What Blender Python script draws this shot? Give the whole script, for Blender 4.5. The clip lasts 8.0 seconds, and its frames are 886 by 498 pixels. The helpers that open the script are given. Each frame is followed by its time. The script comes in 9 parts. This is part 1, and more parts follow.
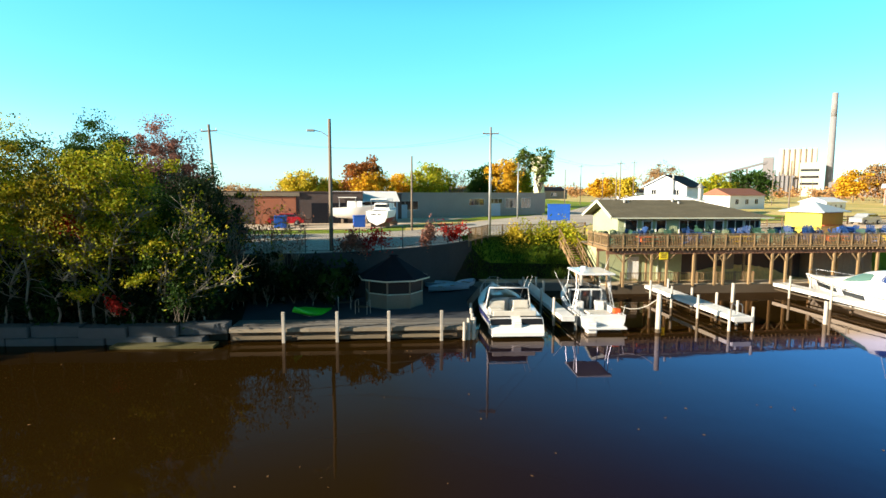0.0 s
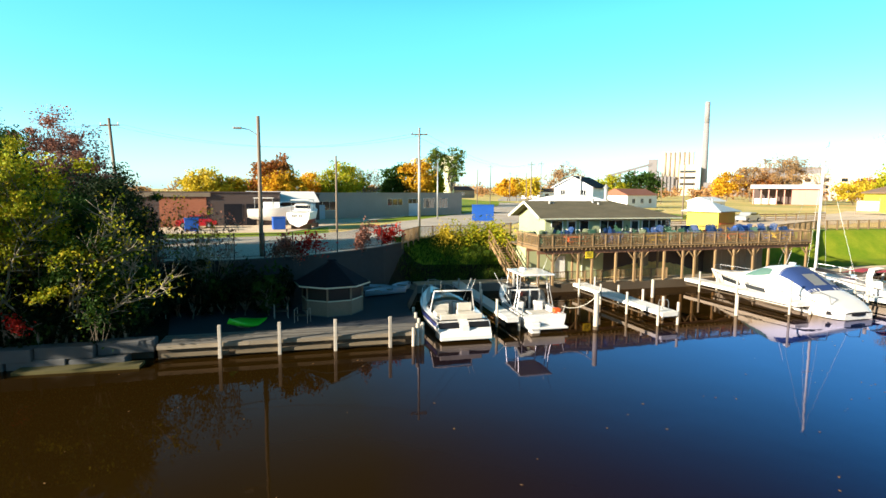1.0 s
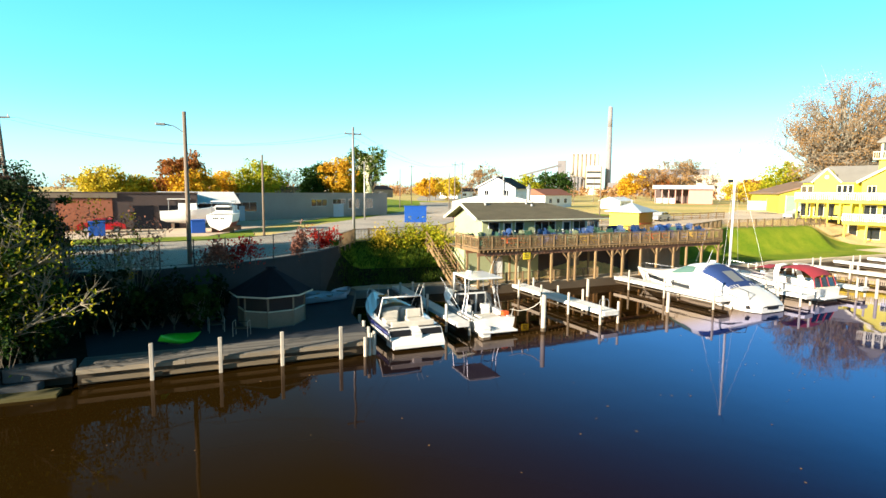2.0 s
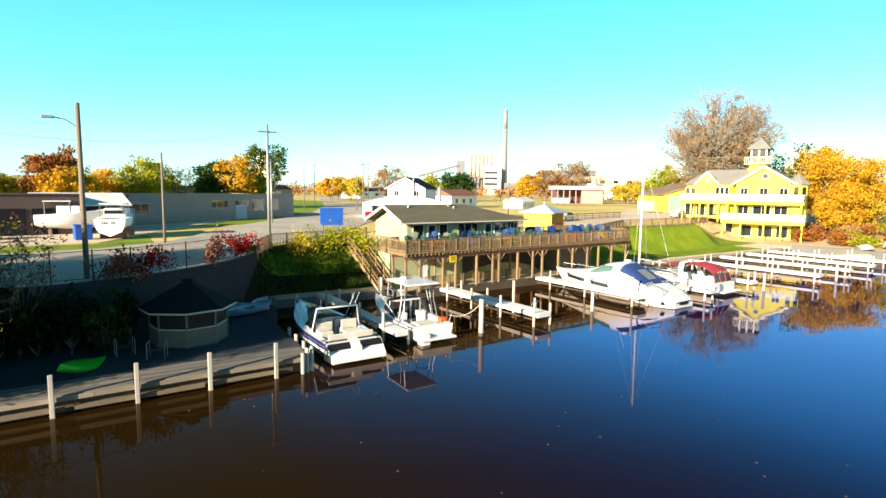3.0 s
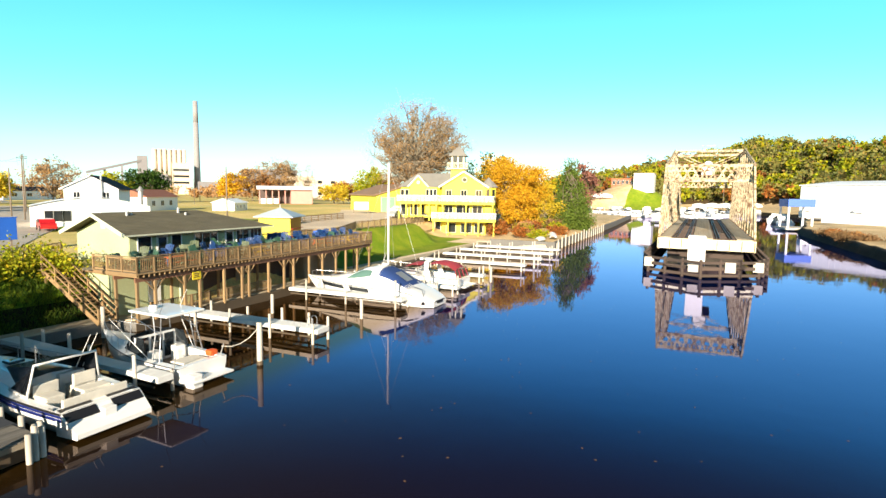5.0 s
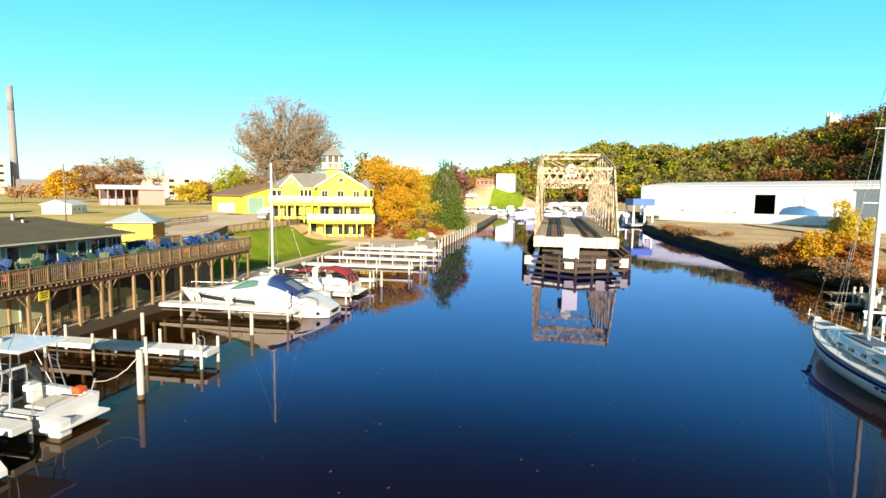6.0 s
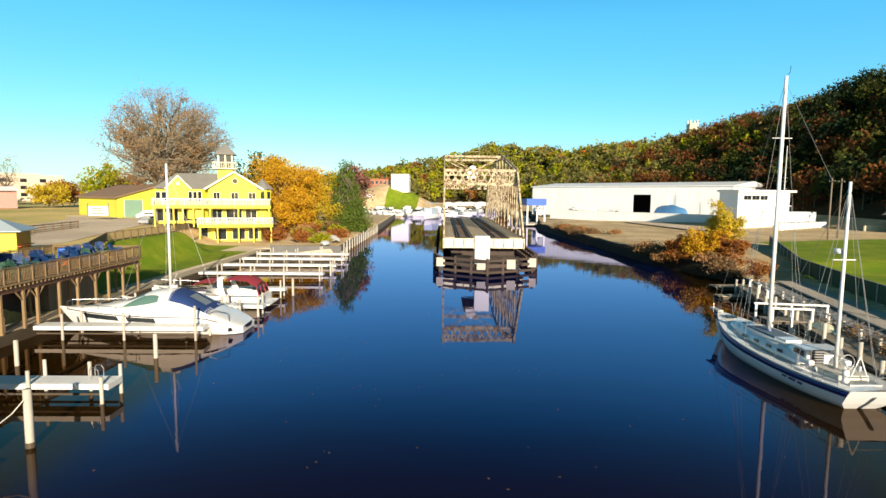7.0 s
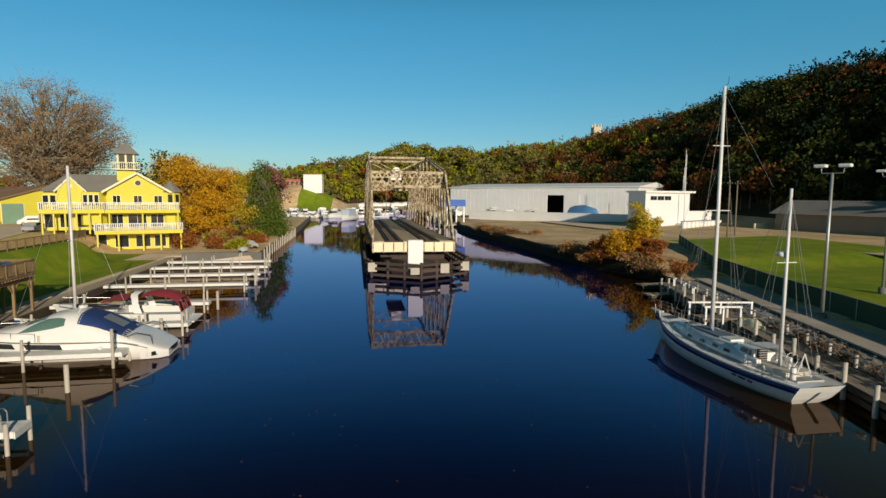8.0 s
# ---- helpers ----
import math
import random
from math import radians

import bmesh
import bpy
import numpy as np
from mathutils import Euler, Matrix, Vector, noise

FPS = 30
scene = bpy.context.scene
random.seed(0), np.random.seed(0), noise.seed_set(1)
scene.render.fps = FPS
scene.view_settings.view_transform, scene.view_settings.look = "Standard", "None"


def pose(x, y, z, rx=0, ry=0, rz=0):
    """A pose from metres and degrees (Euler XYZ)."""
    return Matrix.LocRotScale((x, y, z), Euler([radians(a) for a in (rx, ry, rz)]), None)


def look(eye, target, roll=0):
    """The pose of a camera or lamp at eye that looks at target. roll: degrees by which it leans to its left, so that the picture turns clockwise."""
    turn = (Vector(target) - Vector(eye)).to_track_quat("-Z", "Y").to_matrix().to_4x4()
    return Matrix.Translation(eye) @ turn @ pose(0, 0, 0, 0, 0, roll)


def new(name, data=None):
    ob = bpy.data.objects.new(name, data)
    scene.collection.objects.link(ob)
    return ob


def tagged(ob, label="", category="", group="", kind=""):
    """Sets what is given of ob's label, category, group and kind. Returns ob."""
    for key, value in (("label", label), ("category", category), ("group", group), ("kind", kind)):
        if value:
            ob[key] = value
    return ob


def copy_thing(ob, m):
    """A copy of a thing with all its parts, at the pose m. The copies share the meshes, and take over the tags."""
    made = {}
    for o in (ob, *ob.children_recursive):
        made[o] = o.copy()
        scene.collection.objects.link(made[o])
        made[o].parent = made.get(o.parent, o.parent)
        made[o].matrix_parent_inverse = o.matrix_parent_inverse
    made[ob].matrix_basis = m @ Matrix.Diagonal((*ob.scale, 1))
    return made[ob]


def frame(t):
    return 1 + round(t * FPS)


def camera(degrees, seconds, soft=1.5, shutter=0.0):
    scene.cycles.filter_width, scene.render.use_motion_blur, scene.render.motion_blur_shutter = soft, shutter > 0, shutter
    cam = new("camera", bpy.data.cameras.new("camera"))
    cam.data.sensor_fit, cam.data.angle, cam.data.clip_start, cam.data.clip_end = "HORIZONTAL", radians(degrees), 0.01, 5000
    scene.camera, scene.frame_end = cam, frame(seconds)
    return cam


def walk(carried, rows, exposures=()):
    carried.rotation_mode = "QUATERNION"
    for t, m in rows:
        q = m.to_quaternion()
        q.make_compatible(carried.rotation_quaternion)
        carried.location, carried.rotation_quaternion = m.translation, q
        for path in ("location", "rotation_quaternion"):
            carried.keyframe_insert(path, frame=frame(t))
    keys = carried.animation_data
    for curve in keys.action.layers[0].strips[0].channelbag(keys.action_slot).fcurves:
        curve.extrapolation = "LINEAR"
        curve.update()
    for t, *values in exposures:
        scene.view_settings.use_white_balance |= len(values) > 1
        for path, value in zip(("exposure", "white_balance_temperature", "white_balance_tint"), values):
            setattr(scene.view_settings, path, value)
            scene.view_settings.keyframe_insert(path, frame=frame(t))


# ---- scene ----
cam = camera(78.13, 8.0)
# seconds, eye in metres, yaw, pitch, roll
PATH = [
    (0.0, -0.345, 0.155, 8.456, -2.82, -6.10, -0.25),
    (0.5, -1.418, 0.408, 8.581, -7.57, -6.14, -0.33),
    (1.0, -2.587, 1.057, 8.677, -12.71, -6.18, -0.39),
    (1.5, -3.480, 1.698, 8.779, -17.11, -6.20, -0.47),
    (3.0, -5.742, 4.596, 9.113, -32.10, -6.16, -0.68),
    (3.5, -6.429, 5.749, 9.191, -38.73, -6.07, -0.78),
    (4.0, -6.850, 7.097, 9.308, -46.91, -6.05, -0.80),
    (4.5, -7.193, 8.331, 9.366, -55.12, -5.93, -0.77),
    (6.0, -6.722, 12.386, 9.752, -76.78, -5.73, -0.78),
    (6.5, -6.364, 13.588, 9.855, -82.90, -5.69, -0.63),
    (7.0, -5.772, 14.960, 10.015, -88.05, -5.61, -0.60),
    (7.5, -5.054, 16.207, 10.193, -91.98, -5.57, -0.47),
    (8.0, -4.057, 17.396, 10.385, -97.21, -5.53, -0.38),
]
EXPOSURES = [(0.0, 1.4), (1.5, 1.5), (4.5, 1.35), (6.5, 0.95), (7.3, 0.44), (8.0, -0.27)]
walk(cam, [(t, pose(x, y, z, 90 + pitch, roll, yaw)) for t, x, y, z, yaw, pitch, roll in PATH], EXPOSURES)

# ---- sky and sun ----
SUN_FROM = Vector((-0.955, -0.295, 0.0)).normalized()
SUN_HIGH = 16.5
world = bpy.data.worlds.new("sky")
world.use_nodes = True
scene.world = world
wt = world.node_tree
sky = wt.nodes.new("ShaderNodeTexSky")
sky.sky_type, sky.sun_disc = "NISHITA", False
sky.sun_elevation, sky.sun_rotation = radians(SUN_HIGH), math.atan2(SUN_FROM.x, SUN_FROM.y)
sky.air_density, sky.dust_density, sky.ozone_density = 1.0, 0.5, 3.0
blue = wt.nodes.new("ShaderNodeHueSaturation")
blue.inputs["Saturation"].default_value = 1.3
even = wt.nodes.new("ShaderNodeVectorMath")   # clear air evens the sky out: half the model, and a steady blue
even.operation = "MULTIPLY_ADD"
even.inputs[1].default_value, even.inputs[2].default_value = (0.68, 0.68, 0.68), (0.18, 1.48, 1.98)
wt.links.new(sky.outputs[0], blue.inputs["Color"])
wt.links.new(blue.outputs[0], even.inputs[0])
# deeper blue overhead
where, part_z, deep, dim = (wt.nodes.new("ShaderNode" + k) for k in ("TexCoord", "SeparateXYZ", "MapRange", "VectorMath"))
dim.operation = "SCALE"
deep.interpolation_type = "SMOOTHSTEP"
for k, v_ in enumerate((0.27, 0.52, 1.0, 0.10)):
    deep.inputs[k + 1].default_value = v_
wt.links.new(where.outputs["Generated"], part_z.inputs[0])
wt.links.new(part_z.outputs["Z"], deep.inputs[0])
wt.links.new(even.outputs[0], dim.inputs[0])
wt.links.new(deep.outputs[0], dim.inputs["Scale"])
wt.links.new(dim.outputs[0], wt.nodes["Background"].inputs[0])
wt.nodes["Background"].inputs[1].default_value = 0.122
lamp = bpy.data.lights.new("sun", "SUN")
lamp.energy, lamp.angle, lamp.color = 5.0, radians(0.5), (1.0, 0.86, 0.66)
sun_at = SUN_FROM * math.cos(radians(SUN_HIGH)) + Vector((0, 0, math.sin(radians(SUN_HIGH))))
new("sun", lamp).matrix_world = look(sun_at * 400, (0, 0, 0))

# ---- materials ----
def mat(name, base, rough=0.7, metal=0.0, spread=0.12, scale=6.0, bump=0.15, stain=0.15, vary=0.0, coat=0.0, stretch=(1, 1, 1), spec=0.5):
    """A paint-, stone- or wood-like surface: grain at scale, stains at a twelfth of it, bump; vary: change from object to object."""
    m = bpy.data.materials.new(name)
    m.use_nodes = True
    t = m.node_tree
    b = t.nodes["Principled BSDF"]
    link, add = t.links.new, t.nodes.new
    geo, mp = add("ShaderNodeTexCoord"), add("ShaderNodeMapping")
    mp.inputs["Scale"].default_value = stretch
    link(geo.outputs["Object"], mp.inputs[0])
    fine, broad = add("ShaderNodeTexNoise"), add("ShaderNodeTexNoise")
    fine.inputs["Scale"].default_value, broad.inputs["Scale"].default_value = scale, scale / 12
    fine.inputs["Detail"].default_value, broad.inputs["Detail"].default_value = 6, 4
    link(mp.outputs[0], fine.inputs[0]), link(mp.outputs[0], broad.inputs[0])
    value = add("ShaderNodeMath")
    value.operation = "MULTIPLY_ADD"
    link(fine.outputs["Fac"], value.inputs[0])
    value.inputs[1].default_value, value.inputs[2].default_value = 2 * spread, 1 - spread
    second = add("ShaderNodeMath")
    second.operation = "MULTIPLY_ADD"
    link(broad.outputs["Fac"], second.inputs[0])
    second.inputs[1].default_value, second.inputs[2].default_value = 2 * stain, 1 - stain
    both = add("ShaderNodeMath")
    both.operation = "MULTIPLY"
    link(value.outputs[0], both.inputs[0]), link(second.outputs[0], both.inputs[1])
    last = both
    if vary:
        info, third, mul = add("ShaderNodeObjectInfo"), add("ShaderNodeMath"), add("ShaderNodeMath")
        third.operation, mul.operation = "MULTIPLY_ADD", "MULTIPLY"
        link(info.outputs["Random"], third.inputs[0])
        third.inputs[1].default_value, third.inputs[2].default_value = 2 * vary, 1 - vary
        link(both.outputs[0], mul.inputs[0]), link(third.outputs[0], mul.inputs[1])
        last = mul
    tint = add("ShaderNodeVectorMath")
    tint.operation = "SCALE"
    tint.inputs[0].default_value = base
    link(last.outputs[0], tint.inputs["Scale"])
    link(tint.outputs[0], b.inputs["Base Color"])
    if bump:
        bp = add("ShaderNodeBump")
        bp.inputs["Strength"].default_value, bp.inputs["Distance"].default_value = bump, 0.02
        link(fine.outputs["Fac"], bp.inputs["Height"])
        link(bp.outputs[0], b.inputs["Normal"])
    b.inputs["Roughness"].default_value, b.inputs["Metallic"].default_value = rough, metal
    b.inputs["Coat Weight"].default_value = coat
    b.inputs["Specular IOR Level"].default_value = spec
    return m


def two_tone(name, one, two, scale=0.25, rough=0.9, low=0.4, high=0.6, grain=20.0, bump=0.4, third=None, depth=0.04):
    """Ground of two or three colours in patches, with grain."""
    m = bpy.data.materials.new(name)
    m.use_nodes = True
    t = m.node_tree
    b = t.nodes["Principled BSDF"]
    link, add = t.links.new, t.nodes.new
    co = add("ShaderNodeTexCoord")
    patch, fine = add("ShaderNodeTexNoise"), add("ShaderNodeTexNoise")
    patch.inputs["Scale"].default_value, patch.inputs["Detail"].default_value = scale, 8
    patch.inputs["Roughness"].default_value = 0.65
    fine.inputs["Scale"].default_value, fine.inputs["Detail"].default_value = grain, 4
    link(co.outputs["Object"], patch.inputs[0]), link(co.outputs["Object"], fine.inputs[0])
    ramp = add("ShaderNodeValToRGB")
    ramp.color_ramp.elements[0].position, ramp.color_ramp.elements[1].position = low, high
    ramp.color_ramp.elements[0].color, ramp.color_ramp.elements[1].color = (*one, 1), (*two, 1)
    if third:
        e = ramp.color_ramp.elements.new(min(high + 0.12, 0.98))
        e.color = (*third, 1)
    link(patch.outputs["Fac"], ramp.inputs[0])
    amount = add("ShaderNodeMath")
    amount.operation = "MULTIPLY_ADD"
    amount.inputs[1].default_value, amount.inputs[2].default_value = 0.9, 0.55
    link(fine.outputs["Fac"], amount.inputs[0])
    mix = add("ShaderNodeVectorMath")
    mix.operation = "SCALE"
    link(ramp.outputs[0], mix.inputs[0]), link(amount.outputs[0], mix.inputs["Scale"])
    link(mix.outputs[0], b.inputs["Base Color"])
    bp = add("ShaderNodeBump")
    bp.inputs["Strength"].default_value, bp.inputs["Distance"].default_value = bump, depth
    link(fine.outputs["Fac"], bp.inputs["Height"])
    link(bp.outputs[0], b.inputs["Normal"])
    b.inputs["Roughness"].default_value = rough
    b.inputs["Specular IOR Level"].default_value = 0.2
    return m


def leaf_mat(name, *colours):
    """Foliage: each leaf takes one of the colours by chance; thin, so that light comes through."""
    m = bpy.data.materials.new(name)
    m.use_nodes = True
    t = m.node_tree
    b = t.nodes["Principled BSDF"]
    link, add = t.links.new, t.nodes.new
    geo, ramp = add("ShaderNodeNewGeometry"), add("ShaderNodeValToRGB")
    link(geo.outputs["Random Per Island"], ramp.inputs[0])
    while len(ramp.color_ramp.elements) < len(colours):
        ramp.color_ramp.elements.new(0.5)
    for i, c in enumerate(colours):
        ramp.color_ramp.elements[i].position = i / max(1, len(colours) - 1)
        ramp.color_ramp.elements[i].color = (*c, 1)
    link(ramp.outputs[0], b.inputs["Base Color"])
    b.inputs["Roughness"].default_value = 0.75
    b.inputs["Specular IOR Level"].default_value = 0.2
    lit, mix = add("ShaderNodeBsdfTranslucent"), add("ShaderNodeMixShader")
    link(ramp.outputs[0], lit.inputs[0])
    mix.inputs[0].default_value = 0.3
    link(b.outputs[0], mix.inputs[1]), link(lit.outputs[0], mix.inputs[2])
    link(mix.outputs[0], t.nodes["Material Output"].inputs[0])
    return m


def glass_mat(name, base, rough=0.05):
    """Dark, glossy window glass with a room's darkness behind it."""
    return mat(name, base, rough, 0.0, 0.05, 2.0, 0.0, 0.3, spec=0.8)


def water_mat():
    """River water: dark body, silty brown near the wooded bank, under a tinted mirror that grows towards grazing; both
    colours also stand in for changing reflections.
    """
    m = bpy.data.materials.new("river_water")
    m.use_nodes = True
    t = m.node_tree
    b = t.nodes["Principled BSDF"]
    link, add = t.links.new, t.nodes.new
    co, xyz, brown_to_blue, colour = add("ShaderNodeTexCoord"), add("ShaderNodeSeparateXYZ"), add("ShaderNodeMapRange"), add("ShaderNodeMix")
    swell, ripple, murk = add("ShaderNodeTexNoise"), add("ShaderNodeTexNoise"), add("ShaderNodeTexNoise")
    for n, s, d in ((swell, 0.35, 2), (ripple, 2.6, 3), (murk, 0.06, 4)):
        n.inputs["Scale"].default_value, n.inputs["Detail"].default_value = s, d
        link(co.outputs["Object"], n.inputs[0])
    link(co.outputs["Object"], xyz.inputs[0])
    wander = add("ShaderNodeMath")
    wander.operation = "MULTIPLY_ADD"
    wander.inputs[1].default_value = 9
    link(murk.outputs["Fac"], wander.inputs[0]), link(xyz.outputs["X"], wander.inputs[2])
    link(wander.outputs[0], brown_to_blue.inputs[0])
    brown_to_blue.inputs[1].default_value, brown_to_blue.inputs[2].default_value = 3.0, 23.0
    # body runs from silty brown to blue, partly standing in for reflected sky
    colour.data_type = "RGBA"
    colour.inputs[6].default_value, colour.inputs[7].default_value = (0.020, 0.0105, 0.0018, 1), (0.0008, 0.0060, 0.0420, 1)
    link(brown_to_blue.outputs[0], colour.inputs[0])
    # brown painted along the docks of both banks, in place of warm reflections
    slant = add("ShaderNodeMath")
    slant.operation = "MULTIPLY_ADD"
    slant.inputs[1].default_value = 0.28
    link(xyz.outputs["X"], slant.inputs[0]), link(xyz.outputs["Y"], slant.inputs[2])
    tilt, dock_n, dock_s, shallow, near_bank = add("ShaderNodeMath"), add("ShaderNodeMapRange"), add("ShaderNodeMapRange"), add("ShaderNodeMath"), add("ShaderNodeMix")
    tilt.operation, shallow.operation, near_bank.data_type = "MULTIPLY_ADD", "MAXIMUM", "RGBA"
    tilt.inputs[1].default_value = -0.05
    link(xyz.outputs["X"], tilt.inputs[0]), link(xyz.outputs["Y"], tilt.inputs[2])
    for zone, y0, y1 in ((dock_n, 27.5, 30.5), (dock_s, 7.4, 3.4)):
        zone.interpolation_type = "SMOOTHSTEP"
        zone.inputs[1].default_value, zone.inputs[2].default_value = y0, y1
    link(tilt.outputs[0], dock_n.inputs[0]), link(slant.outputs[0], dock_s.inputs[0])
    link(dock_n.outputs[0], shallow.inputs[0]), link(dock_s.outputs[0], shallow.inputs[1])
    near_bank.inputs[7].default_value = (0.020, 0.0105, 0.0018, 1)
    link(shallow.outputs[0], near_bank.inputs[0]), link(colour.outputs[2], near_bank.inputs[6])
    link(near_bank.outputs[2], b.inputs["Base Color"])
    one, two = add("ShaderNodeBump"), add("ShaderNodeBump")
    one.inputs["Strength"].default_value, one.inputs["Distance"].default_value = 0.06, 0.10
    two.inputs["Strength"].default_value, two.inputs["Distance"].default_value = 0.05, 0.02
    link(swell.outputs["Fac"], one.inputs["Height"]), link(ripple.outputs["Fac"], two.inputs["Height"])
    link(one.outputs[0], two.inputs["Normal"]), link(two.outputs[0], b.inputs["Normal"])
    b.inputs["Roughness"].default_value, b.inputs["Specular IOR Level"].default_value = 0.6, 0.0
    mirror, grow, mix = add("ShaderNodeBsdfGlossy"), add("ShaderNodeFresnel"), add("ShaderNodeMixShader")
    # mirror painted duller near the wooded bank and bluer beyond, to shape its reflections
    mirror_tint = add("ShaderNodeMix")
    mirror_tint.data_type = "RGBA"
    mirror_tint.inputs[6].default_value, mirror_tint.inputs[7].default_value = (0.32, 0.26, 0.26, 1), (0.72, 0.70, 1.0, 1)
    bank_tint = add("ShaderNodeMix")
    bank_tint.data_type = "RGBA"
    bank_tint.inputs[7].default_value = (0.66, 0.53, 0.44, 1)
    link(brown_to_blue.outputs[0], mirror_tint.inputs[0]), link(mirror_tint.outputs[2], bank_tint.inputs[6])
    link(shallow.outputs[0], bank_tint.inputs[0]), link(bank_tint.outputs[2], mirror.inputs["Color"])
    mirror.inputs["Roughness"].default_value = 0.02
    grow.inputs["IOR"].default_value = 1.40
    link(two.outputs[0], mirror.inputs["Normal"]), link(two.outputs[0], grow.inputs["Normal"])
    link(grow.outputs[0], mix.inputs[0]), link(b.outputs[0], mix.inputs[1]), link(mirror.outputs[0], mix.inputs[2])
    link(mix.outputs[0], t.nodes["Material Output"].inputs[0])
    return m


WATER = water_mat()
GRASS = two_tone("lawn_grass", (0.15, 0.24, 0.010), (0.25, 0.30, 0.018), 0.3, grain=9, bump=0.25, depth=0.08)
FIELD = two_tone("dry_field", (0.74, 0.55, 0.21), (0.50, 0.42, 0.12), 0.035, low=0.42, high=0.62, grain=4, depth=0.12, third=(0.42, 0.33, 0.17))
# soil darkened to near black to hold the shade under trees and on banks
BANK = two_tone("shade_dark_soil", (0.012, 0.012, 0.007), (0.024, 0.019, 0.010), 0.4, grain=6, depth=0.15)
SCRUB = two_tone("bank_scrub", (0.72, 0.54, 0.31), (0.50, 0.36, 0.19), 0.12, grain=5, bump=0.2, depth=0.1, third=(0.76, 0.60, 0.40))
LITTER = two_tone("forest_floor", (0.055, 0.040, 0.018), (0.08, 0.05, 0.02), 0.1, grain=2)
ASPHALT = two_tone("pale_asphalt", (0.40, 0.355, 0.30), (0.52, 0.45, 0.37), 0.15, grain=12, depth=0.01)
GRAVEL = two_tone("gravel_lot", (0.74, 0.60, 0.44), (0.60, 0.47, 0.34), 0.08, bump=0.2, grain=8, depth=0.03)
PEBBLES = two_tone("pebbles", (0.22, 0.21, 0.20), (0.40, 0.39, 0.37), 6.0, grain=25, depth=0.05)
CONCRETE = mat("concrete", (0.15, 0.145, 0.135), 0.85, scale=4, bump=0.25, stain=0.3)
# darker copy of the concrete, with the retaining wall's shade in its colour
RETAIN = mat("shade_dark_concrete", (0.048, 0.048, 0.050), 0.9, scale=3, bump=0.3, stain=0.35, spec=0.2)
STONE = mat("quay_block", (0.10, 0.104, 0.108), 0.85, scale=3, bump=0.4, stain=0.35, vary=0.15)
# patio grey darkened and tinted blue to carry shade and skylight
PATIO = mat("shade_blue_patio", (0.052, 0.058, 0.070), 0.9, scale=4, bump=0.3, stain=0.3, spec=0.2)
MOSS = mat("mossy_stone", (0.085, 0.075, 0.022), 0.9, scale=5, bump=0.5, stain=0.4)
PLANK = mat("weathered_planks", (0.27, 0.225, 0.165), 0.8, scale=5, bump=0.3, stain=0.3, vary=0.15, stretch=(0.4, 3, 3))
DOCKPLANK = mat("grey_dock_planks", (0.155, 0.143, 0.126), 0.85, spread=0.3, scale=5, bump=0.4, stain=0.4, vary=0.28, stretch=(0.35, 4, 4))
STAINPLANK = mat("darker_planks", (0.16, 0.125, 0.08), 0.8, scale=4, bump=0.35, stain=0.4, vary=0.15, stretch=(0.4, 3, 3))
PALEPLANK = mat("sun_bleached_planks", (0.44, 0.36, 0.25), 0.85, scale=4, bump=0.3, stain=0.35, vary=0.1, stretch=(0.3, 3, 3))
TIMBER = mat("deck_timber", (0.265, 0.172, 0.082), 0.75, scale=4, bump=0.3, stain=0.25, vary=0.15)
REDWOOD = mat("stained_beam", (0.24, 0.11, 0.06), 0.7, scale=4, bump=0.25, stain=0.25, vary=0.1)
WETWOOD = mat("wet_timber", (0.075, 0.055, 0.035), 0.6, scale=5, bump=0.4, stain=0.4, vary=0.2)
POSTWHITE = mat("whitewashed_post", (0.46, 0.42, 0.36), 0.75, scale=5, bump=0.3, stain=0.3, vary=0.1)
DOCKWHITE = mat("white_dock_paint", (0.72, 0.72, 0.70), 0.6, scale=4, bump=0.15, stain=0.18, vary=0.05)
GELCOAT = mat("white_gelcoat", (0.80, 0.80, 0.79), 0.22, scale=3, bump=0.02, spread=0.03, stain=0.06, coat=0.4)
CREAM = mat("cream_upholstery", (0.66, 0.62, 0.54), 0.6, scale=5, bump=0.08)
NAVY = mat("navy_paint", (0.010, 0.018, 0.13), 0.3, scale=4, bump=0.02)
BLUECANVAS = mat("blue_canvas", (0.015, 0.045, 0.17), 0.8, scale=8, bump=0.2, stain=0.2)
BLUECOVER = mat("faded_blue_canvas", (0.10, 0.15, 0.21), 0.85, scale=7, bump=0.2, stain=0.25)
REDCANVAS = mat("red_canvas", (0.33, 0.035, 0.05), 0.8, scale=8, bump=0.2, stain=0.2)
BLACKTRIM = mat("black_trim", (0.015, 0.015, 0.018), 0.4, bump=0.05)
CHROME = mat("polished_rail", (0.42, 0.43, 0.45), 0.38, 1.0, spread=0.05, bump=0.0)
ALU = mat("painted_mast", (0.70, 0.70, 0.69), 0.4, 0.0, spread=0.05, bump=0.02)
WIRE = mat("rigging_wire", (0.32, 0.32, 0.32), 0.5, 0.5, bump=0.0)
GLASS = glass_mat("window_glass", (0.02, 0.025, 0.03))
SEAGLASS = glass_mat("green_windshield", (0.10, 0.19, 0.165))
TINTED = mat("tinted_screen", (0.010, 0.012, 0.016), 0.2, spread=0.05, bump=0.0, stain=0.2, spec=0.2)
TEAK = mat("worn_teak_sole", (0.17, 0.13, 0.09), 0.8, scale=4, bump=0.2, stain=0.25, stretch=(0.5, 4, 1))
SHINGLE = mat("grey_green_shingles", (0.125, 0.112, 0.075), 0.9, spread=0.35, scale=7, bump=0.6, stain=0.35, stretch=(1, 3, 3))
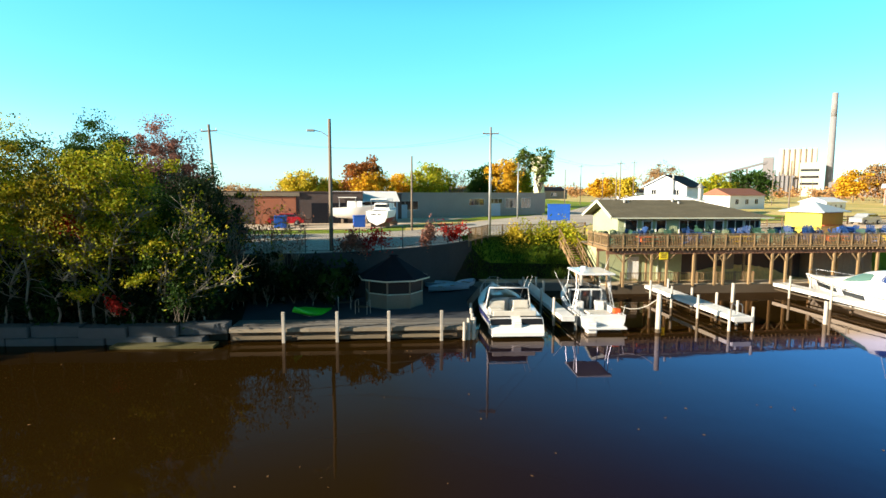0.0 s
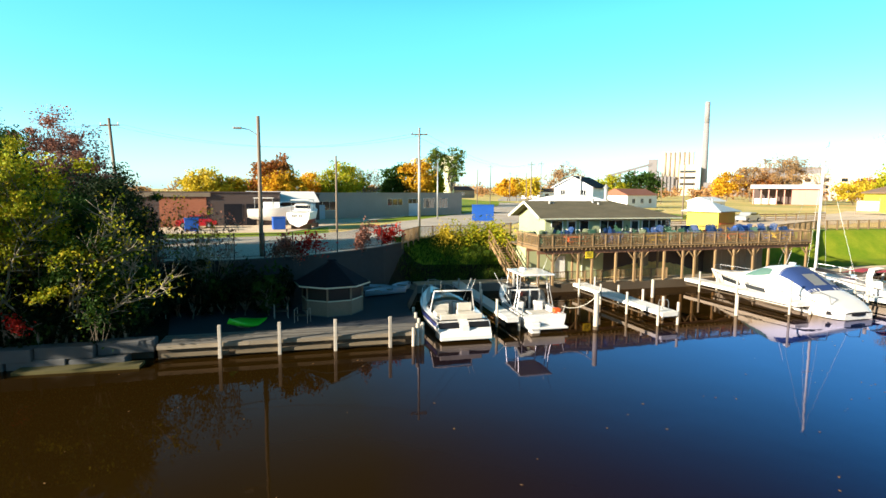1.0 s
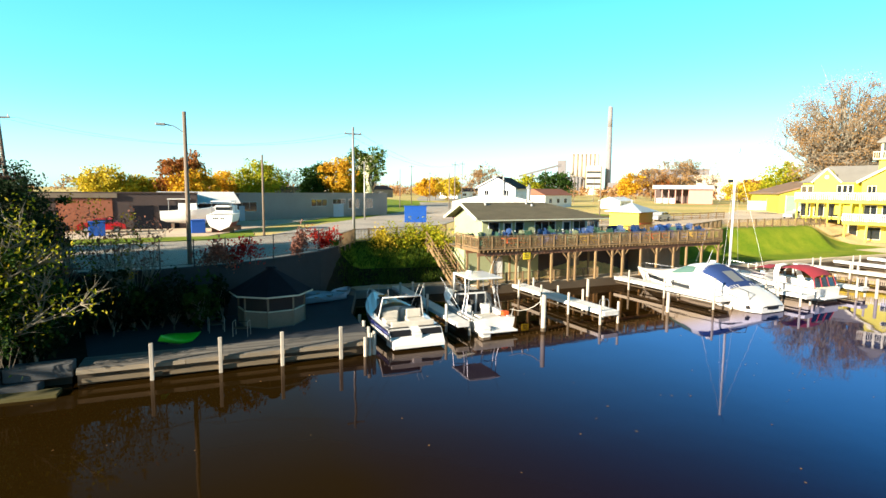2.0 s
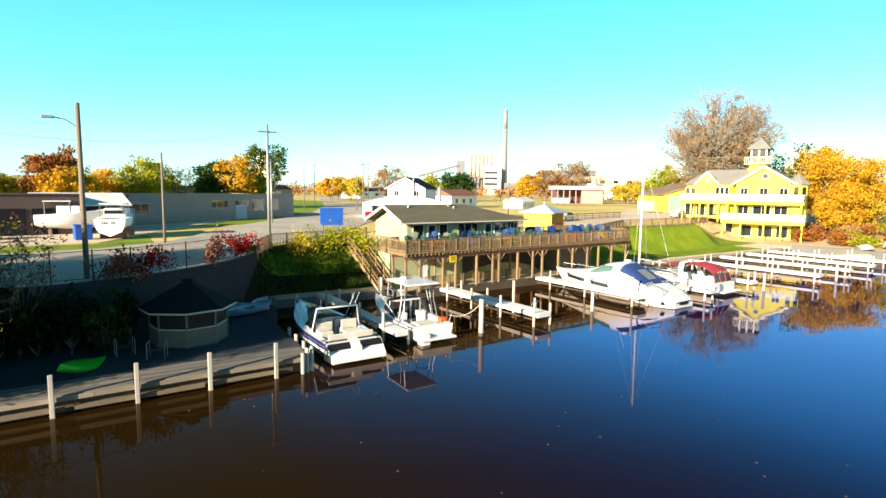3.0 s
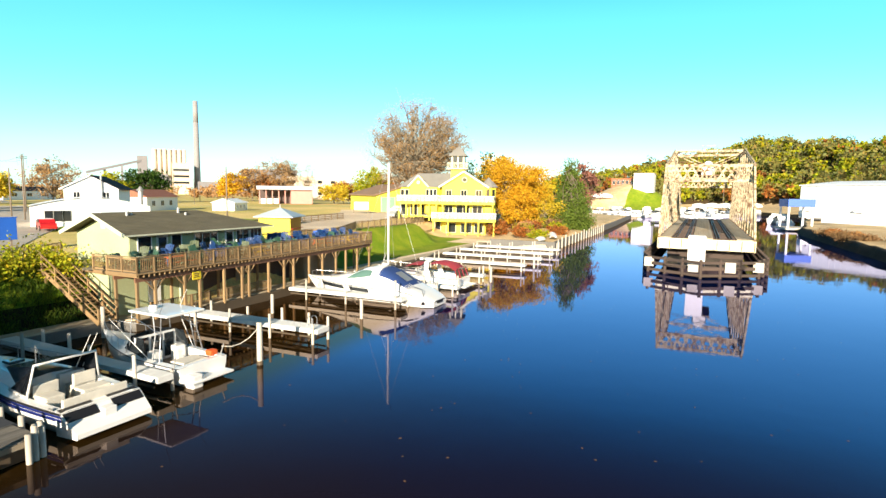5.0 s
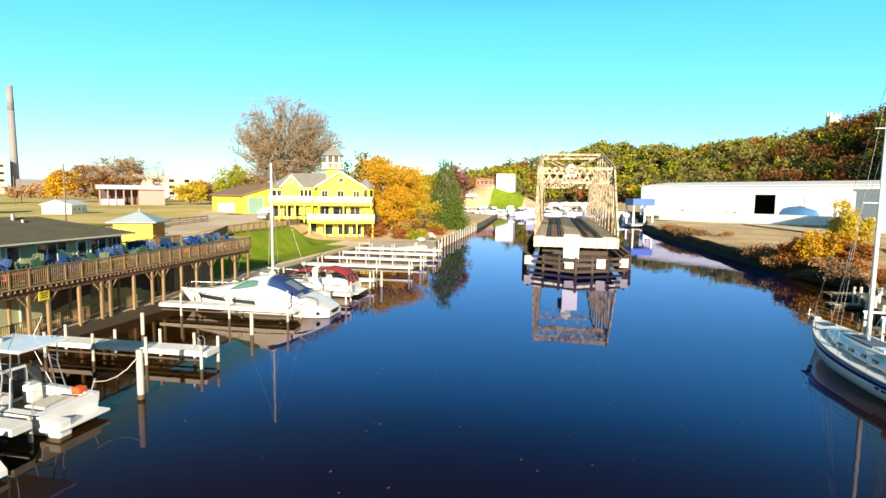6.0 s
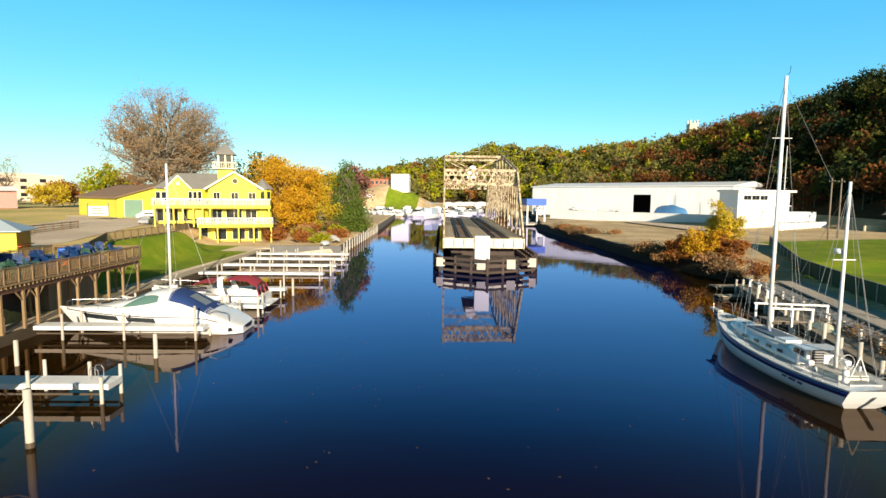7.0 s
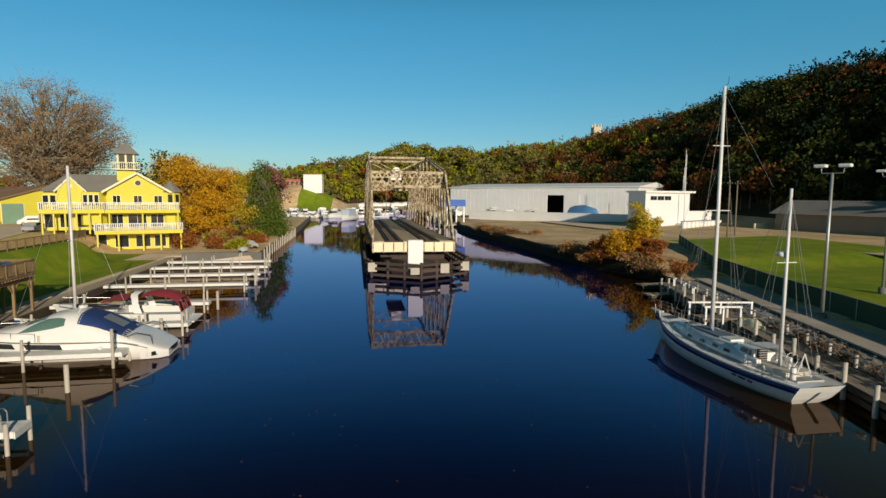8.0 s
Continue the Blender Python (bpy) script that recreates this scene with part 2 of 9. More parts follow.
GREYROOF = mat("grey_shingles", (0.21, 0.20, 0.18), 0.9, scale=7, bump=0.5, stain=0.2)
DARKROOF = mat("dark_felt_roof", (0.013, 0.014, 0.02), 0.9, scale=5, bump=0.3, stain=0.25, spec=0.15)
SAGE = mat("sage_siding", (0.42, 0.46, 0.26), 0.7, scale=6, bump=0.1, stain=0.12)
PALEGREEN = mat("pale_trim", (0.60, 0.62, 0.48), 0.6, bump=0.1)
YELLOW = mat("yellow_siding", (0.66, 0.585, 0.055), 0.65, scale=5, bump=0.1, stain=0.1)
CREAMTRIM = mat("cream_trim", (0.80, 0.75, 0.52), 0.6, bump=0.08)
ORANGE = mat("orange_panel", (0.72, 0.30, 0.015), 0.65, bump=0.08)
REDORANGE = mat("orange_red_paint", (0.60, 0.095, 0.015), 0.6, bump=0.08, vary=0.1)
TABLEYELLOW = mat("yellow_paint", (0.72, 0.47, 0.02), 0.6, bump=0.08)
CHAIRBLUE = mat("blue_plastic", (0.012, 0.045, 0.15), 0.45, bump=0.03, vary=0.25)
CHAIRGREEN = mat("green_plastic", (0.030, 0.085, 0.055), 0.45, bump=0.03, vary=0.25)
CHAIRSAGE = mat("sage_plastic", (0.085, 0.11, 0.055), 0.5, bump=0.03, vary=0.2)
BINBLUE = mat("blue_dumpster", (0.015, 0.10, 0.48), 0.5, bump=0.05, stain=0.15)
WHITEWALL = mat("white_metal_wall", (0.78, 0.79, 0.80), 0.5, scale=3, bump=0.05, stain=0.1)
BLUEROOF = mat("blue_grey_metal_roof", (0.40, 0.47, 0.52), 0.45, scale=3, bump=0.05, stain=0.12)
GREYWALL = mat("grey_block_wall", (0.30, 0.275, 0.25), 0.8, scale=5, bump=0.2, stain=0.15)
BRICKRED = mat("red_brick", (0.34, 0.12, 0.065), 0.85, scale=6, bump=0.3, stain=0.2, vary=0.2)
DARKBRICK = mat("dark_brick", (0.085, 0.06, 0.055), 0.85, scale=6, bump=0.3, stain=0.2)
PINKWALL = mat("faded_pink_wall", (0.50, 0.26, 0.22), 0.8, bump=0.1)
TANWALL = mat("tan_panel", (0.24, 0.19, 0.135), 0.75, bump=0.15)
POLEWOOD = mat("utility_pole_wood", (0.20, 0.155, 0.115), 0.85, scale=5, bump=0.3, stretch=(4, 4, 0.6))
STEEL = mat("galvanised_steel", (0.42, 0.42, 0.41), 0.5, 0.6, bump=0.05)
BRIDGESTEEL = two_tone("cream_rusty_steel", (0.54, 0.46, 0.31), (0.14, 0.075, 0.04), 1.4, 0.8, 0.44, 0.62, 5, 0.2)
RUST = mat("rusty_steel", (0.16, 0.095, 0.05), 0.85, scale=3, bump=0.35, spread=0.25, stain=0.35)
FENDERWOOD = mat("bridge_fender_timber", (0.07, 0.048, 0.038), 0.85, scale=4, bump=0.4, stain=0.35, vary=0.2)
WINDSCREEN = mat("green_windscreen_mesh", (0.015, 0.055, 0.022), 0.8, scale=6, bump=0.1)
BARK = mat("bark", (0.15, 0.12, 0.085), 0.9, scale=6, bump=0.5, stain=0.25)
PALEBARK = mat("pale_bark", (0.25, 0.22, 0.165), 0.9, scale=6, bump=0.4, stain=0.25)
KAYAKGREEN = mat("bright_green_plastic", (0.03, 0.55, 0.02), 0.35, bump=0.02)
PLANT = mat("plant_cladding", (0.58, 0.49, 0.38), 0.8, scale=0.3, bump=0.0, stain=0.2)
PLANTDARK = mat("plant_steelwork", (0.19, 0.18, 0.19), 0.8, scale=0.3, bump=0.0, stain=0.2)
STACKGREY = mat("stack_concrete", (0.25, 0.24, 0.245), 0.85, scale=0.3, bump=0.0, stain=0.2)
WHITEPAINT = mat("white_paint", (0.80, 0.80, 0.79), 0.55, bump=0.06, stain=0.08)
BOTTOMRED = mat("red_bottom_paint", (0.26, 0.05, 0.035), 0.7, bump=0.1)
CARRED = mat("red_car_paint", (0.45, 0.015, 0.02), 0.25, bump=0.0, coat=0.6)
CARGREY = mat("silver_car_paint", (0.42, 0.44, 0.46), 0.3, 0.3, bump=0.0, coat=0.6)
TYRE = mat("tyre_rubber", (0.02, 0.02, 0.02), 0.85, bump=0.1)
SIGNYELLOW = mat("yellow_sign", (0.75, 0.55, 0.02), 0.6, bump=0.02)
TEALDOOR = mat("teal_roller_door", (0.20, 0.33, 0.24), 0.6, bump=0.05)
DOORBLUE = mat("pale_blue_door", (0.40, 0.47, 0.56), 0.6, bump=0.05)
CABLE = mat("cable", (0.03, 0.03, 0.03), 0.7, bump=0.0)
L_OLIVE = leaf_mat("olive_leaves", (0.06, 0.08, 0.006), (0.24, 0.22, 0.012), (0.38, 0.27, 0.014), (0.12, 0.14, 0.008))
L_YELLOWG = leaf_mat("yellow_green_leaves", (0.24, 0.30, 0.010), (0.46, 0.42, 0.016), (0.14, 0.20, 0.010), (0.50, 0.36, 0.016))
L_GREEN = leaf_mat("green_leaves", (0.016, 0.045, 0.006), (0.040, 0.085, 0.010), (0.026, 0.065, 0.009))
# evergreen leaves, near black so that shrubs also hold painted shade
L_DARK = leaf_mat("evergreen_shade_dark", (0.007, 0.018, 0.005), (0.014, 0.030, 0.008), (0.010, 0.024, 0.009))
L_CONIFER = leaf_mat("spruce_needles", (0.065, 0.105, 0.014), (0.12, 0.165, 0.020), (0.085, 0.13, 0.018))
L_SPRUCE = leaf_mat("green_needles", (0.085, 0.14, 0.022), (0.15, 0.21, 0.032), (0.11, 0.17, 0.026))
L_ORANGE = leaf_mat("orange_leaves", (0.52, 0.26, 0.012), (0.74, 0.44, 0.02), (0.42, 0.20, 0.012), (0.80, 0.54, 0.04))
L_GOLD = leaf_mat("golden_leaves", (0.598, 0.437, 0.023), (0.483, 0.380, 0.034), (0.690, 0.483, 0.034))
L_RUST = leaf_mat("rust_leaves", (0.300, 0.090, 0.022), (0.435, 0.143, 0.027), (0.195, 0.083, 0.027), (0.360, 0.180, 0.038))
L_RED = leaf_mat("red_leaves", (0.42, 0.02, 0.018), (0.55, 0.035, 0.02), (0.25, 0.02, 0.02))
L_PURPLE = leaf_mat("faded_purple_leaves", (0.255, 0.112, 0.090), (0.360, 0.165, 0.112), (0.180, 0.090, 0.075))
L_BROWN = leaf_mat("brown_sparse_leaves", (0.420, 0.225, 0.090), (0.330, 0.180, 0.083), (0.540, 0.300, 0.105))
L_HRUST = leaf_mat("hill_rust_leaves", (0.17, 0.055, 0.016), (0.23, 0.080, 0.020), (0.12, 0.045, 0.016), (0.20, 0.095, 0.022))
L_HOLIVE = leaf_mat("hill_olive_leaves", (0.055, 0.075, 0.012), (0.10, 0.10, 0.014), (0.035, 0.055, 0.010), (0.075, 0.075, 0.012))
# leaf colours lightened to paint in the haze over far woods
L_HILL = leaf_mat("haze_pale_leaves", (0.17, 0.19, 0.05), (0.27, 0.24, 0.06), (0.13, 0.16, 0.05), (0.34, 0.22, 0.06))
L_TWIG = leaf_mat("brown_twigs", (0.36, 0.23, 0.11), (0.24, 0.17, 0.115), (0.50, 0.28, 0.08), (0.30, 0.20, 0.12))
L_WEED = leaf_mat("dead_weeds", (0.10, 0.065, 0.03), (0.16, 0.10, 0.045), (0.06, 0.05, 0.025))
L_DRY = leaf_mat("dry_grass", (0.32, 0.20, 0.09), (0.24, 0.15, 0.07), (0.19, 0.10, 0.05))

# ---- building blocks ----
def part(name, bm, material, parent=None, label="", smooth=False, m=None):
    """Links a bmesh as one mesh object, under a thing or a part."""
    me = bpy.data.meshes.new(name)
    bm.normal_update()
    bm.to_mesh(me)
    bm.free()
    me.materials.append(material)
    if smooth:
        me.shade_smooth()
    ob = new(name, me)
    if parent:
        ob.parent = parent
    if m:
        ob.matrix_basis = m
    return tagged(ob, label)


def thing(name, m, label, category, group=""):
    ob = new(name)
    ob.matrix_basis = m
    ob.empty_display_size = 0.3
    return tagged(ob, label, category, group)


def fixed(name, bm, material, label="", category="", smooth=False, m=None):
    """A piece of the setting."""
    return tagged(part(name, bm, material, None, label, smooth, m), label, category, "", "structure")


def faces(bm, pts, quads):
    vs = [bm.verts.new(p) for p in pts]
    for q in quads:
        bm.faces.new([vs[i] for i in q])


BOX = [(0, 3, 2, 1), (4, 5, 6, 7), (0, 1, 5, 4), (1, 2, 6, 5), (2, 3, 7, 6), (3, 0, 4, 7)]


def bx(bm, x0, y0, z0, x1, y1, z1):
    faces(bm, [(x0, y0, z0), (x1, y0, z0), (x1, y1, z0), (x0, y1, z0), (x0, y0, z1), (x1, y0, z1), (x1, y1, z1), (x0, y1, z1)], BOX)
    return bm


def soft_box(bm, x0, y0, z0, x1, y1, z1, r):
    """A box with bevelled edges."""
    b = bmesh.new()
    bx(b, x0, y0, z0, x1, y1, z1)
    bmesh.ops.bevel(b, geom=list(b.edges), offset=r, segments=2, profile=0.6, affect="EDGES")
    me = bpy.data.meshes.new("soft")
    b.to_mesh(me)
    b.free()
    bm.from_mesh(me)
    bpy.data.meshes.remove(me)
    return bm


def beam(bm, p, q, w, h):
    """A squared timber from p to q, w across and h high."""
    p, q = Vector(p), Vector(q)
    d = (q - p).normalized()
    side = Vector((0, 0, 1)).cross(d)
    side = side.normalized() if side.length > 1e-4 else Vector((1, 0, 0))
    up = d.cross(side)
    a, b = side * (w / 2), up * (h / 2)
    faces(bm, [p - a - b, p + a - b, p + a + b, p - a + b, q - a - b, q + a - b, q + a + b, q - a + b], BOX)
    return bm


def tube(bm, p, q, r0, r1=None, n=8):
    r1 = r0 if r1 is None else r1
    p, q = Vector(p), Vector(q)
    d = (q - p).normalized()
    side = d.orthogonal().normalized()
    up = d.cross(side)
    ring = [side * math.cos(2 * math.pi * i / n) + up * math.sin(2 * math.pi * i / n) for i in range(n)]
    faces(bm, [p + c * r0 for c in ring] + [q + c * r1 for c in ring],
          [(i, (i + 1) % n, n + (i + 1) % n, n + i) for i in range(n)] + [tuple(range(n))[::-1], tuple(range(n, 2 * n))])
    return bm


def pipe(bm, pts, r, n=6):
    """A round bar bent along points, in one skin."""
    pts = [Vector(p) for p in pts]
    rows, side = [], None
    for i, p in enumerate(pts):
        d = (pts[min(i + 1, len(pts) - 1)] - pts[max(i - 1, 0)]).normalized()
        side = d.orthogonal().normalized() if side is None else (side - d * side.dot(d)).normalized()
        up = d.cross(side)
        rows.append([p + side * (r * math.cos(2 * math.pi * k / n)) + up * (r * math.sin(2 * math.pi * k / n)) for k in range(n)])
    return loft(bm, rows, True, True)


def loft(bm, rows, close=False, caps=False):
    """Skin over rows of points, all of one length."""
    vs = [[bm.verts.new(p) for p in row] for row in rows]
    n = len(rows[0])
    for a, b in zip(vs, vs[1:]):
        for i in range(n if close else n - 1):
            bm.faces.new((a[i], a[(i + 1) % n], b[(i + 1) % n], b[i]))
    if caps:
        bm.faces.new(vs[0][::-1])
        bm.faces.new(vs[-1])
    return bm


def prism(bm, outline, z0, z1):
    n = len(outline)
    faces(bm, [(x, y, z0) for x, y in outline] + [(x, y, z1) for x, y in outline],
          [tuple(range(n))[::-1], tuple(range(n, 2 * n))] + [(i, (i + 1) % n, n + (i + 1) % n, n + i) for i in range(n)])
    return bm


def np_mesh(name, verts, quads, material, smooth=False):
    me = bpy.data.meshes.new(name)
    me.vertices.add(len(verts))
    me.vertices.foreach_set("co", np.ascontiguousarray(verts, dtype=np.float32).ravel())
    me.loops.add(quads.size)
    me.loops.foreach_set("vertex_index", np.ascontiguousarray(quads, dtype=np.int32).ravel())
    me.polygons.add(len(quads))
    me.polygons.foreach_set("loop_start", np.arange(0, quads.size, quads.shape[1], dtype=np.int32))
    me.update(calc_edges=True)
    me.materials.append(material)
    if smooth:
        me.shade_smooth()
    return me


def B():
    return bmesh.new()


def north(u, v, z=0.0, turn=0.0):
    """The north quay's own axes: u along the quay, v inland."""
    return pose(15.2, 43.5, 0, 0, 0, 3.2) @ pose(u, v, z, 0, 0, turn)


def at(x, y, z=0.0, turn=0.0):
    return pose(x, y, z, 0, 0, turn)

# ---- ground, river and hills ----
SHORE_N = [(-600, 16.0), (-60, 20.0), (-36, 25.0), (-28, 30.4), (-10.8, 30.9), (-10.6, 31.4), (2.6, 31.6), (3.0, 38.0), (5.2, 46.0), (14.0, 46.0), (15.5, 44.5), (44, 46.2), (84, 47.6), (84.8, 35.6), (118, 37.0), (170, 40.0), (238, 45.0), (246, 95.0), (360, 110.0), (420, 40.0), (1500, 20.0)]
SHORE_S = [(-600, -5.5), (17.5, -6.6), (24, -8.0), (36, -10.2), (51, -14.0), (57, -16.0), (63, -16.2), (69, -14.4), (77, -12.8), (90, -12.0), (104, -11.3), (124, -9.9), (150, -8.0), (166, -7.6), (182, -10.0), (300, -22.0), (420, 35.0), (1500, 15.0)]
CREST = [(-420, -190, 46), (-200, -170, 44), (40, -160, 42), (215, -150, 43), (330, -132, 36), (480, -95, 34), (600, -20, 51), (610, 70, 31), (620, 160, 15), (700, 260, 6)]


def on_line(pts, x):
    a = np.array(pts)
    return np.interp(x, a[:, 0], a[:, 1])


def smooth01(t):
    t = np.clip(t, 0, 1)
    return t * t * (3 - 2 * t)


def hill_height(x, y):
    best = np.zeros_like(x)
    for (ax, ay, ah), (bx_, by_, bh) in zip(CREST, CREST[1:]):
        dx, dy = bx_ - ax, by_ - ay
        k = np.clip(((x - ax) * dx + (y - ay) * dy) / (dx * dx + dy * dy), 0, 1)
        d = np.hypot(x - ax - k * dx, y - ay - k * dy)
        best = np.maximum(best, (ah + k * (bh - ah)) * smooth01(1 - d / 78))
    return best


def wobble(x, y, s):
    return np.sin(x / s) * np.cos(y / (0.8 * s)) + 0.5 * np.sin(2.3 * x / s + 1.1) * np.sin(1.9 * y / s + 0.4)


def north_top(x, y):
    """The land's height north of the river."""
    y_up_low = on_line([(-300, 30.0), (-30, 36.0), (-14, 41.9), (-12.6, 38.6), (-8, 38.6), (-4.4, 39.8), (-1.3, 41.8), (2.4, 45.5), (5, 46.6), (15, 46.6), (16, 47.6), (33, 48.6), (44, 49.6), (46, 53.0), (76, 53.0), (82, 56), (88, 58.5), (104, 58.5), (112, 44), (240, 50)], x)
    y_up_high = on_line([(-300, 44.0), (-30, 44.0), (-14, 43.1), (-12.6, 39.0), (-8, 39.0), (-4.4, 40.2), (-1.3, 42.2), (2.4, 46.0), (6, 51.6), (15, 52.0), (16, 48.3), (33, 49.2), (44, 50.4), (46, 57.0), (76, 57.8), (82, 63), (88, 68), (104, 72), (112, 75), (240, 90)], x)
    low = on_line([(-300, 0.9), (-12, 0.75), (0, 0.62), (44, 0.62), (60, 0.7), (82, 0.8), (96, 1.0), (110, 1.6), (240, 1.2)], x)
    return low + (3.98 - low) * smooth01((y - y_up_low) / (y_up_high - y_up_low))


def south_top(x, y):
    edge = on_line(SHORE_S, x)
    return 0.75 + 0.9 * smooth01((x - 58) / 9) + 0.55 * smooth01((edge - 4 - y) / 6) + 1.2 * smooth01((edge - 14 - y) / 45)


def ground_height(x, y):
    yn, ys = on_line(SHORE_N, x), on_line(SHORE_S, x)
    land_n, land_s = north_top(x, y), south_top(x, y)
    z = np.where(y > (yn + ys) / 2, -1.6 + (land_n + 1.6) * smooth01((y - yn) / 0.8), -1.6 + (land_s + 1.6) * smooth01((ys - y) / np.where(x > 52, 1.5, 0.8)))
    z = z + (np.where(y > 20, land_n, land_s) - z) * smooth01((x - 395) / 30)
    far = smooth01((np.hypot(x - 20, y - 20) - 60) / 120)
    z = np.where(z > 0.3, z + 0.16 * far * wobble(x, y, 17), z)
    knoll = 16 * smooth01(1 - np.hypot((x - 432) / 70, (y - 72) / 46))
    return z + np.where(z > 0.3, hill_height(x, y), 0) + knoll


xs = np.concatenate([np.linspace(-2600, -420, 12), np.linspace(-400, -62, 26), np.arange(-60, 125, 0.8), np.linspace(126, 340, 72), np.linspace(345, 780, 60), np.linspace(820, 3600, 16)])
ys = np.concatenate([np.linspace(-2600, -300, 10), np.linspace(-290, -62, 48), np.arange(-60, 76, 0.8), np.linspace(78, 250, 60), np.linspace(262, 900, 30), np.linspace(1000, 3600, 12)])
gx, gy = np.meshgrid(xs, ys)
gz = ground_height(gx, gy)
nx, ny = len(xs), len(ys)
ii = (np.arange(ny - 1)[:, None] * nx + np.arange(nx - 1)[None, :]).ravel()
quads = np.stack([ii, ii + 1, ii + nx + 1, ii + nx], 1)
ground_mesh = np_mesh("ground", np.stack([gx.ravel(), gy.ravel(), gz.ravel()], 1), quads, FIELD, True)
for extra in (GRASS, BANK, SCRUB, LITTER, GRAVEL):
    ground_mesh.materials.append(extra)
cx, cy = (gx[:-1, :-1] + gx[1:, 1:]).ravel() / 2, (gy[:-1, :-1] + gy[1:, 1:]).ravel() / 2
kind = np.zeros(len(cx), dtype=np.int32)
mid = 20.0
hill_c = hill_height(cx, cy)
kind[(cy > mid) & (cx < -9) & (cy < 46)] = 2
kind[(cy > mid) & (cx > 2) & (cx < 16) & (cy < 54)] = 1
# lower slope gets the near-black soil as its painted shade
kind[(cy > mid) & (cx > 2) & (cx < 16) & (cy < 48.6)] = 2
kind[(cy > mid) & (cx > 43) & (cx < 88) & (cy < 58 + 0.05 * (cx - 44))] = 1
kind[(cy > mid) & (cx > 44) & (cx < 94) & (cy < np.where(cx < 80, 48.9, 53.2))] = 5
kind[(cy > mid) & (cx >= 88) & (cy < 75)] = 3
kind[(cy > 85) & (cx < 70) & (cy < 420)] = 1
kind[(cy > 46) & (cx < -2) & (cy < 70)] = 1
kind[(cy < mid) & (cx > -200)] = 3
kind[(cy < on_line([(-200, -14), (20, -14), (29, -18), (60, -25), (88, -37)], cx)) & (cx < 92) & (cx > -60) & (cy > -60)] = 1
# scarp gets the same soil, standing for its shaded face
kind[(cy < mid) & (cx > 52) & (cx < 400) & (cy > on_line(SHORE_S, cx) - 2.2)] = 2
kind[np.hypot((cx - 432) / 70, (cy - 72) / 46) < 1.1] = 3
kind[(np.hypot((cx - 432) / 70, (cy - 72) / 46) < 1.1) & (cy > 48) & (cy < 70)] = 1
kind[hill_c > 1.5] = 4
ground_mesh.polygons.foreach_set("material_index", kind)
tagged(new("ground", ground_mesh), "grassy, scrubby and wooded ground sloping to the river", "ground", "", "structure")
b = B()
faces(b, [(-2600, -900, 0), (1500, -900, 0), (1500, 900, 0), (-2600, 900, 0)], [(0, 1, 2, 3)])
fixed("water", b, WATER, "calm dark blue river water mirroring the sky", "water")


def sheet(name, outline, z, material, label, category):
    """A thin paved sheet that lies on the ground; corners of its outline in order."""
    b = B()
    prism(b, outline, z - 0.12, z)
    return fixed(name, b, material, label, category)


def strip(name, left, right, z, material, label, category):
    b = B()
    loft(b, [[(*l, z - 0.12), (*l, z), (*r, z), (*r, z - 0.12)] for l, r in zip(left, right)], True, True)
    return fixed(name, b, material, label, category)


strip("road", [(-160, 44.5), (-40, 46.0), (-15, 47.4), (-12.6, 38.25), (-8, 38.25), (-4.5, 39.4), (-1.45, 41.4), (2.2, 45.1), (4.4, 48.6), (6, 53.5), (17, 63), (28, 80), (42, 100), (67, 160), (110, 270), (190, 474)],
      [(-160, 52), (-40, 53), (-18, 55), (-17, 55.2), (-13, 55.7), (-10, 56.2), (-7.5, 56.7), (-6, 57.0), (-3, 59.5), (0, 62.0), (9, 80), (20, 97), (33, 119), (55, 172), (92, 285), (165, 480)], 4.05, ASPHALT, "pale worn asphalt road curving away from the river", "road")
sheet("parking_lot", [(-40, 60.5), (-6, 62.5), (2, 79), (12, 96), (-4, 86), (-20, 71.5), (-40, 70.0)], 4.04, GRAVEL, "pale concrete yard beside the brick workshop", "pavement")
sheet("gravel_yard", [(33, 58), (58, 62), (100, 76), (132, 92), (128, 114), (96, 90), (60, 78), (34, 74)], 4.06, GRAVEL, "pale gravel yard behind the boardwalk", "pavement")
strip("dirt_track", [(60, 79), (110, 100), (165, 128), (270, 166)], [(62, 74), (112, 92), (170, 118), (275, 156)], 4.09, GRAVEL, "pale dirt track across the dry field", "road")
strip("yard_road", [(20, -60), (60, -52), (95, -50), (125, -38), (160, -34)], [(10, -84), (62, -80), (105, -78), (150, -66), (172, -46)], 2.75, GRAVEL, "pale gravel yard by the white sheds", "pavement")

# ---- quay walls and docks ----
def quay(name, pts, z0, z1, width, material, label):
    """A wall along a line of points, its outer face on the line, its thickness to the left of the way."""
    b = B()
    rows = []
    for i, p in enumerate(pts):
        a, c = Vector(pts[max(0, i - 1)]), Vector(pts[min(len(pts) - 1, i + 1)])
        d = (c - a).normalized()
        n = Vector((-d.y, d.x)) * width
        rows.append([(p[0], p[1], z0), (p[0], p[1], z1), (p[0] + n.x, p[1] + n.y, z1), (p[0] + n.x, p[1] + n.y, z0)])
    loft(b, rows, True, True)
    return fixed(name, b, material, label, "quay wall")


quay("seawall_slip", [(3.05, 31.6), (3.2, 37.9), (5.3, 45.7), (14.6, 45.6), (15.3, 44.0)], -1.5, 0.66, 1.3, CONCRETE, "low concrete seawall round the boat slip")
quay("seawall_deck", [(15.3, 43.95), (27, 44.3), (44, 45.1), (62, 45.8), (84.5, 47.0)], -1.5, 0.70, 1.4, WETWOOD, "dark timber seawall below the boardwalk")
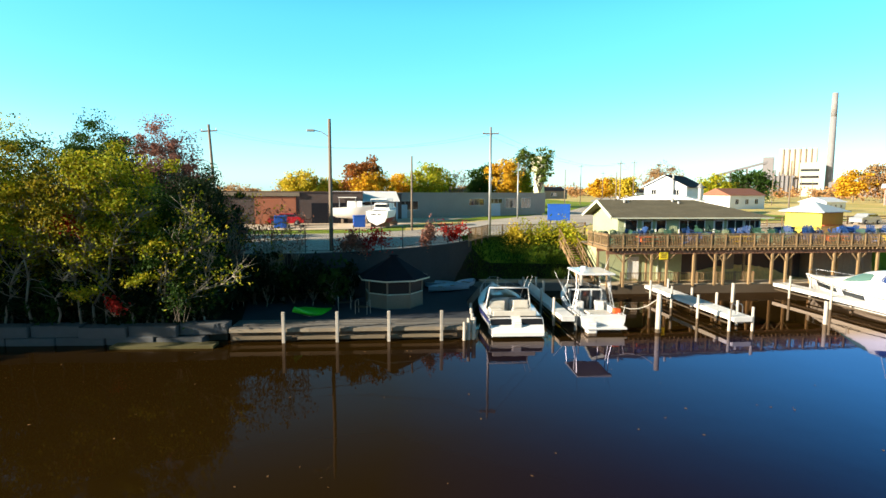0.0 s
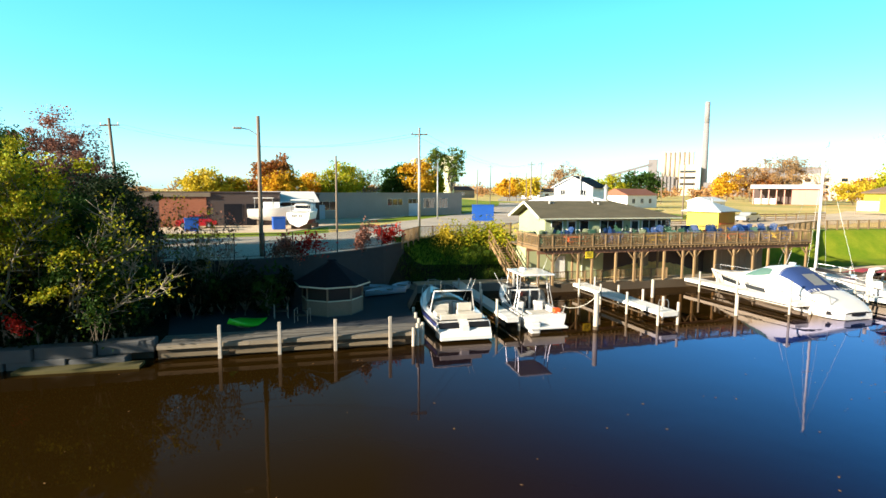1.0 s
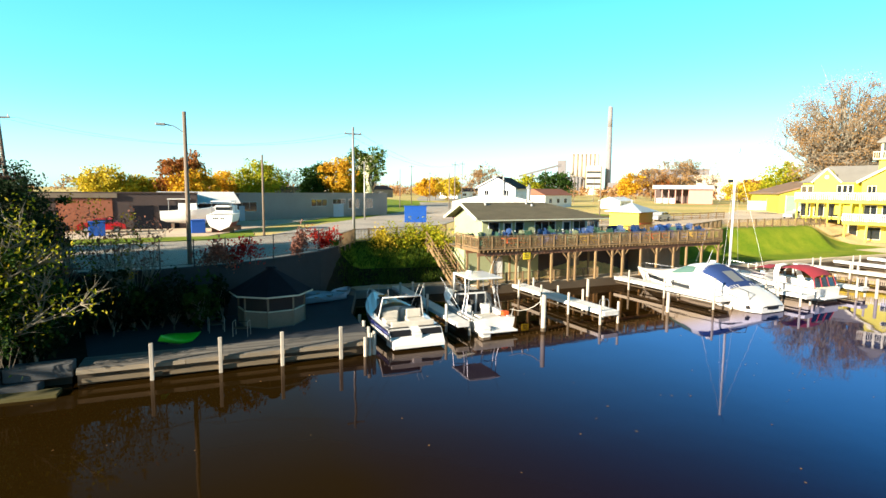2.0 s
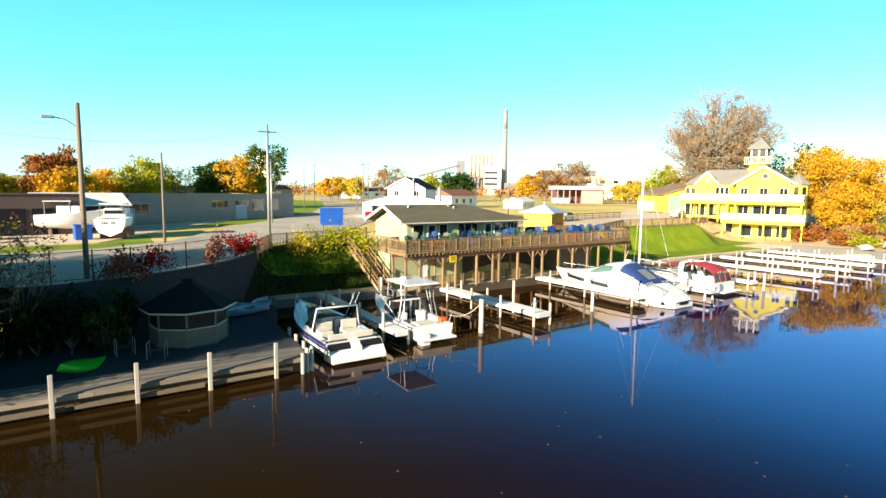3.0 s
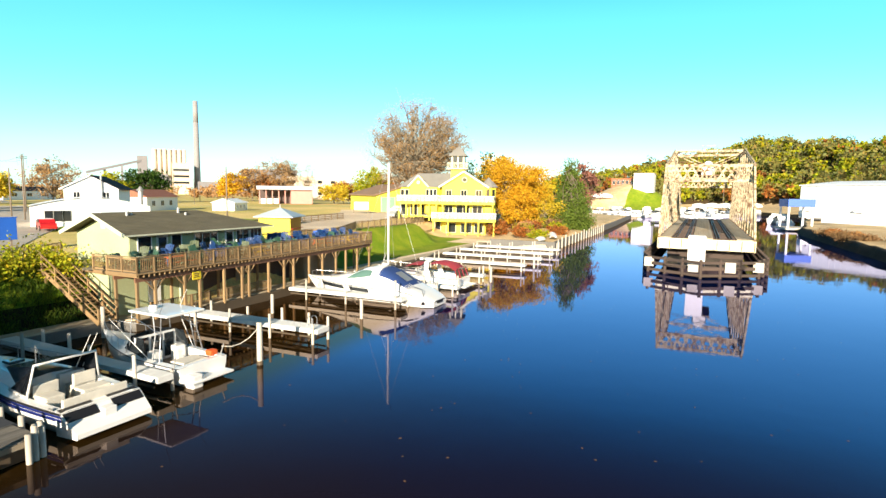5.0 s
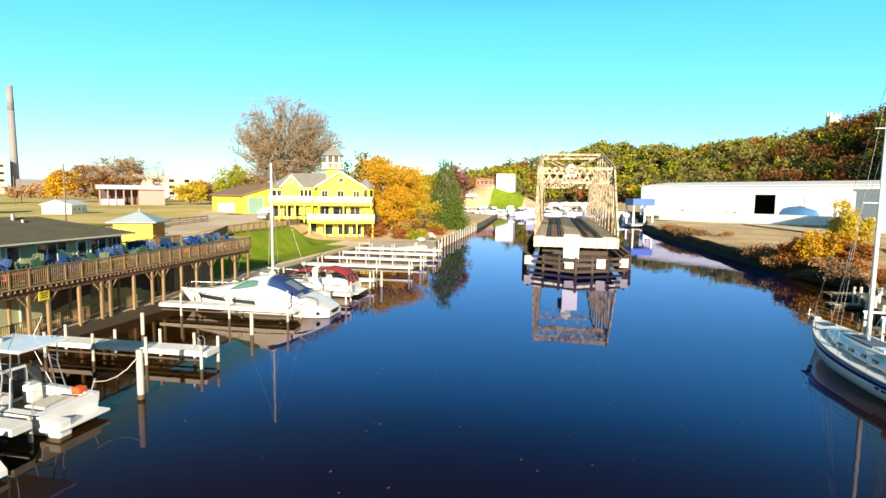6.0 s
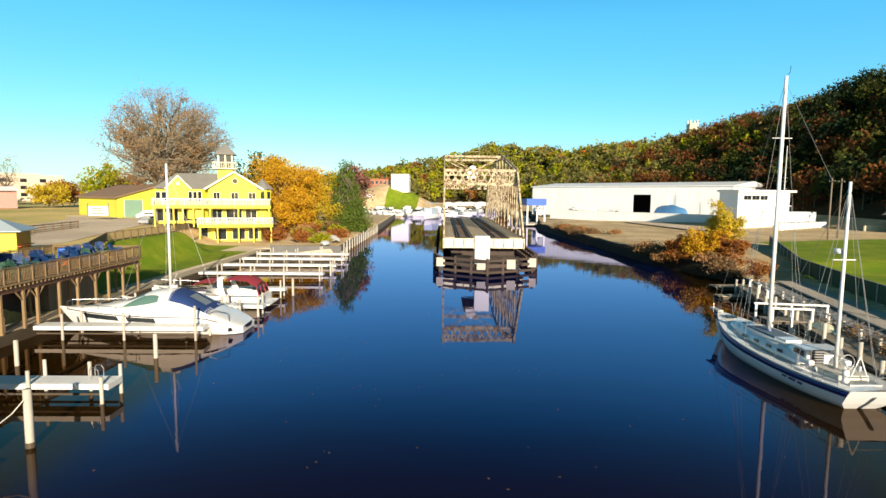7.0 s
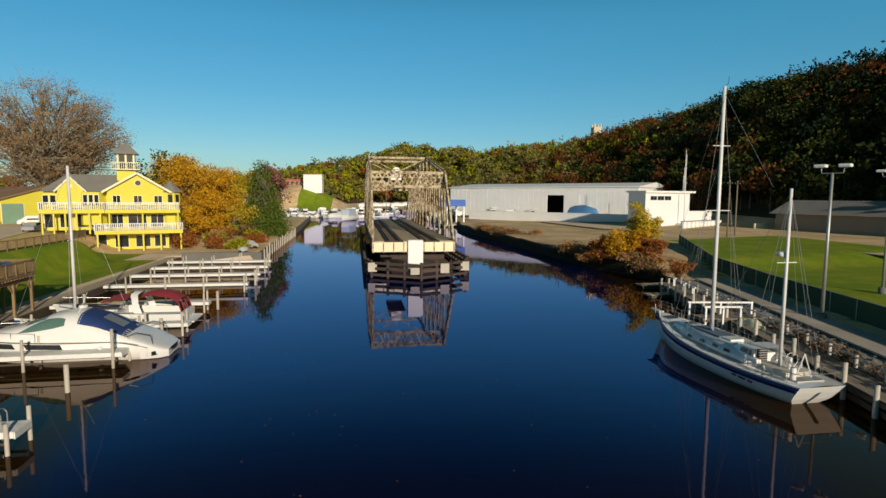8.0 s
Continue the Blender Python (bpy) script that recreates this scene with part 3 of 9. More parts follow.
quay("seawall_point", [(84.4, 47.0), (84.9, 35.1), (100, 35.9), (118, 36.6), (170, 39.6), (237, 44.4)], -1.5, 1.35, 0.6, CONCRETE, "pale sheet wall round the wooded point")
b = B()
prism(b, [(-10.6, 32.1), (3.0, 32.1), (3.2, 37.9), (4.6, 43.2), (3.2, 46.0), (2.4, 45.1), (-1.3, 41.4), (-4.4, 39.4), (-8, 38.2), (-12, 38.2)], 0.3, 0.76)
fixed("patio", b, PATIO, "patio with its grey darkened and blued for the shade", "patio")
b = B()
prism(b, [(5.3, 45.9), (14.6, 45.8), (15.4, 44.2), (44, 45.3), (84, 47.2), (84, 48.6), (44, 46.8), (16.4, 45.8), (14.6, 47.0), (5.0, 47.2)], 0.5, 0.78)
fixed("quay_walk", b, PALEPLANK, "narrow sun-bleached plank walk along the seawall", "pavement")


def board_run(bm, x0, x1, y0, y1, z, thick, pitch, gap, along):
    """Boards laid side by side, their length along x or y."""
    rng = random.Random(5)
    lo, hi = (y0, y1) if along == "x" else (x0, x1)
    n = max(1, round((hi - lo) / pitch))
    for i in range(n):
        a, c = lo + (hi - lo) * i / n, lo + (hi - lo) * (i + 1) / n - gap
        dz = rng.uniform(-0.006, 0.006)
        if along == "x":
            bx(bm, x0, a, z - thick + dz, x1, c, z + dz)
        else:
            bx(bm, a, y0, z - thick + dz, c, y1, z + dz)
    return bm


dock = thing("timber_dock", at(-10.7, 30.35, 0, 1.2), "weathered timber quay dock with whitewashed posts", "dock")
rng = random.Random(8)
for i in range(11):
    u = 0.0
    while u < 13.55:
        v = min(13.6, u + rng.uniform(2.6, 4.4))
        dz = rng.uniform(-0.010, 0.010)
        part("plank", bx(B(), u, 0.173 * i, 0.75 + dz, v - 0.012, 0.173 * i + 0.157, 0.80 + dz), DOCKPLANK, dock)
        u = v
for x0, x1 in ((0, 4.4), (4.42, 8.9), (8.92, 13.6)):
    part("front_beam", bx(B(), x0, -0.06, 0.56, x1, 0.06, 0.75), PLANK, dock)
for x0, x1, z in ((0.2, 3.4, 0.17), (3.7, 8.6, 0.15), (8.8, 11.9, 0.18)):
    part("front_beam", bx(B(), x0, -0.10, z, x1, 0.04, z + 0.17), STAINPLANK, dock, "darker lower fender board")
part("front_beam", bx(B(), 0, 0.16, 0.02, 13.6, 0.24, 0.52), WETWOOD, dock, "dark backing boards behind the front beams")
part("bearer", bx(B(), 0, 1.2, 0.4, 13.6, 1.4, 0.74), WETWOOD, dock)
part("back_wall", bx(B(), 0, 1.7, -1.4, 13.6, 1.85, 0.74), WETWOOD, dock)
for x in (3.0, 5.95, 8.83, 11.8):
    part("post", soft_box(B(), x - 0.085, -0.29, -1.4, x + 0.085, -0.12, 1.74, 0.02), POSTWHITE, dock)
for i, (x, y, h) in enumerate(((13.1, -0.22, 1.05), (13.35, -0.12, 1.25), (13.62, -0.05, 1.1), (13.72, 0.25, 1.2), (13.74, 0.62, 1.0), (13.75, 1.5, 1.15), (13.9, 3.2, 1.1), (14.1, 5.0, 1.05))):
    part("piling", tube(B(), (x, y, -1.4), (x, y, h), 0.11, 0.10, 10), POSTWHITE, dock, "", True)


def tyre_ring(bm, centre, r, thick, axis):
    c, ax = Vector(centre), Vector(axis).normalized()
    side = ax.orthogonal().normalized()
    up = ax.cross(side)
    rows = []
    for i in range(17):
        a = 2 * math.pi * i / 16
        d = side * math.cos(a) + up * math.sin(a)
        rows.append([c + d * (r + thick * math.cos(t)) + ax * (thick * math.sin(t)) for t in [k * math.pi / 4 for k in range(8)]])
    return loft(bm, rows, True)


# the left bank's block wall, one object a block
wall = tagged(new("quay_block_wall"), "wall of large rough concrete blocks under trees", "quay wall", "", "structure")
block = B()
soft_box(block, 0, 0, 0, 2.55, 0.9, 0.62, 0.05)
first = part("block", block, STONE, wall, m=at(-13.4, 30.4, 0.42, 3))
rng = random.Random(3)
for i in range(1, 26):
    ob = new("block", first.data)
    ob.parent = wall
    ob.matrix_basis = pose(-13.4 - 2.62 * i, 30.15 + rng.uniform(-0.12, 0.12) - 0.02 * i, 0.40 + rng.uniform(-0.05, 0.05), rng.uniform(-2, 2), rng.uniform(-1.5, 1.5), rng.uniform(-3, 3))
for i in range(22):
    ob = new("block", first.data)
    ob.parent = wall
    ob.matrix_basis = pose(-14.6 - 2.62 * i, 30.02 + rng.uniform(-0.1, 0.1), -0.20 + rng.uniform(-0.04, 0.04), 0, 0, rng.uniform(-2, 2))
ledge = B()
bx(ledge, -16.6, 29.2, -1.3, -11.2, 30.1, 0.14)
fixed("mossy_ledge", ledge, MOSS, "low mossy stone ledge at the waterline", "quay wall")
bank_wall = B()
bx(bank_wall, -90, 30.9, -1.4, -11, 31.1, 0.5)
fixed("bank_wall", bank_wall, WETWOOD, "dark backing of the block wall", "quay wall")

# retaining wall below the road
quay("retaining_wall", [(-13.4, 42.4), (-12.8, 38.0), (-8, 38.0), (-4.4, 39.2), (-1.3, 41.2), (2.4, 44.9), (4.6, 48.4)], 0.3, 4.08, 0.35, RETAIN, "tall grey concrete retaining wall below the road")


# ---- fences ----
def chain_fence():
    f = thing("chain_link_fence", at(0, 0, 0), "dark chain-link fence on the retaining wall", "fence")
    pts = [(-12.5, 38.2), (-10.3, 38.2), (-8.0, 38.2), (-6.2, 38.8), (-4.4, 39.4), (-2.9, 40.4), (-1.35, 41.4), (0.5, 43.2), (2.3, 45.1), (3.4, 46.6)]
    for x, y in pts:
        part("post", tube(B(), (x, y, 4.0), (x, y, 5.78), 0.035, 0.035, 6), BLACKTRIM, f)
    part("top_rail", pipe(B(), [(x, y, 5.7) for x, y in pts], 0.020), BLACKTRIM, f)
    part("bottom_rail", pipe(B(), [(x, y, 4.25) for x, y in pts], 0.015), BLACKTRIM, f)
    mesh = B()
    for (ax, ay), (cx_, cy_) in zip(pts, pts[1:]):
        n = 16
        for i in range(-8, n):
            for s in (1, -1):
                p0, p1 = max(0, i) / n, min(n, i + 8) / n
                z0, z1 = (max(0, i) - i) / 8, (min(n, i + 8) - i) / 8
                if s < 0:
                    z0, z1 = 1 - z0, 1 - z1
                beam(mesh, (ax + (cx_ - ax) * p0, ay + (cy_ - ay) * p0, 4.25 + 1.45 * z0), (ax + (cx_ - ax) * p1, ay + (cy_ - ay) * p1, 4.25 + 1.45 * z1), 0.005, 0.005)
    part("wire_mesh", mesh, BLACKTRIM, f)


chain_fence()


STICKS = {}


def stick(parent, name, p, w, h, material):
    """An upright stick of its own at p; alike sticks share one mesh."""
    key = (w, round(h, 3), material.name)
    if key not in STICKS:
        first_one = part(name, bx(B(), -w / 2, -w / 2, 0, w / 2, w / 2, h), material, parent, m=Matrix.Translation(p))
        STICKS[key] = first_one.data
        return first_one
    ob = new(name, STICKS[key])
    ob.parent = parent
    ob.matrix_basis = Matrix.Translation(p)
    return ob


def rail_fence(name, pts, zs, height, pitch, material, label, balusters=True, boards=False, step=1.8):
    """A timber fence along a line: posts, rails, and thin uprights between them; zs: the ground's height at each point."""
    f = thing(name, at(0, 0, 0), label, "fence")
    way = []
    for i in range(len(pts) - 1):
        a, c = Vector((*pts[i], zs[i])), Vector((*pts[i + 1], zs[i + 1]))
        n = max(1, round((c - a).length / step))
        way += [a.lerp(c, k / n) for k in range(n)]
    way.append(Vector((*pts[-1], zs[-1])))
    for p in way:
        part("post", bx(B(), p.x - 0.06, p.y - 0.06, p.z - 0.3, p.x + 0.06, p.y + 0.06, p.z + height + 0.06), material, f)
    for a, c in zip(way, way[1:]):
        part("rail", beam(B(), a + Vector((0, 0, height)), c + Vector((0, 0, height)), 0.10, 0.05), material, f)
        part("lower_rail", beam(B(), a + Vector((0, 0, 0.18)), c + Vector((0, 0, 0.18)), 0.05, 0.08), material, f)
        if boards:
            for k in range(3):
                z = 0.18 + (height - 0.2) * (k + 0.7) / 3
                part("board", beam(B(), a + Vector((0, 0, z)), c + Vector((0, 0, z)), 0.03, 0.12), material, f)
        if balusters:
            n = max(2, round((c - a).length / pitch))
            for k in range(1, n):
                p = a.lerp(c, k / n)
                stick(f, "baluster", p + Vector((0, 0, 0.16)), 0.035, height - 0.16, material)
    return f


rail_fence("timber_rail_fence", [(4.2, 46.6), (6.4, 51.2), (10.8, 52.6), (15.6, 54.6), (17.0, 55.4)], [4.0] * 5, 1.25, 0.15, TIMBER, "brown timber rail fence along the road")
rail_fence("timber_rail_fence", [(44.5, 50.6), (58, 57.4), (76, 58.6), (83, 60)], [3.9, 4.0, 4.0, 3.9], 1.15, 0.17, TIMBER, "sunlit timber rail fence above the lawn")
rail_fence("low_rail_fence", [(16.7, 44.35), (28.4, 44.9)], [0.74, 0.74], 0.95, 0.14, TIMBER, "low timber rail fence along the seawall")
rail_fence("board_fence", [(33.5, 66.5), (50, 70), (62, 74), (82, 78)], [4.0, 4.0, 4.0, 4.0], 1.2, 0.2, TIMBER, "pale board fence behind the kiosk", False, True, 2.4)


# ---- boardwalk deck and its house ----
def railing(parent, a, c, z, bays):
    a, c = Vector((*a, z)), Vector((*c, z))
    for k in range(bays + 1):
        p = a.lerp(c, k / bays)
        part("rail_post", soft_box(B(), p.x - 0.055, p.y - 0.055, z - 0.25, p.x + 0.055, p.y + 0.055, z + 1.06, 0.01), TIMBER, parent)
    part("handrail", beam(B(), a + Vector((0, 0, 1.06)), c + Vector((0, 0, 1.06)), 0.15, 0.045), TIMBER, parent)
    for k in range(bays):
        p, q = a.lerp(c, k / bays), a.lerp(c, (k + 1) / bays)
        part("top_rail", beam(B(), p + Vector((0, 0, 0.94)), q + Vector((0, 0, 0.94)), 0.04, 0.09), TIMBER, parent)
        part("bottom_rail", beam(B(), p + Vector((0, 0, 0.10)), q + Vector((0, 0, 0.10)), 0.04, 0.09), TIMBER, parent)
        n = max(3, round((q - p).length / 0.14))
        for i in range(1, n):
            s = p.lerp(q, i / n)
            stick(parent, "baluster", s + Vector((0, 0, 0.08)), 0.036, 0.88, TIMBER)


deck = thing("boardwalk_deck", north(0, 0), "long raised timber deck on posts over the seawall", "deck")
DZ, DL = 3.95, 29.3
part("decking", board_run(B(), 0, DL, 0, 4.3, DZ, 0.04, 0.15, 0.008, "x"), PLANK, deck, "weathered deck boards")
part("decking", board_run(B(), 17.0, DL, 4.3, 8.2, DZ, 0.04, 0.15, 0.008, "x"), PLANK, deck)
part("decking", board_run(B(), -0.4, 2.6, 4.3, 8.0, DZ, 0.04, 0.15, 0.008, "x"), PLANK, deck)
part("rim_board", bx(B(), 0, -0.04, DZ - 0.10, DL, 0, DZ), TIMBER, deck)
part("rim_board", bx(B(), -0.04, 0, DZ - 0.22, 0, 8.0, DZ), TIMBER, deck)
part("rim_board", bx(B(), DL, 0, DZ - 0.22, DL + 0.04, 8.2, DZ), TIMBER, deck)
for i in range(74):
    u = 0.1 + i * (DL - 0.2) / 73
    part("joist", bx(B(), u - 0.03, -0.02, DZ - 0.30, u + 0.03, 4.3, DZ - 0.06), TIMBER, deck)
part("beam", bx(B(), 0, 0.22, DZ - 0.62, DL, 0.32, DZ - 0.31), REDWOOD, deck, "reddish stained long beam")
part("beam", bx(B(), 0, 2.3, DZ - 0.58, DL, 2.4, DZ - 0.31), REDWOOD, deck)
for i, u in enumerate((0.15, 1.5, 3.9, 5.25, 7.6, 9.5, 10.25, 12.6, 14.6, 15.9, 18.2, 20.3, 22.6, 24.4, 26.6, 29.1)):
    part("post", soft_box(B(), u - 0.09, 0.18, 0.6, u + 0.09, 0.36, DZ - 0.62, 0.015), TIMBER, deck)
    if i not in (0, 4, 7, 10, 13):
        for s in (-1, 1):
            part("knee_brace", beam(B(), (u + s * 0.06, 0.27, DZ - 1.30), (u + s * 0.68, 0.27, DZ - 0.64), 0.08, 0.09), TIMBER, deck)
for u in (0.15, 4.5, 9, 13.5, 18, 22.5, 29.1):
    part("post", bx(B(), u - 0.08, 2.27, 0.6, u + 0.08, 2.43, DZ - 0.58), TIMBER, deck)
railing(deck, (0.05, 0.05), (DL - 0.05, 0.05), DZ, 23)
railing(deck, (0.05, 0.05), (0.05, 4.4), DZ, 3)
railing(deck, (DL - 0.05, 0.05), (DL - 0.05, 8.1), DZ, 6)
railing(deck, (17.5, 8.15), (DL - 0.05, 8.15), DZ, 9)

sign = thing("deck_sign", north(4.9, 0.16, 3.18), "small yellow sign fixed to the deck beam", "sign")
part("board", soft_box(B(), -0.38, 0, -0.3, 0.38, 0.04, 0.3, 0.01), SIGNYELLOW, sign)
for z, w in ((0.16, 0.26), (0.03, 0.2), (-0.10, 0.24)):
    part("text_bar", bx(B(), -w, -0.006, z - 0.03, w, 0.0, z + 0.03), BLACKTRIM, sign)

stairs = thing("deck_stairs", north(-1.75, 1.4, 0.76), "timber stairs with sloping handrails up to the deck", "stairs")
RISE, RUN, STEPS = 3.19, 5.6, 17
for s in (0.0, 1.25):
    part("stringer", beam(B(), (s, 0, 0.05), (s, RUN, RISE - 0.1), 0.06, 0.30), TIMBER, stairs)
    part("handrail", beam(B(), (s, 0, 1.0), (s, RUN, RISE + 1.0), 0.09, 0.06), TIMBER, stairs)
    part("mid_rail", beam(B(), (s, 0, 0.55), (s, RUN, RISE + 0.55), 0.04, 0.09), TIMBER, stairs)
    for k in range(5):
        y, z = RUN * k / 4, RISE * k / 4
        part("post", bx(B(), s - 0.05, y - 0.05, z - 0.2 if k else 0, s + 0.05, y + 0.05, z + 1.02), TIMBER, stairs)
for k in range(STEPS):
    part("tread", bx(B(), 0.02, RUN * k / STEPS, RISE * (k + 0.7) / STEPS, 1.23, RUN * k / STEPS + 0.30, RISE * (k + 0.7) / STEPS + 0.04), TIMBER, stairs)
for s in (0.0, 1.25):
    part("support_post", bx(B(), s - 0.06, RUN - 0.4, 0, s + 0.06, RUN - 0.28, RISE - 0.3), TIMBER, stairs)
part("landing", board_run(B(), -0.1, 1.9, RUN, RUN + 1.3, RISE, 0.05, 0.14, 0.01, "x"), TIMBER, stairs)


def window(parent, u0, u1, v, z0, z1, lights=1, name="window", frame_mat=WHITEPAINT, face=-1, pane=GLASS):
    """A window in a wall across v: frame, panes, sill; face: which way along v it looks."""
    t, d = 0.07, 0.06 * face
    a, c = sorted((v, v + d))
    outer, inner = [(u0, z0), (u1, z0), (u1, z1), (u0, z1)], [(u0 + t, z0 + t), (u1 - t, z0 + t), (u1 - t, z1 - t), (u0 + t, z1 - t)]
    b = loft(B(), [[(x, y, z) for x, z in ring] for ring, y in ((outer, a), (outer, c), (inner, c), (inner, a), (outer, a))], True)
    w = part(name, b, frame_mat, parent)
    for k in range(1, lights):
        x = u0 + (u1 - u0) * k / lights
        part("mullion", bx(B(), x - 0.03, a, z0 + t, x + 0.03, c, z1 - t), frame_mat, w)
    p = sorted((v + 0.3 * d, v + 0.45 * d))
    for k in range(lights):
        part("pane", bx(B(), u0 + t / 2 + (u1 - u0 - t) * k / lights, p[0], z0 + t / 2, u0 + t / 2 + (u1 - u0 - t) * (k + 1) / lights - 0.005, p[1], z1 - t / 2), pane, w)
    return w


house = thing("deck_house", north(0, 0), "low sage-green riverside house with a long shingled roof", "house")
U0, U1, V0, V1, EZ, RZ, RV = 2.7, 16.3, 4.3, 10.2, 6.25, 7.55, 7.1
part("wall", bx(B(), U0, V0, 0.6, U1, V0 + 0.2, EZ), SAGE, house)
part("wall", bx(B(), U0, V1 - 0.2, 3.6, U1, V1, EZ), SAGE, house)
b = B()
faces(b, [(U0, V0 + 0.2, 0.6), (U0, V1 - 0.2, 0.6), (U0, V1 - 0.2, EZ - 0.02), (U0, RV, RZ - 0.12), (U0, V0 + 0.2, EZ - 0.02), (U0 + 0.2, V0 + 0.2, 0.6), (U0 + 0.2, V1 - 0.2, 0.6), (U0 + 0.2, V1 - 0.2, EZ - 0.02), (U0 + 0.2, RV, RZ - 0.12), (U0 + 0.2, V0 + 0.2, EZ - 0.02)],
      [(4, 3, 2, 1, 0), (5, 6, 7, 8, 9), (0, 1, 6, 5), (1, 2, 7, 6), (2, 3, 8, 7), (3, 4, 9, 8), (4, 0, 5, 9)])
part("gable_wall", b, SAGE, house)
part("wall", bx(B(), U1 - 0.2, V0 + 0.2, 0.6, U1, V1 - 0.2, EZ), SAGE, house)
b = B()
o, e0, e1 = 0.14, U0 - 0.9, U1 + 0.7
f0, f1, ez = V0 - 0.75, V1 + 0.6, EZ - 0.16
hip = 11.3
faces(b, [(e0, f0, ez), (e1, f0, ez), (e1, f1, ez), (e0, f1, ez), (e0, RV, RZ), (hip, RV, RZ),
          (e0, f0, ez + o), (e1, f0, ez + o), (e1, f1, ez + o), (e0, f1, ez + o), (e0, RV, RZ + o), (hip, RV, RZ + o)],
      [(6, 7, 11, 10), (7, 8, 11), (8, 9, 10, 11), (0, 4, 5, 1), (1, 5, 2), (2, 5, 4, 3), (0, 1, 7, 6), (1, 2, 8, 7), (2, 3, 9, 8), (0, 6, 10, 4), (4, 10, 9, 3)])
roof = part("roof", b, SHINGLE, house, "faded grey-green shingle roof")
for k in range(1, 15):
    t = k / 15
    zz, vv = ez + o + (RZ - ez) * t, f0 + (RV - f0) * t
    part("shingle_course", bx(B(), e0 + 0.02, vv - 0.02, zz - 0.02, e1 + (hip - e1) * t, vv + 0.03, zz + 0.022), SHINGLE, roof)
part("bargeboard", beam(B(), (e0 - 0.03, f0, ez + 0.02), (e0 - 0.03, RV, RZ + 0.02), 0.05, 0.26), PALEGREEN, house)
part("bargeboard", beam(B(), (e0 - 0.03, f1, ez + 0.02), (e0 - 0.03, RV, RZ + 0.02), 0.05, 0.26), PALEGREEN, house)
part("gutter", bx(B(), e0, f0 - 0.08, ez - 0.02, e1, f0, ez + 0.09), PALEGREEN, house)
for u, v, h in ((4.2, 6.5, 0.45), (4.6, 6.6, 0.35), (9.0, 6.7, 0.7), (9.4, 6.3, 0.3)):
    part("roof_vent", tube(B(), (u, v, RZ - 0.55), (u, v, RZ + h - 0.3), 0.11, 0.11, 10), STEEL, house)
part("gable_vent", bx(B(), U0 - 0.03, RV - 0.25, EZ + 0.25, U0 - 0.002, RV + 0.25, EZ + 0.65), PALEGREEN, house)
for u0, u1, n in ((3.3, 4.5, 1), (6.2, 7.2, 1), (8.4, 10.9, 3), (13.0, 14.6, 2), (14.7, 16.2, 3)):
    window(house, u0, u1, V0, 4.5, 5.95, n)
for u0, u1 in ((4.9, 5.9), (11.7, 12.7)):
    d = part("door", bx(B(), u0, V0 - 0.06, DZ + 0.02, u1, V0 - 0.01, 5.95), WHITEPAINT, house)
    part("pane", bx(B(), u0 + 0.15, V0 - 0.075, 4.5, u1 - 0.15, V0 - 0.062, 5.8), GLASS, d)
    part("handle", bx(B(), u0 + 0.06, V0 - 0.12, 4.9, u0 + 0.10, V0 - 0.06, 5.02), STEEL, d)
for i in range(26):
    z = 4.0 + i * 0.085
    part("siding_board", bx(B(), U0 - 0.02, V0 + 0.05, z, U0 - 0.001, V1 - 0.05, z + 0.075), SAGE, house)
# rooms below the deck
lower = thing("undercroft_wall", north(0, 0), "sage and grey board walls with a white door under the deck", "wall")
part("wall", bx(B(), 0.6, 3.2, 0.5, 8.2, 3.35, DZ - 0.35), SAGE, lower)
part("door", bx(B(), 3.2, 3.12, 0.76, 4.2, 3.19, 2.75), WHITEPAINT, lower)
part("trim", bx(B(), 5.9, 3.1, 0.76, 6.0, 3.19, 3.4), PALEGREEN, lower)
# dark wall stands in for the deep shade of the open undercroft
part("wall", bx(B(), 8.2, 4.1, 0.5, 20.4, 4.25, DZ - 0.35), DARKBRICK, lower)
part("wall", bx(B(), 0.45, 3.2, 0.5, 0.6, 8.0, DZ - 0.35), SAGE, lower)
part("door", bx(B(), 12.6, 4.0, 0.76, 13.7, 4.09, 2.8), TANWALL, lower)
for i in range(16):
    part("board", bx(B(), 20.4 + i * 0.36, 2.6 + 0.01 * (i % 2), 0.6, 20.74 + i * 0.36, 2.66 + 0.01 * (i % 2), DZ - 0.36), TANWALL, lower, "grey-brown upright board")
part("wall", bx(B(), 20.3, 2.75, 0.5, 26.2, 8.0, DZ - 0.36), TANWALL, lower)

# ---- finger docks ----
def finger(m, length, width=1.15, posts=(), label="narrow white-painted finger dock on posts"):
    """A dock from the quay at v = 0 out to -length; posts: (side, distance, top)."""
    f = thing("finger_dock", m, label, "dock", "finger docks")
    part("decking", board_run(B(), -width / 2, width / 2, -length, 0, 0.92, 0.05, 0.2, 0.008, "y"), DOCKWHITE, f, "white-painted boards")
    for s in (-1, 1):
        part("side_board", bx(B(), s * width / 2 - 0.03, -length, 0.66, s * width / 2 + 0.03, 0, 0.90), DOCKWHITE, f)
        part("lower_board", bx(B(), s * width / 2 - 0.03, -length + 0.2, 0.38, s * width / 2 + 0.03, -0.2, 0.48), WETWOOD, f)
    part("end_board", bx(B(), -width / 2, -length - 0.05, 0.62, width / 2, -length, 0.90), DOCKWHITE, f)
    for s, d, top in posts:
        x = s * (width / 2 + 0.12)
        part("post", tube(B(), (x, -d, -1.5), (x, -d, top), 0.09, 0.085, 10), POSTWHITE, f, "", True)
    return f


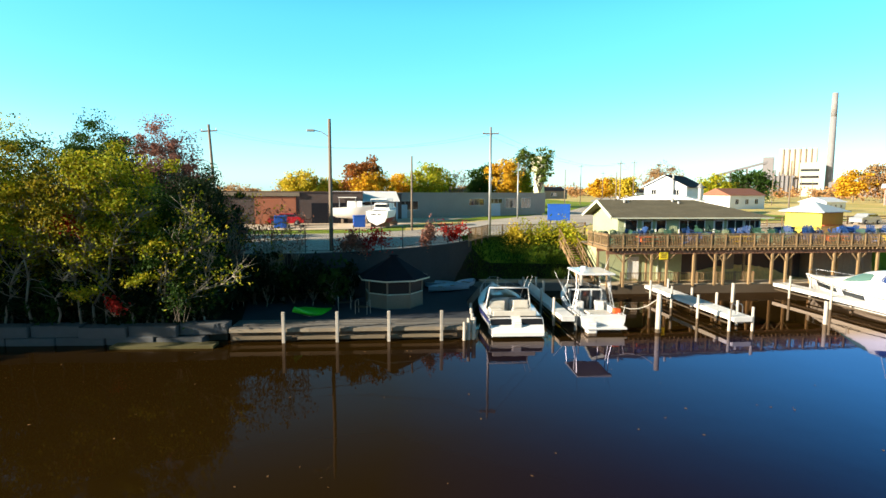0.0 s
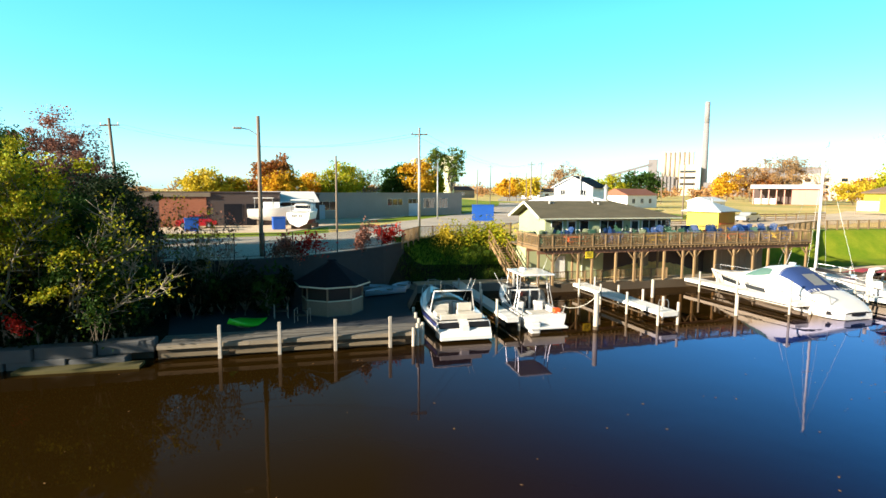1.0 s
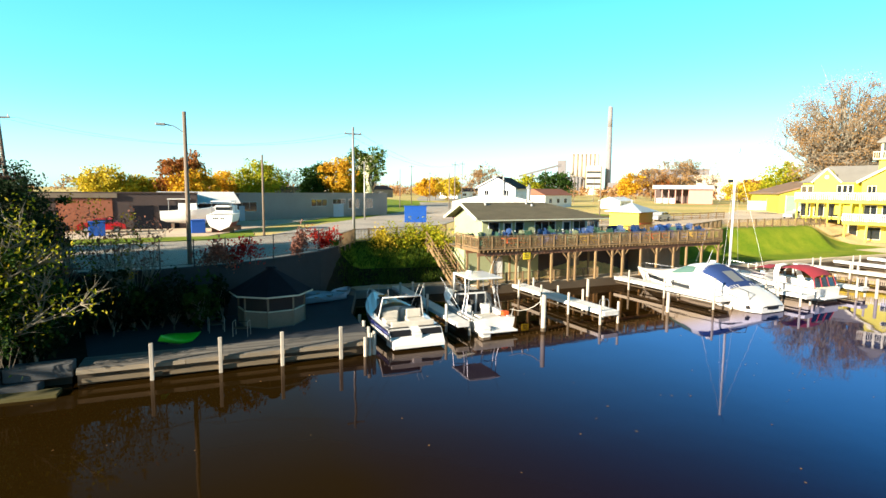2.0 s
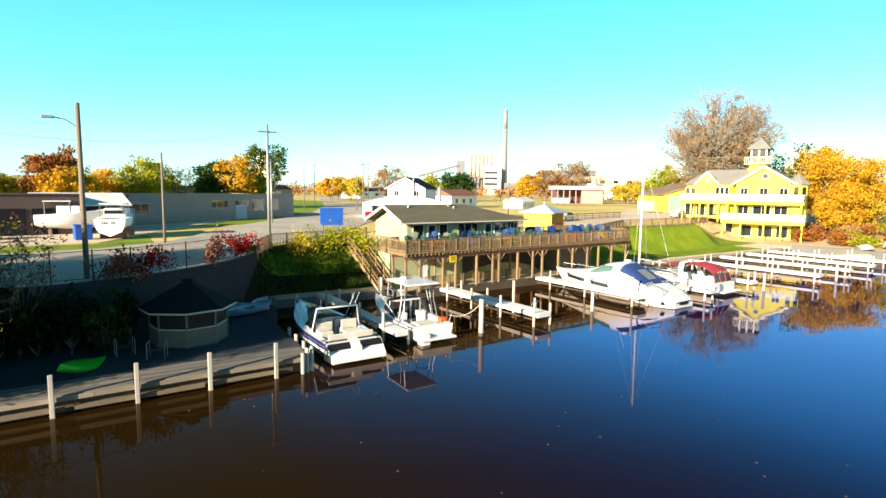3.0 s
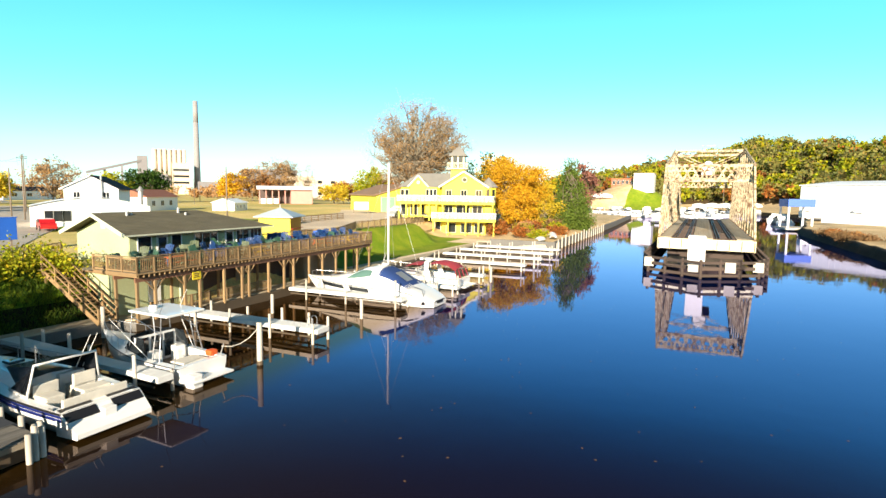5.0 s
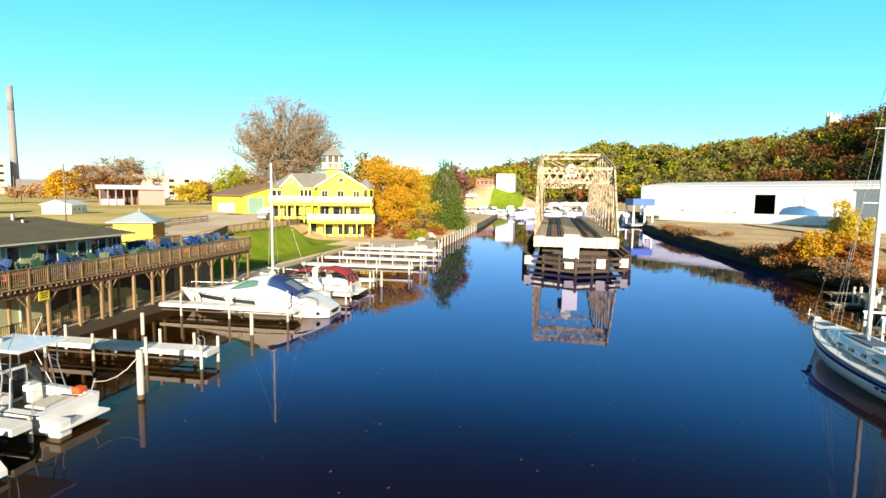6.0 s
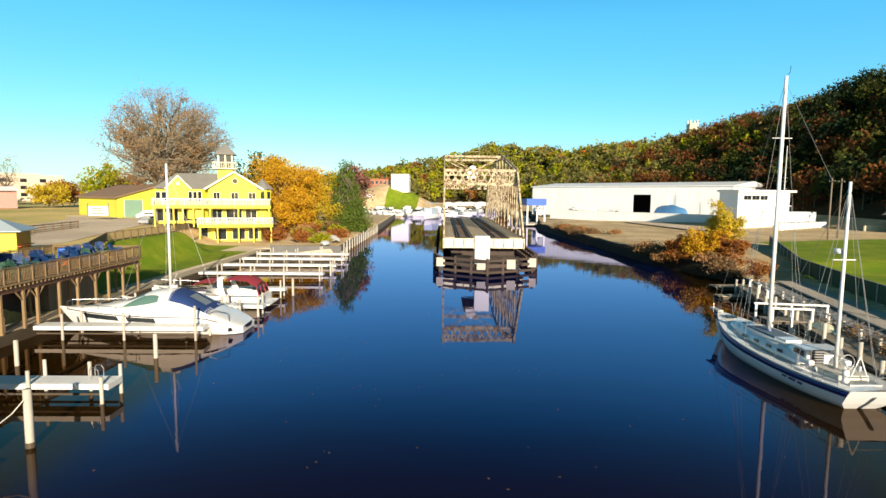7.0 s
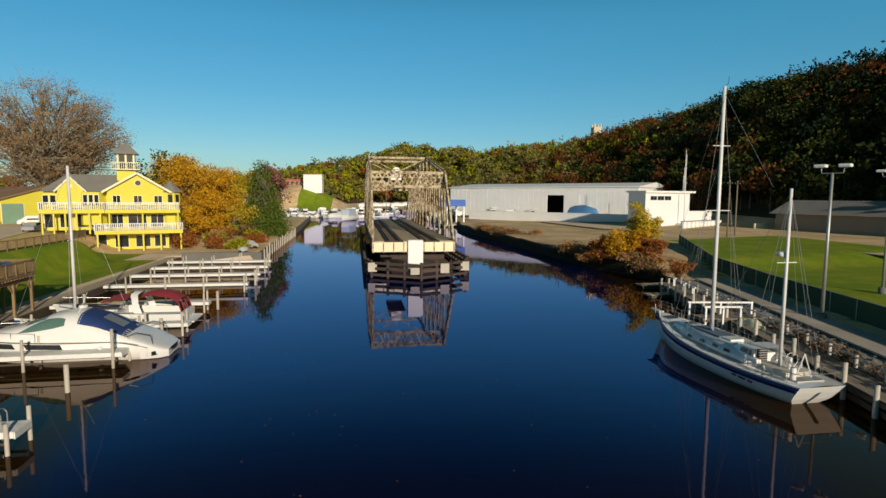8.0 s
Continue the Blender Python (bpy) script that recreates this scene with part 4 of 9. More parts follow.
def ladder(parent, x, y):
    b = B()
    for s in (-0.22, 0.22):
        pipe(b, [(x + s, y, 0.3), (x + s, y, 1.35), (x + s, y + 0.12, 1.5), (x + s, y + 0.35, 1.5), (x + s, y + 0.42, 1.35), (x + s, y + 0.42, 0.9)], 0.025)
    for z in (0.35, 0.6, 0.85):
        tube(b, (x - 0.22, y, z), (x + 0.22, y, z), 0.02)
    part("ladder", b, CHROME, parent, "bent tubular dock ladder")


f1 = finger(north(3.6, -0.6), 11.4, 1.2, [(-1, 1.2, 1.5), (1, 1.2, 1.6), (-1, 4.4, 1.6), (1, 4.6, 1.5), (-1, 7.8, 1.6), (1, 7.6, 1.7), (1, 9.8, 1.6), (1, 11.3, 1.5), (-1, 11.2, 1.3)])
ladder(f1, 0.3, -10.6)
finger(north(14.9, -0.5), 11.3, 1.2, [(-1, 2.0, 1.8), (1, 2.4, 1.7), (-1, 6.1, 1.9), (1, 6.3, 1.8), (-1, 10.9, 2.4), (1, 11.3, 1.5)])
finger(at(8.75, 45.6, 0, 0.5), 13.4, 0.8, [(-1, 2.5, 1.6), (1, 2.5, 1.6), (1, 5.0, 1.7), (-1, 8.6, 1.8), (-1, 12.0, 1.8), (1, 13.2, 1.0)], "narrow white finger dock between two boats")
for u, n, w in ((22.2, 13.0, 1.0), (30.4, 12.6, 1.0), (41.0, 14.2, 1.1), (48.5, 14.4, 1.1), (55.5, 14.4, 1.2), (62.0, 14.0, 1.2)):
    finger(north(u, -0.6), n, w, [(s, d, 1.6 + 0.2 * ((d + u) % 2)) for d in (2.2, 6.0, 9.8, n - 0.3) for s in (-1, 1)])
pile = thing("mooring_pile", at(14.25, 31.75), "tall whitewashed mooring pile standing in the water", "pile", "mooring piles")
part("piling", tube(B(), (0, 0, -1.5), (0, 0, 2.35), 0.17, 0.15, 12), POSTWHITE, pile, "", True)
part("wet_band", tube(B(), (0, 0, -0.2), (0, 0, 0.22), 0.175, 0.174, 12), WETWOOD, pile, "dark wet waterline band")
for x, y, h in ((13.4, 44.4, 2.0), (26.0, 33.4, 1.5), (36.2, 32.4, 1.6), (24.0, 40.4, 1.5), (47.0, 31.5, 1.7), (60.5, 31.0, 1.8)):
    p = thing("mooring_pile", at(x, y), "weathered mooring pile standing in the water", "pile", "mooring piles")
    part("piling", tube(B(), (0, 0, -1.5), (0, 0, h), 0.13, 0.12, 10), POSTWHITE, p, "", True)
rope = thing("mooring_rope", at(0, 0), "slack pale mooring rope from pile to stern", "rope")
part("rope", pipe(B(), [(14.1, 31.75, 2.0), (13.6, 31.85, 1.62), (13.1, 31.95, 1.42), (12.6, 32.05, 1.38), (12.1, 32.2, 1.5)], 0.022), CREAM, rope)
for i in range(18):
    x = 86.5 + i * 3.1
    p = thing("bulkhead_post", at(x, 35.2 + 0.045 * (x - 84)), "pale timber post along the point's sea wall", "post", "bulkhead posts")
    part("post", tube(B(), (0, -0.35, -1.4), (0, -0.35, 1.75 + 0.2 * (i % 3)), 0.13, 0.12, 8), POSTWHITE, p, "", True)
for i, (x, y, w) in enumerate(((88, 38.6, 5), (95, 38.2, 4), (101, 40.2, 6))):
    p = thing("upturned_dinghy", at(x, y, 1.4, 12 * i), "white dinghy upturned on the bank", "dinghy", "dinghies")
    rows = []
    for k in range(9):
        s = k / 8
        h = 0.75 * math.sin(math.pi * (0.12 + 0.86 * s)) ** 0.6
        rows.append([(w * (s - 0.5), h * c, 0.62 * (h / 0.75) * (1 - c * c) ** 0.5) for c in (-1, -0.7, -0.3, 0, 0.3, 0.7, 1)])
    part("hull", loft(B(), rows), WHITEPAINT, p, "", True)


# ---- boats ----
def half_beam(s, beam, start=0.35, power=2.0, stern=0.92):
    t = max(0.0, (s - start) / (1 - start))
    return beam / 2 * (1 - t ** power) * (stern + (1 - stern) * min(1, s / start))


def sheer(s, aft, fore):
    return aft + (fore - aft) * s ** 1.7


def hull_rows(L, beam, aft, fore, draft, rake, n=18, dip=0.0, **kw):
    rows = []
    for k in range(n + 1):
        s = k / n
        b, z = max(0.02, half_beam(s, beam, **kw)), sheer(s, aft, fore) * (1 - dip * max(0, 1 - s / 0.16) ** 1.4)
        keel = -draft * (1 - max(0, (s - 0.7) / 0.3) ** 2)
        x = s * (L - rake)
        half = [(x, 0, keel), (x, b * 0.72, keel * 0.25 - 0.02), (x + rake * s * 0.45, b * 0.90, 0.25 * z), (x + rake * s * 0.75, b * 0.97, 0.62 * z), (x + rake * s, b, z)]
        rows.append([(p[0], -p[1], p[2]) for p in half[::-1]] + half[1:])
    return rows


def band(rows, side, t0, t1, s0, s1, out):
    """A strip along the hull's side between two heights, a little proud of it."""
    lines = []
    n = len(rows) - 1
    for k in range(int(s0 * n), int(s1 * n) + 1):
        lo, hi = (rows[k][7], rows[k][8]) if side > 0 else (rows[k][1], rows[k][0])
        a, c = Vector(lo).lerp(Vector(hi), t0), Vector(lo).lerp(Vector(hi), t1)
        o = Vector((0, out * side, 0))
        lines.append([a, a + o, c + o, c])
    return lines


def power_boat(name, m, label, L, beam, aft, fore, draft=0.5, rake=0.9, cockpit=0.42, floor=0.55, stripe=NAVY, windows=False, dip=0.0):
    boat = thing(name, m, label, "boat")
    rows = hull_rows(L, beam, aft, fore, draft, rake, dip=dip)
    n = len(rows) - 1
    part("hull", loft(B(), rows), GELCOAT, boat, "", True)
    b = B()
    b.faces.new([b.verts.new(p) for p in rows[0]])
    part("transom", b, GELCOAT, boat)
    # deck: side decks beside the cockpit, foredeck beyond it
    b = B()
    cut = int(cockpit * n)
    for side in (0, 8):
        strip_rows = []
        for k in range(0, cut + 1):
            p = Vector(rows[k][side])
            inner = Vector((p.x, p.y * (1 - 0.34 / max(0.5, abs(p.y))), p.z + 0.02))
            strip_rows.append([p, inner, Vector((inner.x, inner.y, floor))])
        loft(b, strip_rows)
    fore_rows = []
    for k in range(cut, n + 1):
        p, q = Vector(rows[k][0]), Vector(rows[k][8])
        s = (k - cut) / (n - cut)
        up = 0.42 * (1 - s) ** 1.2 + 0.06
        fore_rows.append([p, p.lerp(q, 0.14) + Vector((0, 0, 0.03)), p.lerp(q, 0.26) + Vector((0, 0, up * 0.85)), p.lerp(q, 0.5) + Vector((0, 0, up)), p.lerp(q, 0.74) + Vector((0, 0, up * 0.85)), p.lerp(q, 0.86) + Vector((0, 0, 0.03)), q])
    loft(b, fore_rows)
    p, q = Vector(rows[cut][0]), Vector(rows[cut][8])
    faces(b, [p + Vector((0.0, 0.33, 0.02)), q + Vector((0.0, -0.33, 0.02)), (q.x, q.y - 0.33, floor), (p.x, p.y + 0.33, floor)], [(0, 1, 2, 3)])
    faces(b, [p.lerp(q, 0.14) + Vector((0, 0, 0.03)), p.lerp(q, 0.26) + Vector((0, 0, 0.41)), p.lerp(q, 0.5) + Vector((0, 0, 0.48)), p.lerp(q, 0.74) + Vector((0, 0, 0.41)), p.lerp(q, 0.86) + Vector((0, 0, 0.03))], [(0, 1, 2, 3, 4)])
    part("deck", b, GELCOAT, boat, "", False)
    x1 = rows[cut][0][0]
    part("cockpit_floor", bx(B(), 0.05, -beam / 2 + 0.42, floor - 0.05, x1, beam / 2 - 0.42, floor), TEAK, boat, "worn cockpit sole")
    if not dip:
        part("stern_wall", soft_box(B(), 0.05, -beam / 2 + 0.36, floor - 0.1, 0.34, beam / 2 - 0.36, aft + 0.02, 0.03), GELCOAT, boat)
    for s in (-1, 1):
        part("rub_rail", loft(B(), band(rows, s, 0.90, 1.0, 0.0, 0.99, 0.035), True), BLACKTRIM, boat, "", True)
        if stripe:
            part("stripe", loft(B(), band(rows, s, 0.45, 0.72, 0.03, 0.95, 0.012), True), stripe, boat, "dark painted hull stripe", True)
        if windows:
            for a, c in ((0.40, 0.60), (0.65, 0.86)):
                part("hull_window", loft(B(), band(rows, s, 0.18, 0.80, a, c, 0.03), True), GLASS, boat, "long dark hull window")
    return boat, rows, x1


def bow_rail(parent, rows, start, height, lift=0.0):
    n = len(rows) - 1
    pts = {s: [] for s in (0, 8)}
    for side in (0, 8):
        for k in range(int(start * n), n + 1, 2):
            p = Vector(rows[k][side])
            q = Vector((p.x, p.y * 0.94, p.z + 0.02))
            pts[side].append(q + Vector((0, 0, height)))
            part("stanchion", tube(B(), q, q + Vector((0, 0, height)), 0.016, 0.016, 6), CHROME, parent)
    part("bow_rail", pipe(B(), pts[0] + pts[8][::-1], 0.015), CHROME, parent)


def seat(parent, x0, y0, x1, y1, z, h, back=None, material=CREAM):
    s = part("seat", soft_box(B(), x0, y0, z, x1, y1, z + h, 0.05), material, parent, "pale cushioned boat seat")
    if back is not None:
        part("backrest", soft_box(B(), back, y0, z + h - 0.02, back + 0.14, y1, z + h + 0.5, 0.05), material, s)


# express cruiser with open cockpit
boat, rows, x1 = power_boat("express_cruiser", at(5.52, 31.35, 0, 91.0), "white express cruiser with an open cockpit and navy stripe", 9.0, 3.45, 1.02, 1.62, 0.5, 0.9, 0.44, 0.5)
part("stern_slope", loft(B(), [[(0.36, y, 1.06), (0.02, y * 1.02, 0.98), (-0.35, y, 0.66), (-0.82, y * 0.95, 0.34), (-0.84, y * 0.94, 0.16), (-0.1, y * 0.98, 0.10)] for y in (-1.58, -1.0, 0, 1.0, 1.58)]), GELCOAT, boat, "white stern sloping to the swim platform")
part("stern_band", loft(B(), [[(0.34, y, 1.085), (0.015, y * 1.0, 1.005), (-0.32, y * 0.99, 0.71)] for y in (-1.54, -0.8, -0.3)]), BLACKTRIM, boat, "dark band across the stern")
part("stern_band", loft(B(), [[(0.34, y, 1.085), (0.015, y * 1.0, 1.005), (-0.32, y * 0.99, 0.71)] for y in (0.3, 0.8, 1.54)]), BLACKTRIM, boat)
part("stern_step", soft_box(B(), -0.5, -0.26, 0.5, 0.3, 0.26, 0.86, 0.04), GELCOAT, boat)
for s in (-1, 1):
    part("stern_side", loft(B(), [[(0.36, s * 1.58, 1.06), (-0.82, s * 1.5, 0.34)], [(0.36, s * 1.58, 0.1), (-0.82, s * 1.5, 0.12)]]), GELCOAT, boat)
    part("side_line", loft(B(), band(rows, s, 0.76, 0.86, 0.0, 0.97, 0.02), True), BLACKTRIM, boat, "dark line below the rail", True)
    part("side_line", loft(B(), band(rows, s, 0.05, 0.40, 0.02, 0.9, 0.016), True), NAVY, boat, "broad navy band along the hull", True)
    part("side_screen", loft(B(), [[(3.85, s * 1.375, 1.27), (3.84, s * 1.37, 1.3)], [(3.2, s * 1.39, 1.24), (3.0, s * 1.31, 1.86)], [(2.58, s * 1.41, 1.2), (2.42, s * 1.235, 2.34)]]), TINTED, boat, "dark side windscreen")
    part("cleat", soft_box(B(), 0.5, s * 1.6 - 0.03, 1.05, 0.75, s * 1.6 + 0.03, 1.12, 0.015), STEEL, boat)
    part("speaker_vent", bx(B(), 1.2, s * 1.32 - 0.01, 0.75, 1.6, s * 1.32 + 0.01, 0.95), BLACKTRIM, boat)
seat(boat, 0.45, -1.3, 1.0, 1.3, 0.5, 0.38, 0.36)
seat(boat, 2.6, 0.2, 3.2, 1.2, 0.5, 0.55, 2.55)
seat(boat, 2.5, -1.25, 3.1, -0.3, 0.5, 0.6, 2.45)
part("console", soft_box(B(), 3.25, -1.25, 0.5, 3.85, -0.2, 1.5, 0.06), GELCOAT, boat)
part("wet_bar", soft_box(B(), 1.5, 0.55, 0.5, 2.3, 1.3, 1.25, 0.05), CREAM, boat)
part("fridge_front", bx(B(), 1.47, -0.62, 0.62, 1.5, -0.2, 1.0), BLACKTRIM, boat)
part("locker", soft_box(B(), 1.5, -1.3, 0.5, 2.2, -0.15, 1.12, 0.05), CREAM, boat)
WS = [(2.55, -1.42, 1.15), (2.35, -1.22, 2.42), (2.35, 1.22, 2.42), (2.55, 1.42, 1.15)]
part("windshield_frame", pipe(B(), [(3.9, -1.38, 1.25), WS[0], WS[1], WS[2], WS[3], (3.9, 1.38, 1.25)], 0.055, 8), GELCOAT, boat, "white arched windscreen frame", True)
b = B()
faces(b, [(3.0, -1.42, 1.25), (2.45, -1.24, 2.36), (2.45, 1.24, 2.36), (3.0, 1.42, 1.25), (5.4, 0.75, 1.78), (5.4, -0.75, 1.78)], [(0, 1, 5), (1, 2, 4, 5), (2, 3, 4)])
part("windshield", b, TINTED, boat, "dark curved windscreen")
part("hatch", soft_box(B(), 6.1, -0.32, 1.62, 6.7, 0.32, 1.74, 0.03), GLASS, boat)
for y in (-1.2, -0.9):
    part("antenna", tube(B(), (3.3, y, 1.6), (2.7, y - 0.35, 3.1), 0.018, 0.01, 6), WHITEPAINT, boat)
part("light_mast", tube(B(), (3.6, 0.5, 1.9), (3.6, 0.5, 2.9), 0.02, 0.015, 6), CHROME, boat)
bow_rail(boat, rows, 0.5, 0.55)
part("anchor_roller", soft_box(B(), 8.5, -0.12, 1.58, 9.1, 0.12, 1.68, 0.02), STEEL, boat)

# fishing boat with a pipework hard top
boat, rows, x1 = power_boat("fishing_boat", at(11.05, 32.25, 0, 90.5), "white fishing boat with a hard top on tall pipework", 8.0, 3.05, 0.95, 1.55, 0.45, 0.8, 0.48, 0.45, None)
part("swim_platform", soft_box(B(), -0.7, -1.25, 0.22, 0.02, 1.25, 0.34, 0.04), GELCOAT, boat)
part("outdrive", soft_box(B(), -0.62, 0.55, -0.4, -0.05, 1.15, 0.62, 0.08), GELCOAT, boat, "white rounded engine cowl")
top = part("hard_top", soft_box(B(), 1.15, -1.12, 3.22, 4.1, 1.12, 3.34, 0.05), GELCOAT, boat, "white rounded hard-top canopy")
for s in (-1, 1):
    part("top_leg", pipe(B(), [(1.6, s * 1.28, 0.95), (1.75, s * 1.05, 2.2), (1.7, s * 1.02, 3.22)], 0.03), CHROME, boat)
    part("top_leg", pipe(B(), [(2.15, s * 1.28, 0.95), (2.15, s * 1.05, 2.2), (2.3, s * 1.02, 3.22)], 0.03), CHROME, boat)
    part("top_leg", pipe(B(), [(4.0, s * 1.2, 1.2), (3.9, s * 1.04, 3.22)], 0.03), CHROME, boat)
    for z in (1.5, 2.0, 2.5):
        part("rung", tube(B(), (1.68, s * 1.12, z), (2.15, s * 1.12, z), 0.015, 0.015, 6), CHROME, boat)
    part("spray_curtain", loft(B(), [[(3.62, s * 0.72, 0.7), (3.62, s * 0.72, 2.0)], [(3.62, s * 1.1, 0.75), (3.62, s * 1.02, 2.0)]]), TINTED, boat, "dark clear-plastic cabin curtain")
    part("rod_holder", tube(B(), (0.4, s * 1.38, 0.95), (0.2, s * 1.42, 1.5), 0.03, 0.03, 6), STEEL, boat)
    part("fishing_rod", tube(B(), (1.9, s * 0.95, 3.3), (1.2, s * 1.1, 4.3), 0.012, 0.006, 5), BLACKTRIM, boat)
    part("brace_pipe", pipe(B(), [(1.75, s * 1.05, 2.3), (2.8, s * 1.04, 2.7), (3.9, s * 1.04, 3.0)], 0.022), CHROME, boat)
    part("windscreen_wing", loft(B(), [[(2.7, s * 1.32, 1.05), (2.9, s * 1.15, 1.95)], [(4.3, s * 1.25, 1.35), (4.0, s * 1.05, 2.0)]]), GLASS, boat)
    part("outrigger", tube(B(), (2.4, s * 1.3, 1.1), (4.4, s * 1.9, 3.0), 0.02, 0.01, 6), WHITEPAINT, boat)
part("windscreen", loft(B(), [[(4.3, -1.25, 1.35), (4.0, -1.05, 2.0)], [(4.5, 0, 1.55), (4.2, 0, 2.05)], [(4.3, 1.25, 1.35), (4.0, 1.05, 2.0)]]), GLASS, boat)
part("cabin_bulkhead", bx(B(), 3.55, -1.15, 0.45, 3.65, 1.15, 1.95), GELCOAT, boat)
for y0, y1 in ((-1.0, -0.45), (-0.3, 0.3), (0.45, 1.0)):
    part("cabin_door", bx(B(), 3.52, y0, 0.6, 3.545, y1, 1.85), GLASS, boat)
part("helm_chair", soft_box(B(), 2.5, -0.95, 0.45, 3.0, -0.4, 1.3, 0.08), GELCOAT, boat)
part("helm_chair", soft_box(B(), 2.5, 0.4, 0.45, 3.0, 0.95, 1.3, 0.08), GELCOAT, boat)
part("engine_box", soft_box(B(), 0.5, -0.7, 0.4, 1.6, 0.7, 0.95, 0.08), CREAM, boat)
part("radar_dome", tube(B(), (3.4, 0.2, 3.34), (3.4, 0.2, 3.5), 0.25, 0.2, 16), GELCOAT, boat, "", True)
part("life_vest", soft_box(B(), 0.5, -1.32, 0.9, 0.95, -0.85, 1.22, 0.1), REDORANGE, boat, "orange life vest on the gunwale")
bow_rail(boat, rows, 0.5, 0.6)
part("antenna", tube(B(), (3.0, -1.05, 3.3), (2.6, -1.2, 4.2), 0.015, 0.008, 6), WHITEPAINT, boat)

# large cruiser under blue canvas
boat, rows, x1 = power_boat("cabin_cruiser", north(17.35, -12.9, 0, 90), "large white cabin cruiser with blue cockpit canvas", 12.6, 4.0, 1.28, 1.62, 0.6, 1.8, 0.34, 0.9, None, True, 0.36)
CABIN = ((-1.05, 1.25, 0.42, 0.56), (-0.5, 1.72, 0.62, 0.84), (0.3, 1.9, 1.0, 1.24), (1.1, 1.93, 1.22, 1.56), (2.0, 1.92, 1.28, 2.10), (3.0, 1.9, 1.32, 2.66), (4.0, 1.88, 1.34, 3.0), (4.8, 1.85, 1.36, 3.06),
         (5.8, 1.8, 1.38, 2.88), (7.2, 1.68, 1.42, 2.34), (8.5, 1.48, 1.46, 2.04), (10.0, 1.06, 1.52, 1.84), (11.6, 0.45, 1.58, 1.68))


def cabin_row(x, a, c, out=0.0, n=8):
    """A cross-section of the cruiser's upperworks at x, from share a round to share c of it."""
    w, d, r = (float(np.interp(x, [q[0] for q in CABIN], [q[k] for q in CABIN])) for k in (1, 2, 3))
    row = []
    for k in range(n + 1):
        g = math.pi * (a + (c - a) * k / n)
        co_, si_ = math.cos(g), math.sin(g)
        row.append((x, -(w + out) * math.copysign(abs(co_) ** 0.62, co_), d + (r - d + out) * abs(si_) ** 0.8))
    return row


def span(x0, x1, n):
    return [x0 + (x1 - x0) * k / n for k in range(n + 1)]


part("cabin_top", loft(B(), [cabin_row(x, 0, 1, 0, 24) for x in span(3.9, 11.6, 26)]), GELCOAT, boat, "smooth white cabin top", True)
part("stern_deck", loft(B(), [cabin_row(x, 0, 1, 0, 16) for x in span(-1.05, 1.5, 10)]), GELCOAT, boat, "rounded white stern and swim platform", True)
for a, c in ((0.0, 0.2), (0.8, 1.0)):
    part("quarter", loft(B(), [cabin_row(x, a, c, 0.012) for x in span(0.9, 4.2, 12)]), GELCOAT, boat, "sweeping white side of the arch", True)
part("cockpit_canvas", loft(B(), [cabin_row(x, 0.16, 0.84, 0.0, 14) for x in span(1.1, 4.0, 10)]), BLUECANVAS, boat, "taut blue canvas over the cockpit", True)
part("canvas_window", loft(B(), [cabin_row(x, 0.33, 0.42, 0.012, 3) for x in span(1.75, 2.9, 4)]), STEEL, boat, "clear plastic window in the canvas", True)
part("canvas_window", loft(B(), [cabin_row(x, 0.47, 0.56, 0.012, 3) for x in span(1.75, 2.9, 4)]), STEEL, boat, "", True)
part("arch_band", loft(B(), [cabin_row(x, 0.0, 1.0, 0.03, 24) for x in span(4.0, 4.35, 2)]), GELCOAT, boat, "white radar arch", True)
for side in (0, 1):
    lens = []
    for k in range(13):
        f = k / 12
        lo, hi = 0.135 + 0.035 * (2 * f - 1) ** 2, 0.15 + 0.17 * max(0.02, 1 - abs((f - 0.36) / 0.645) ** 2.2)
        lens.append(cabin_row(4.7 + 2.7 * f, lo if side == 0 else 1 - hi, hi if side == 0 else 1 - lo, 0.014, 5))
    part("side_window", loft(B(), lens), SEAGLASS, boat, "rounded green-tinted cabin window", True)
part("windshield", loft(B(), [cabin_row(x, 0.33, 0.67, 0.012, 10) for x in span(5.9, 7.1, 5)]), SEAGLASS, boat, "green-tinted raked windscreen", True)
for s in (-1, 1):
    part("stern_skirt", loft(B(), [[(x, s * w * 0.86, 0.04), (x, s * w * 0.97, d * 0.6), (x, s * w, d + 0.02)] for x, w, d in ((-1.05, 1.25, 0.42), (-0.5, 1.72, 0.62), (0.0, 1.82, 0.82), (0.5, 1.9, 1.02))]), GELCOAT, boat, "rounded white quarter of the stern", True)
part("stern_face", loft(B(), [[(-1.05, y, 0.05), (-1.05, y, 0.44)] for y in (-1.25, 0, 1.25)]), GELCOAT, boat)
part("platform_edge", loft(B(), [[(-1.12 + 0.9 * (abs(y) / 1.9) ** 2.4, y, z) for y in span(-1.9, 1.9, 12)] for z in (0.30, 0.56)]), BLACKTRIM, boat, "dark rubber edge of the platform", True)
for s in (-1, 1):
    part("grab_rail", pipe(B(), [(-0.2, s * 1.5, 0.95), (-0.1, s * 1.55, 1.55), (0.7, s * 1.65, 1.75), (1.2, s * 1.75, 1.55)], 0.03), CHROME, boat)
    part("fender", tube(B(), (2.6, s * 2.12, 0.35), (2.6, s * 2.12, 1.05), 0.13, 0.13, 10), WHITEPAINT, boat, "", True)
part("shore_cable", pipe(B(), [(0.4, -1.9, 1.2), (0.7, -2.05, 0.8), (1.2, -2.1, 0.6), (1.5, -2.15, 0.95)], 0.03), BLACKTRIM, boat)
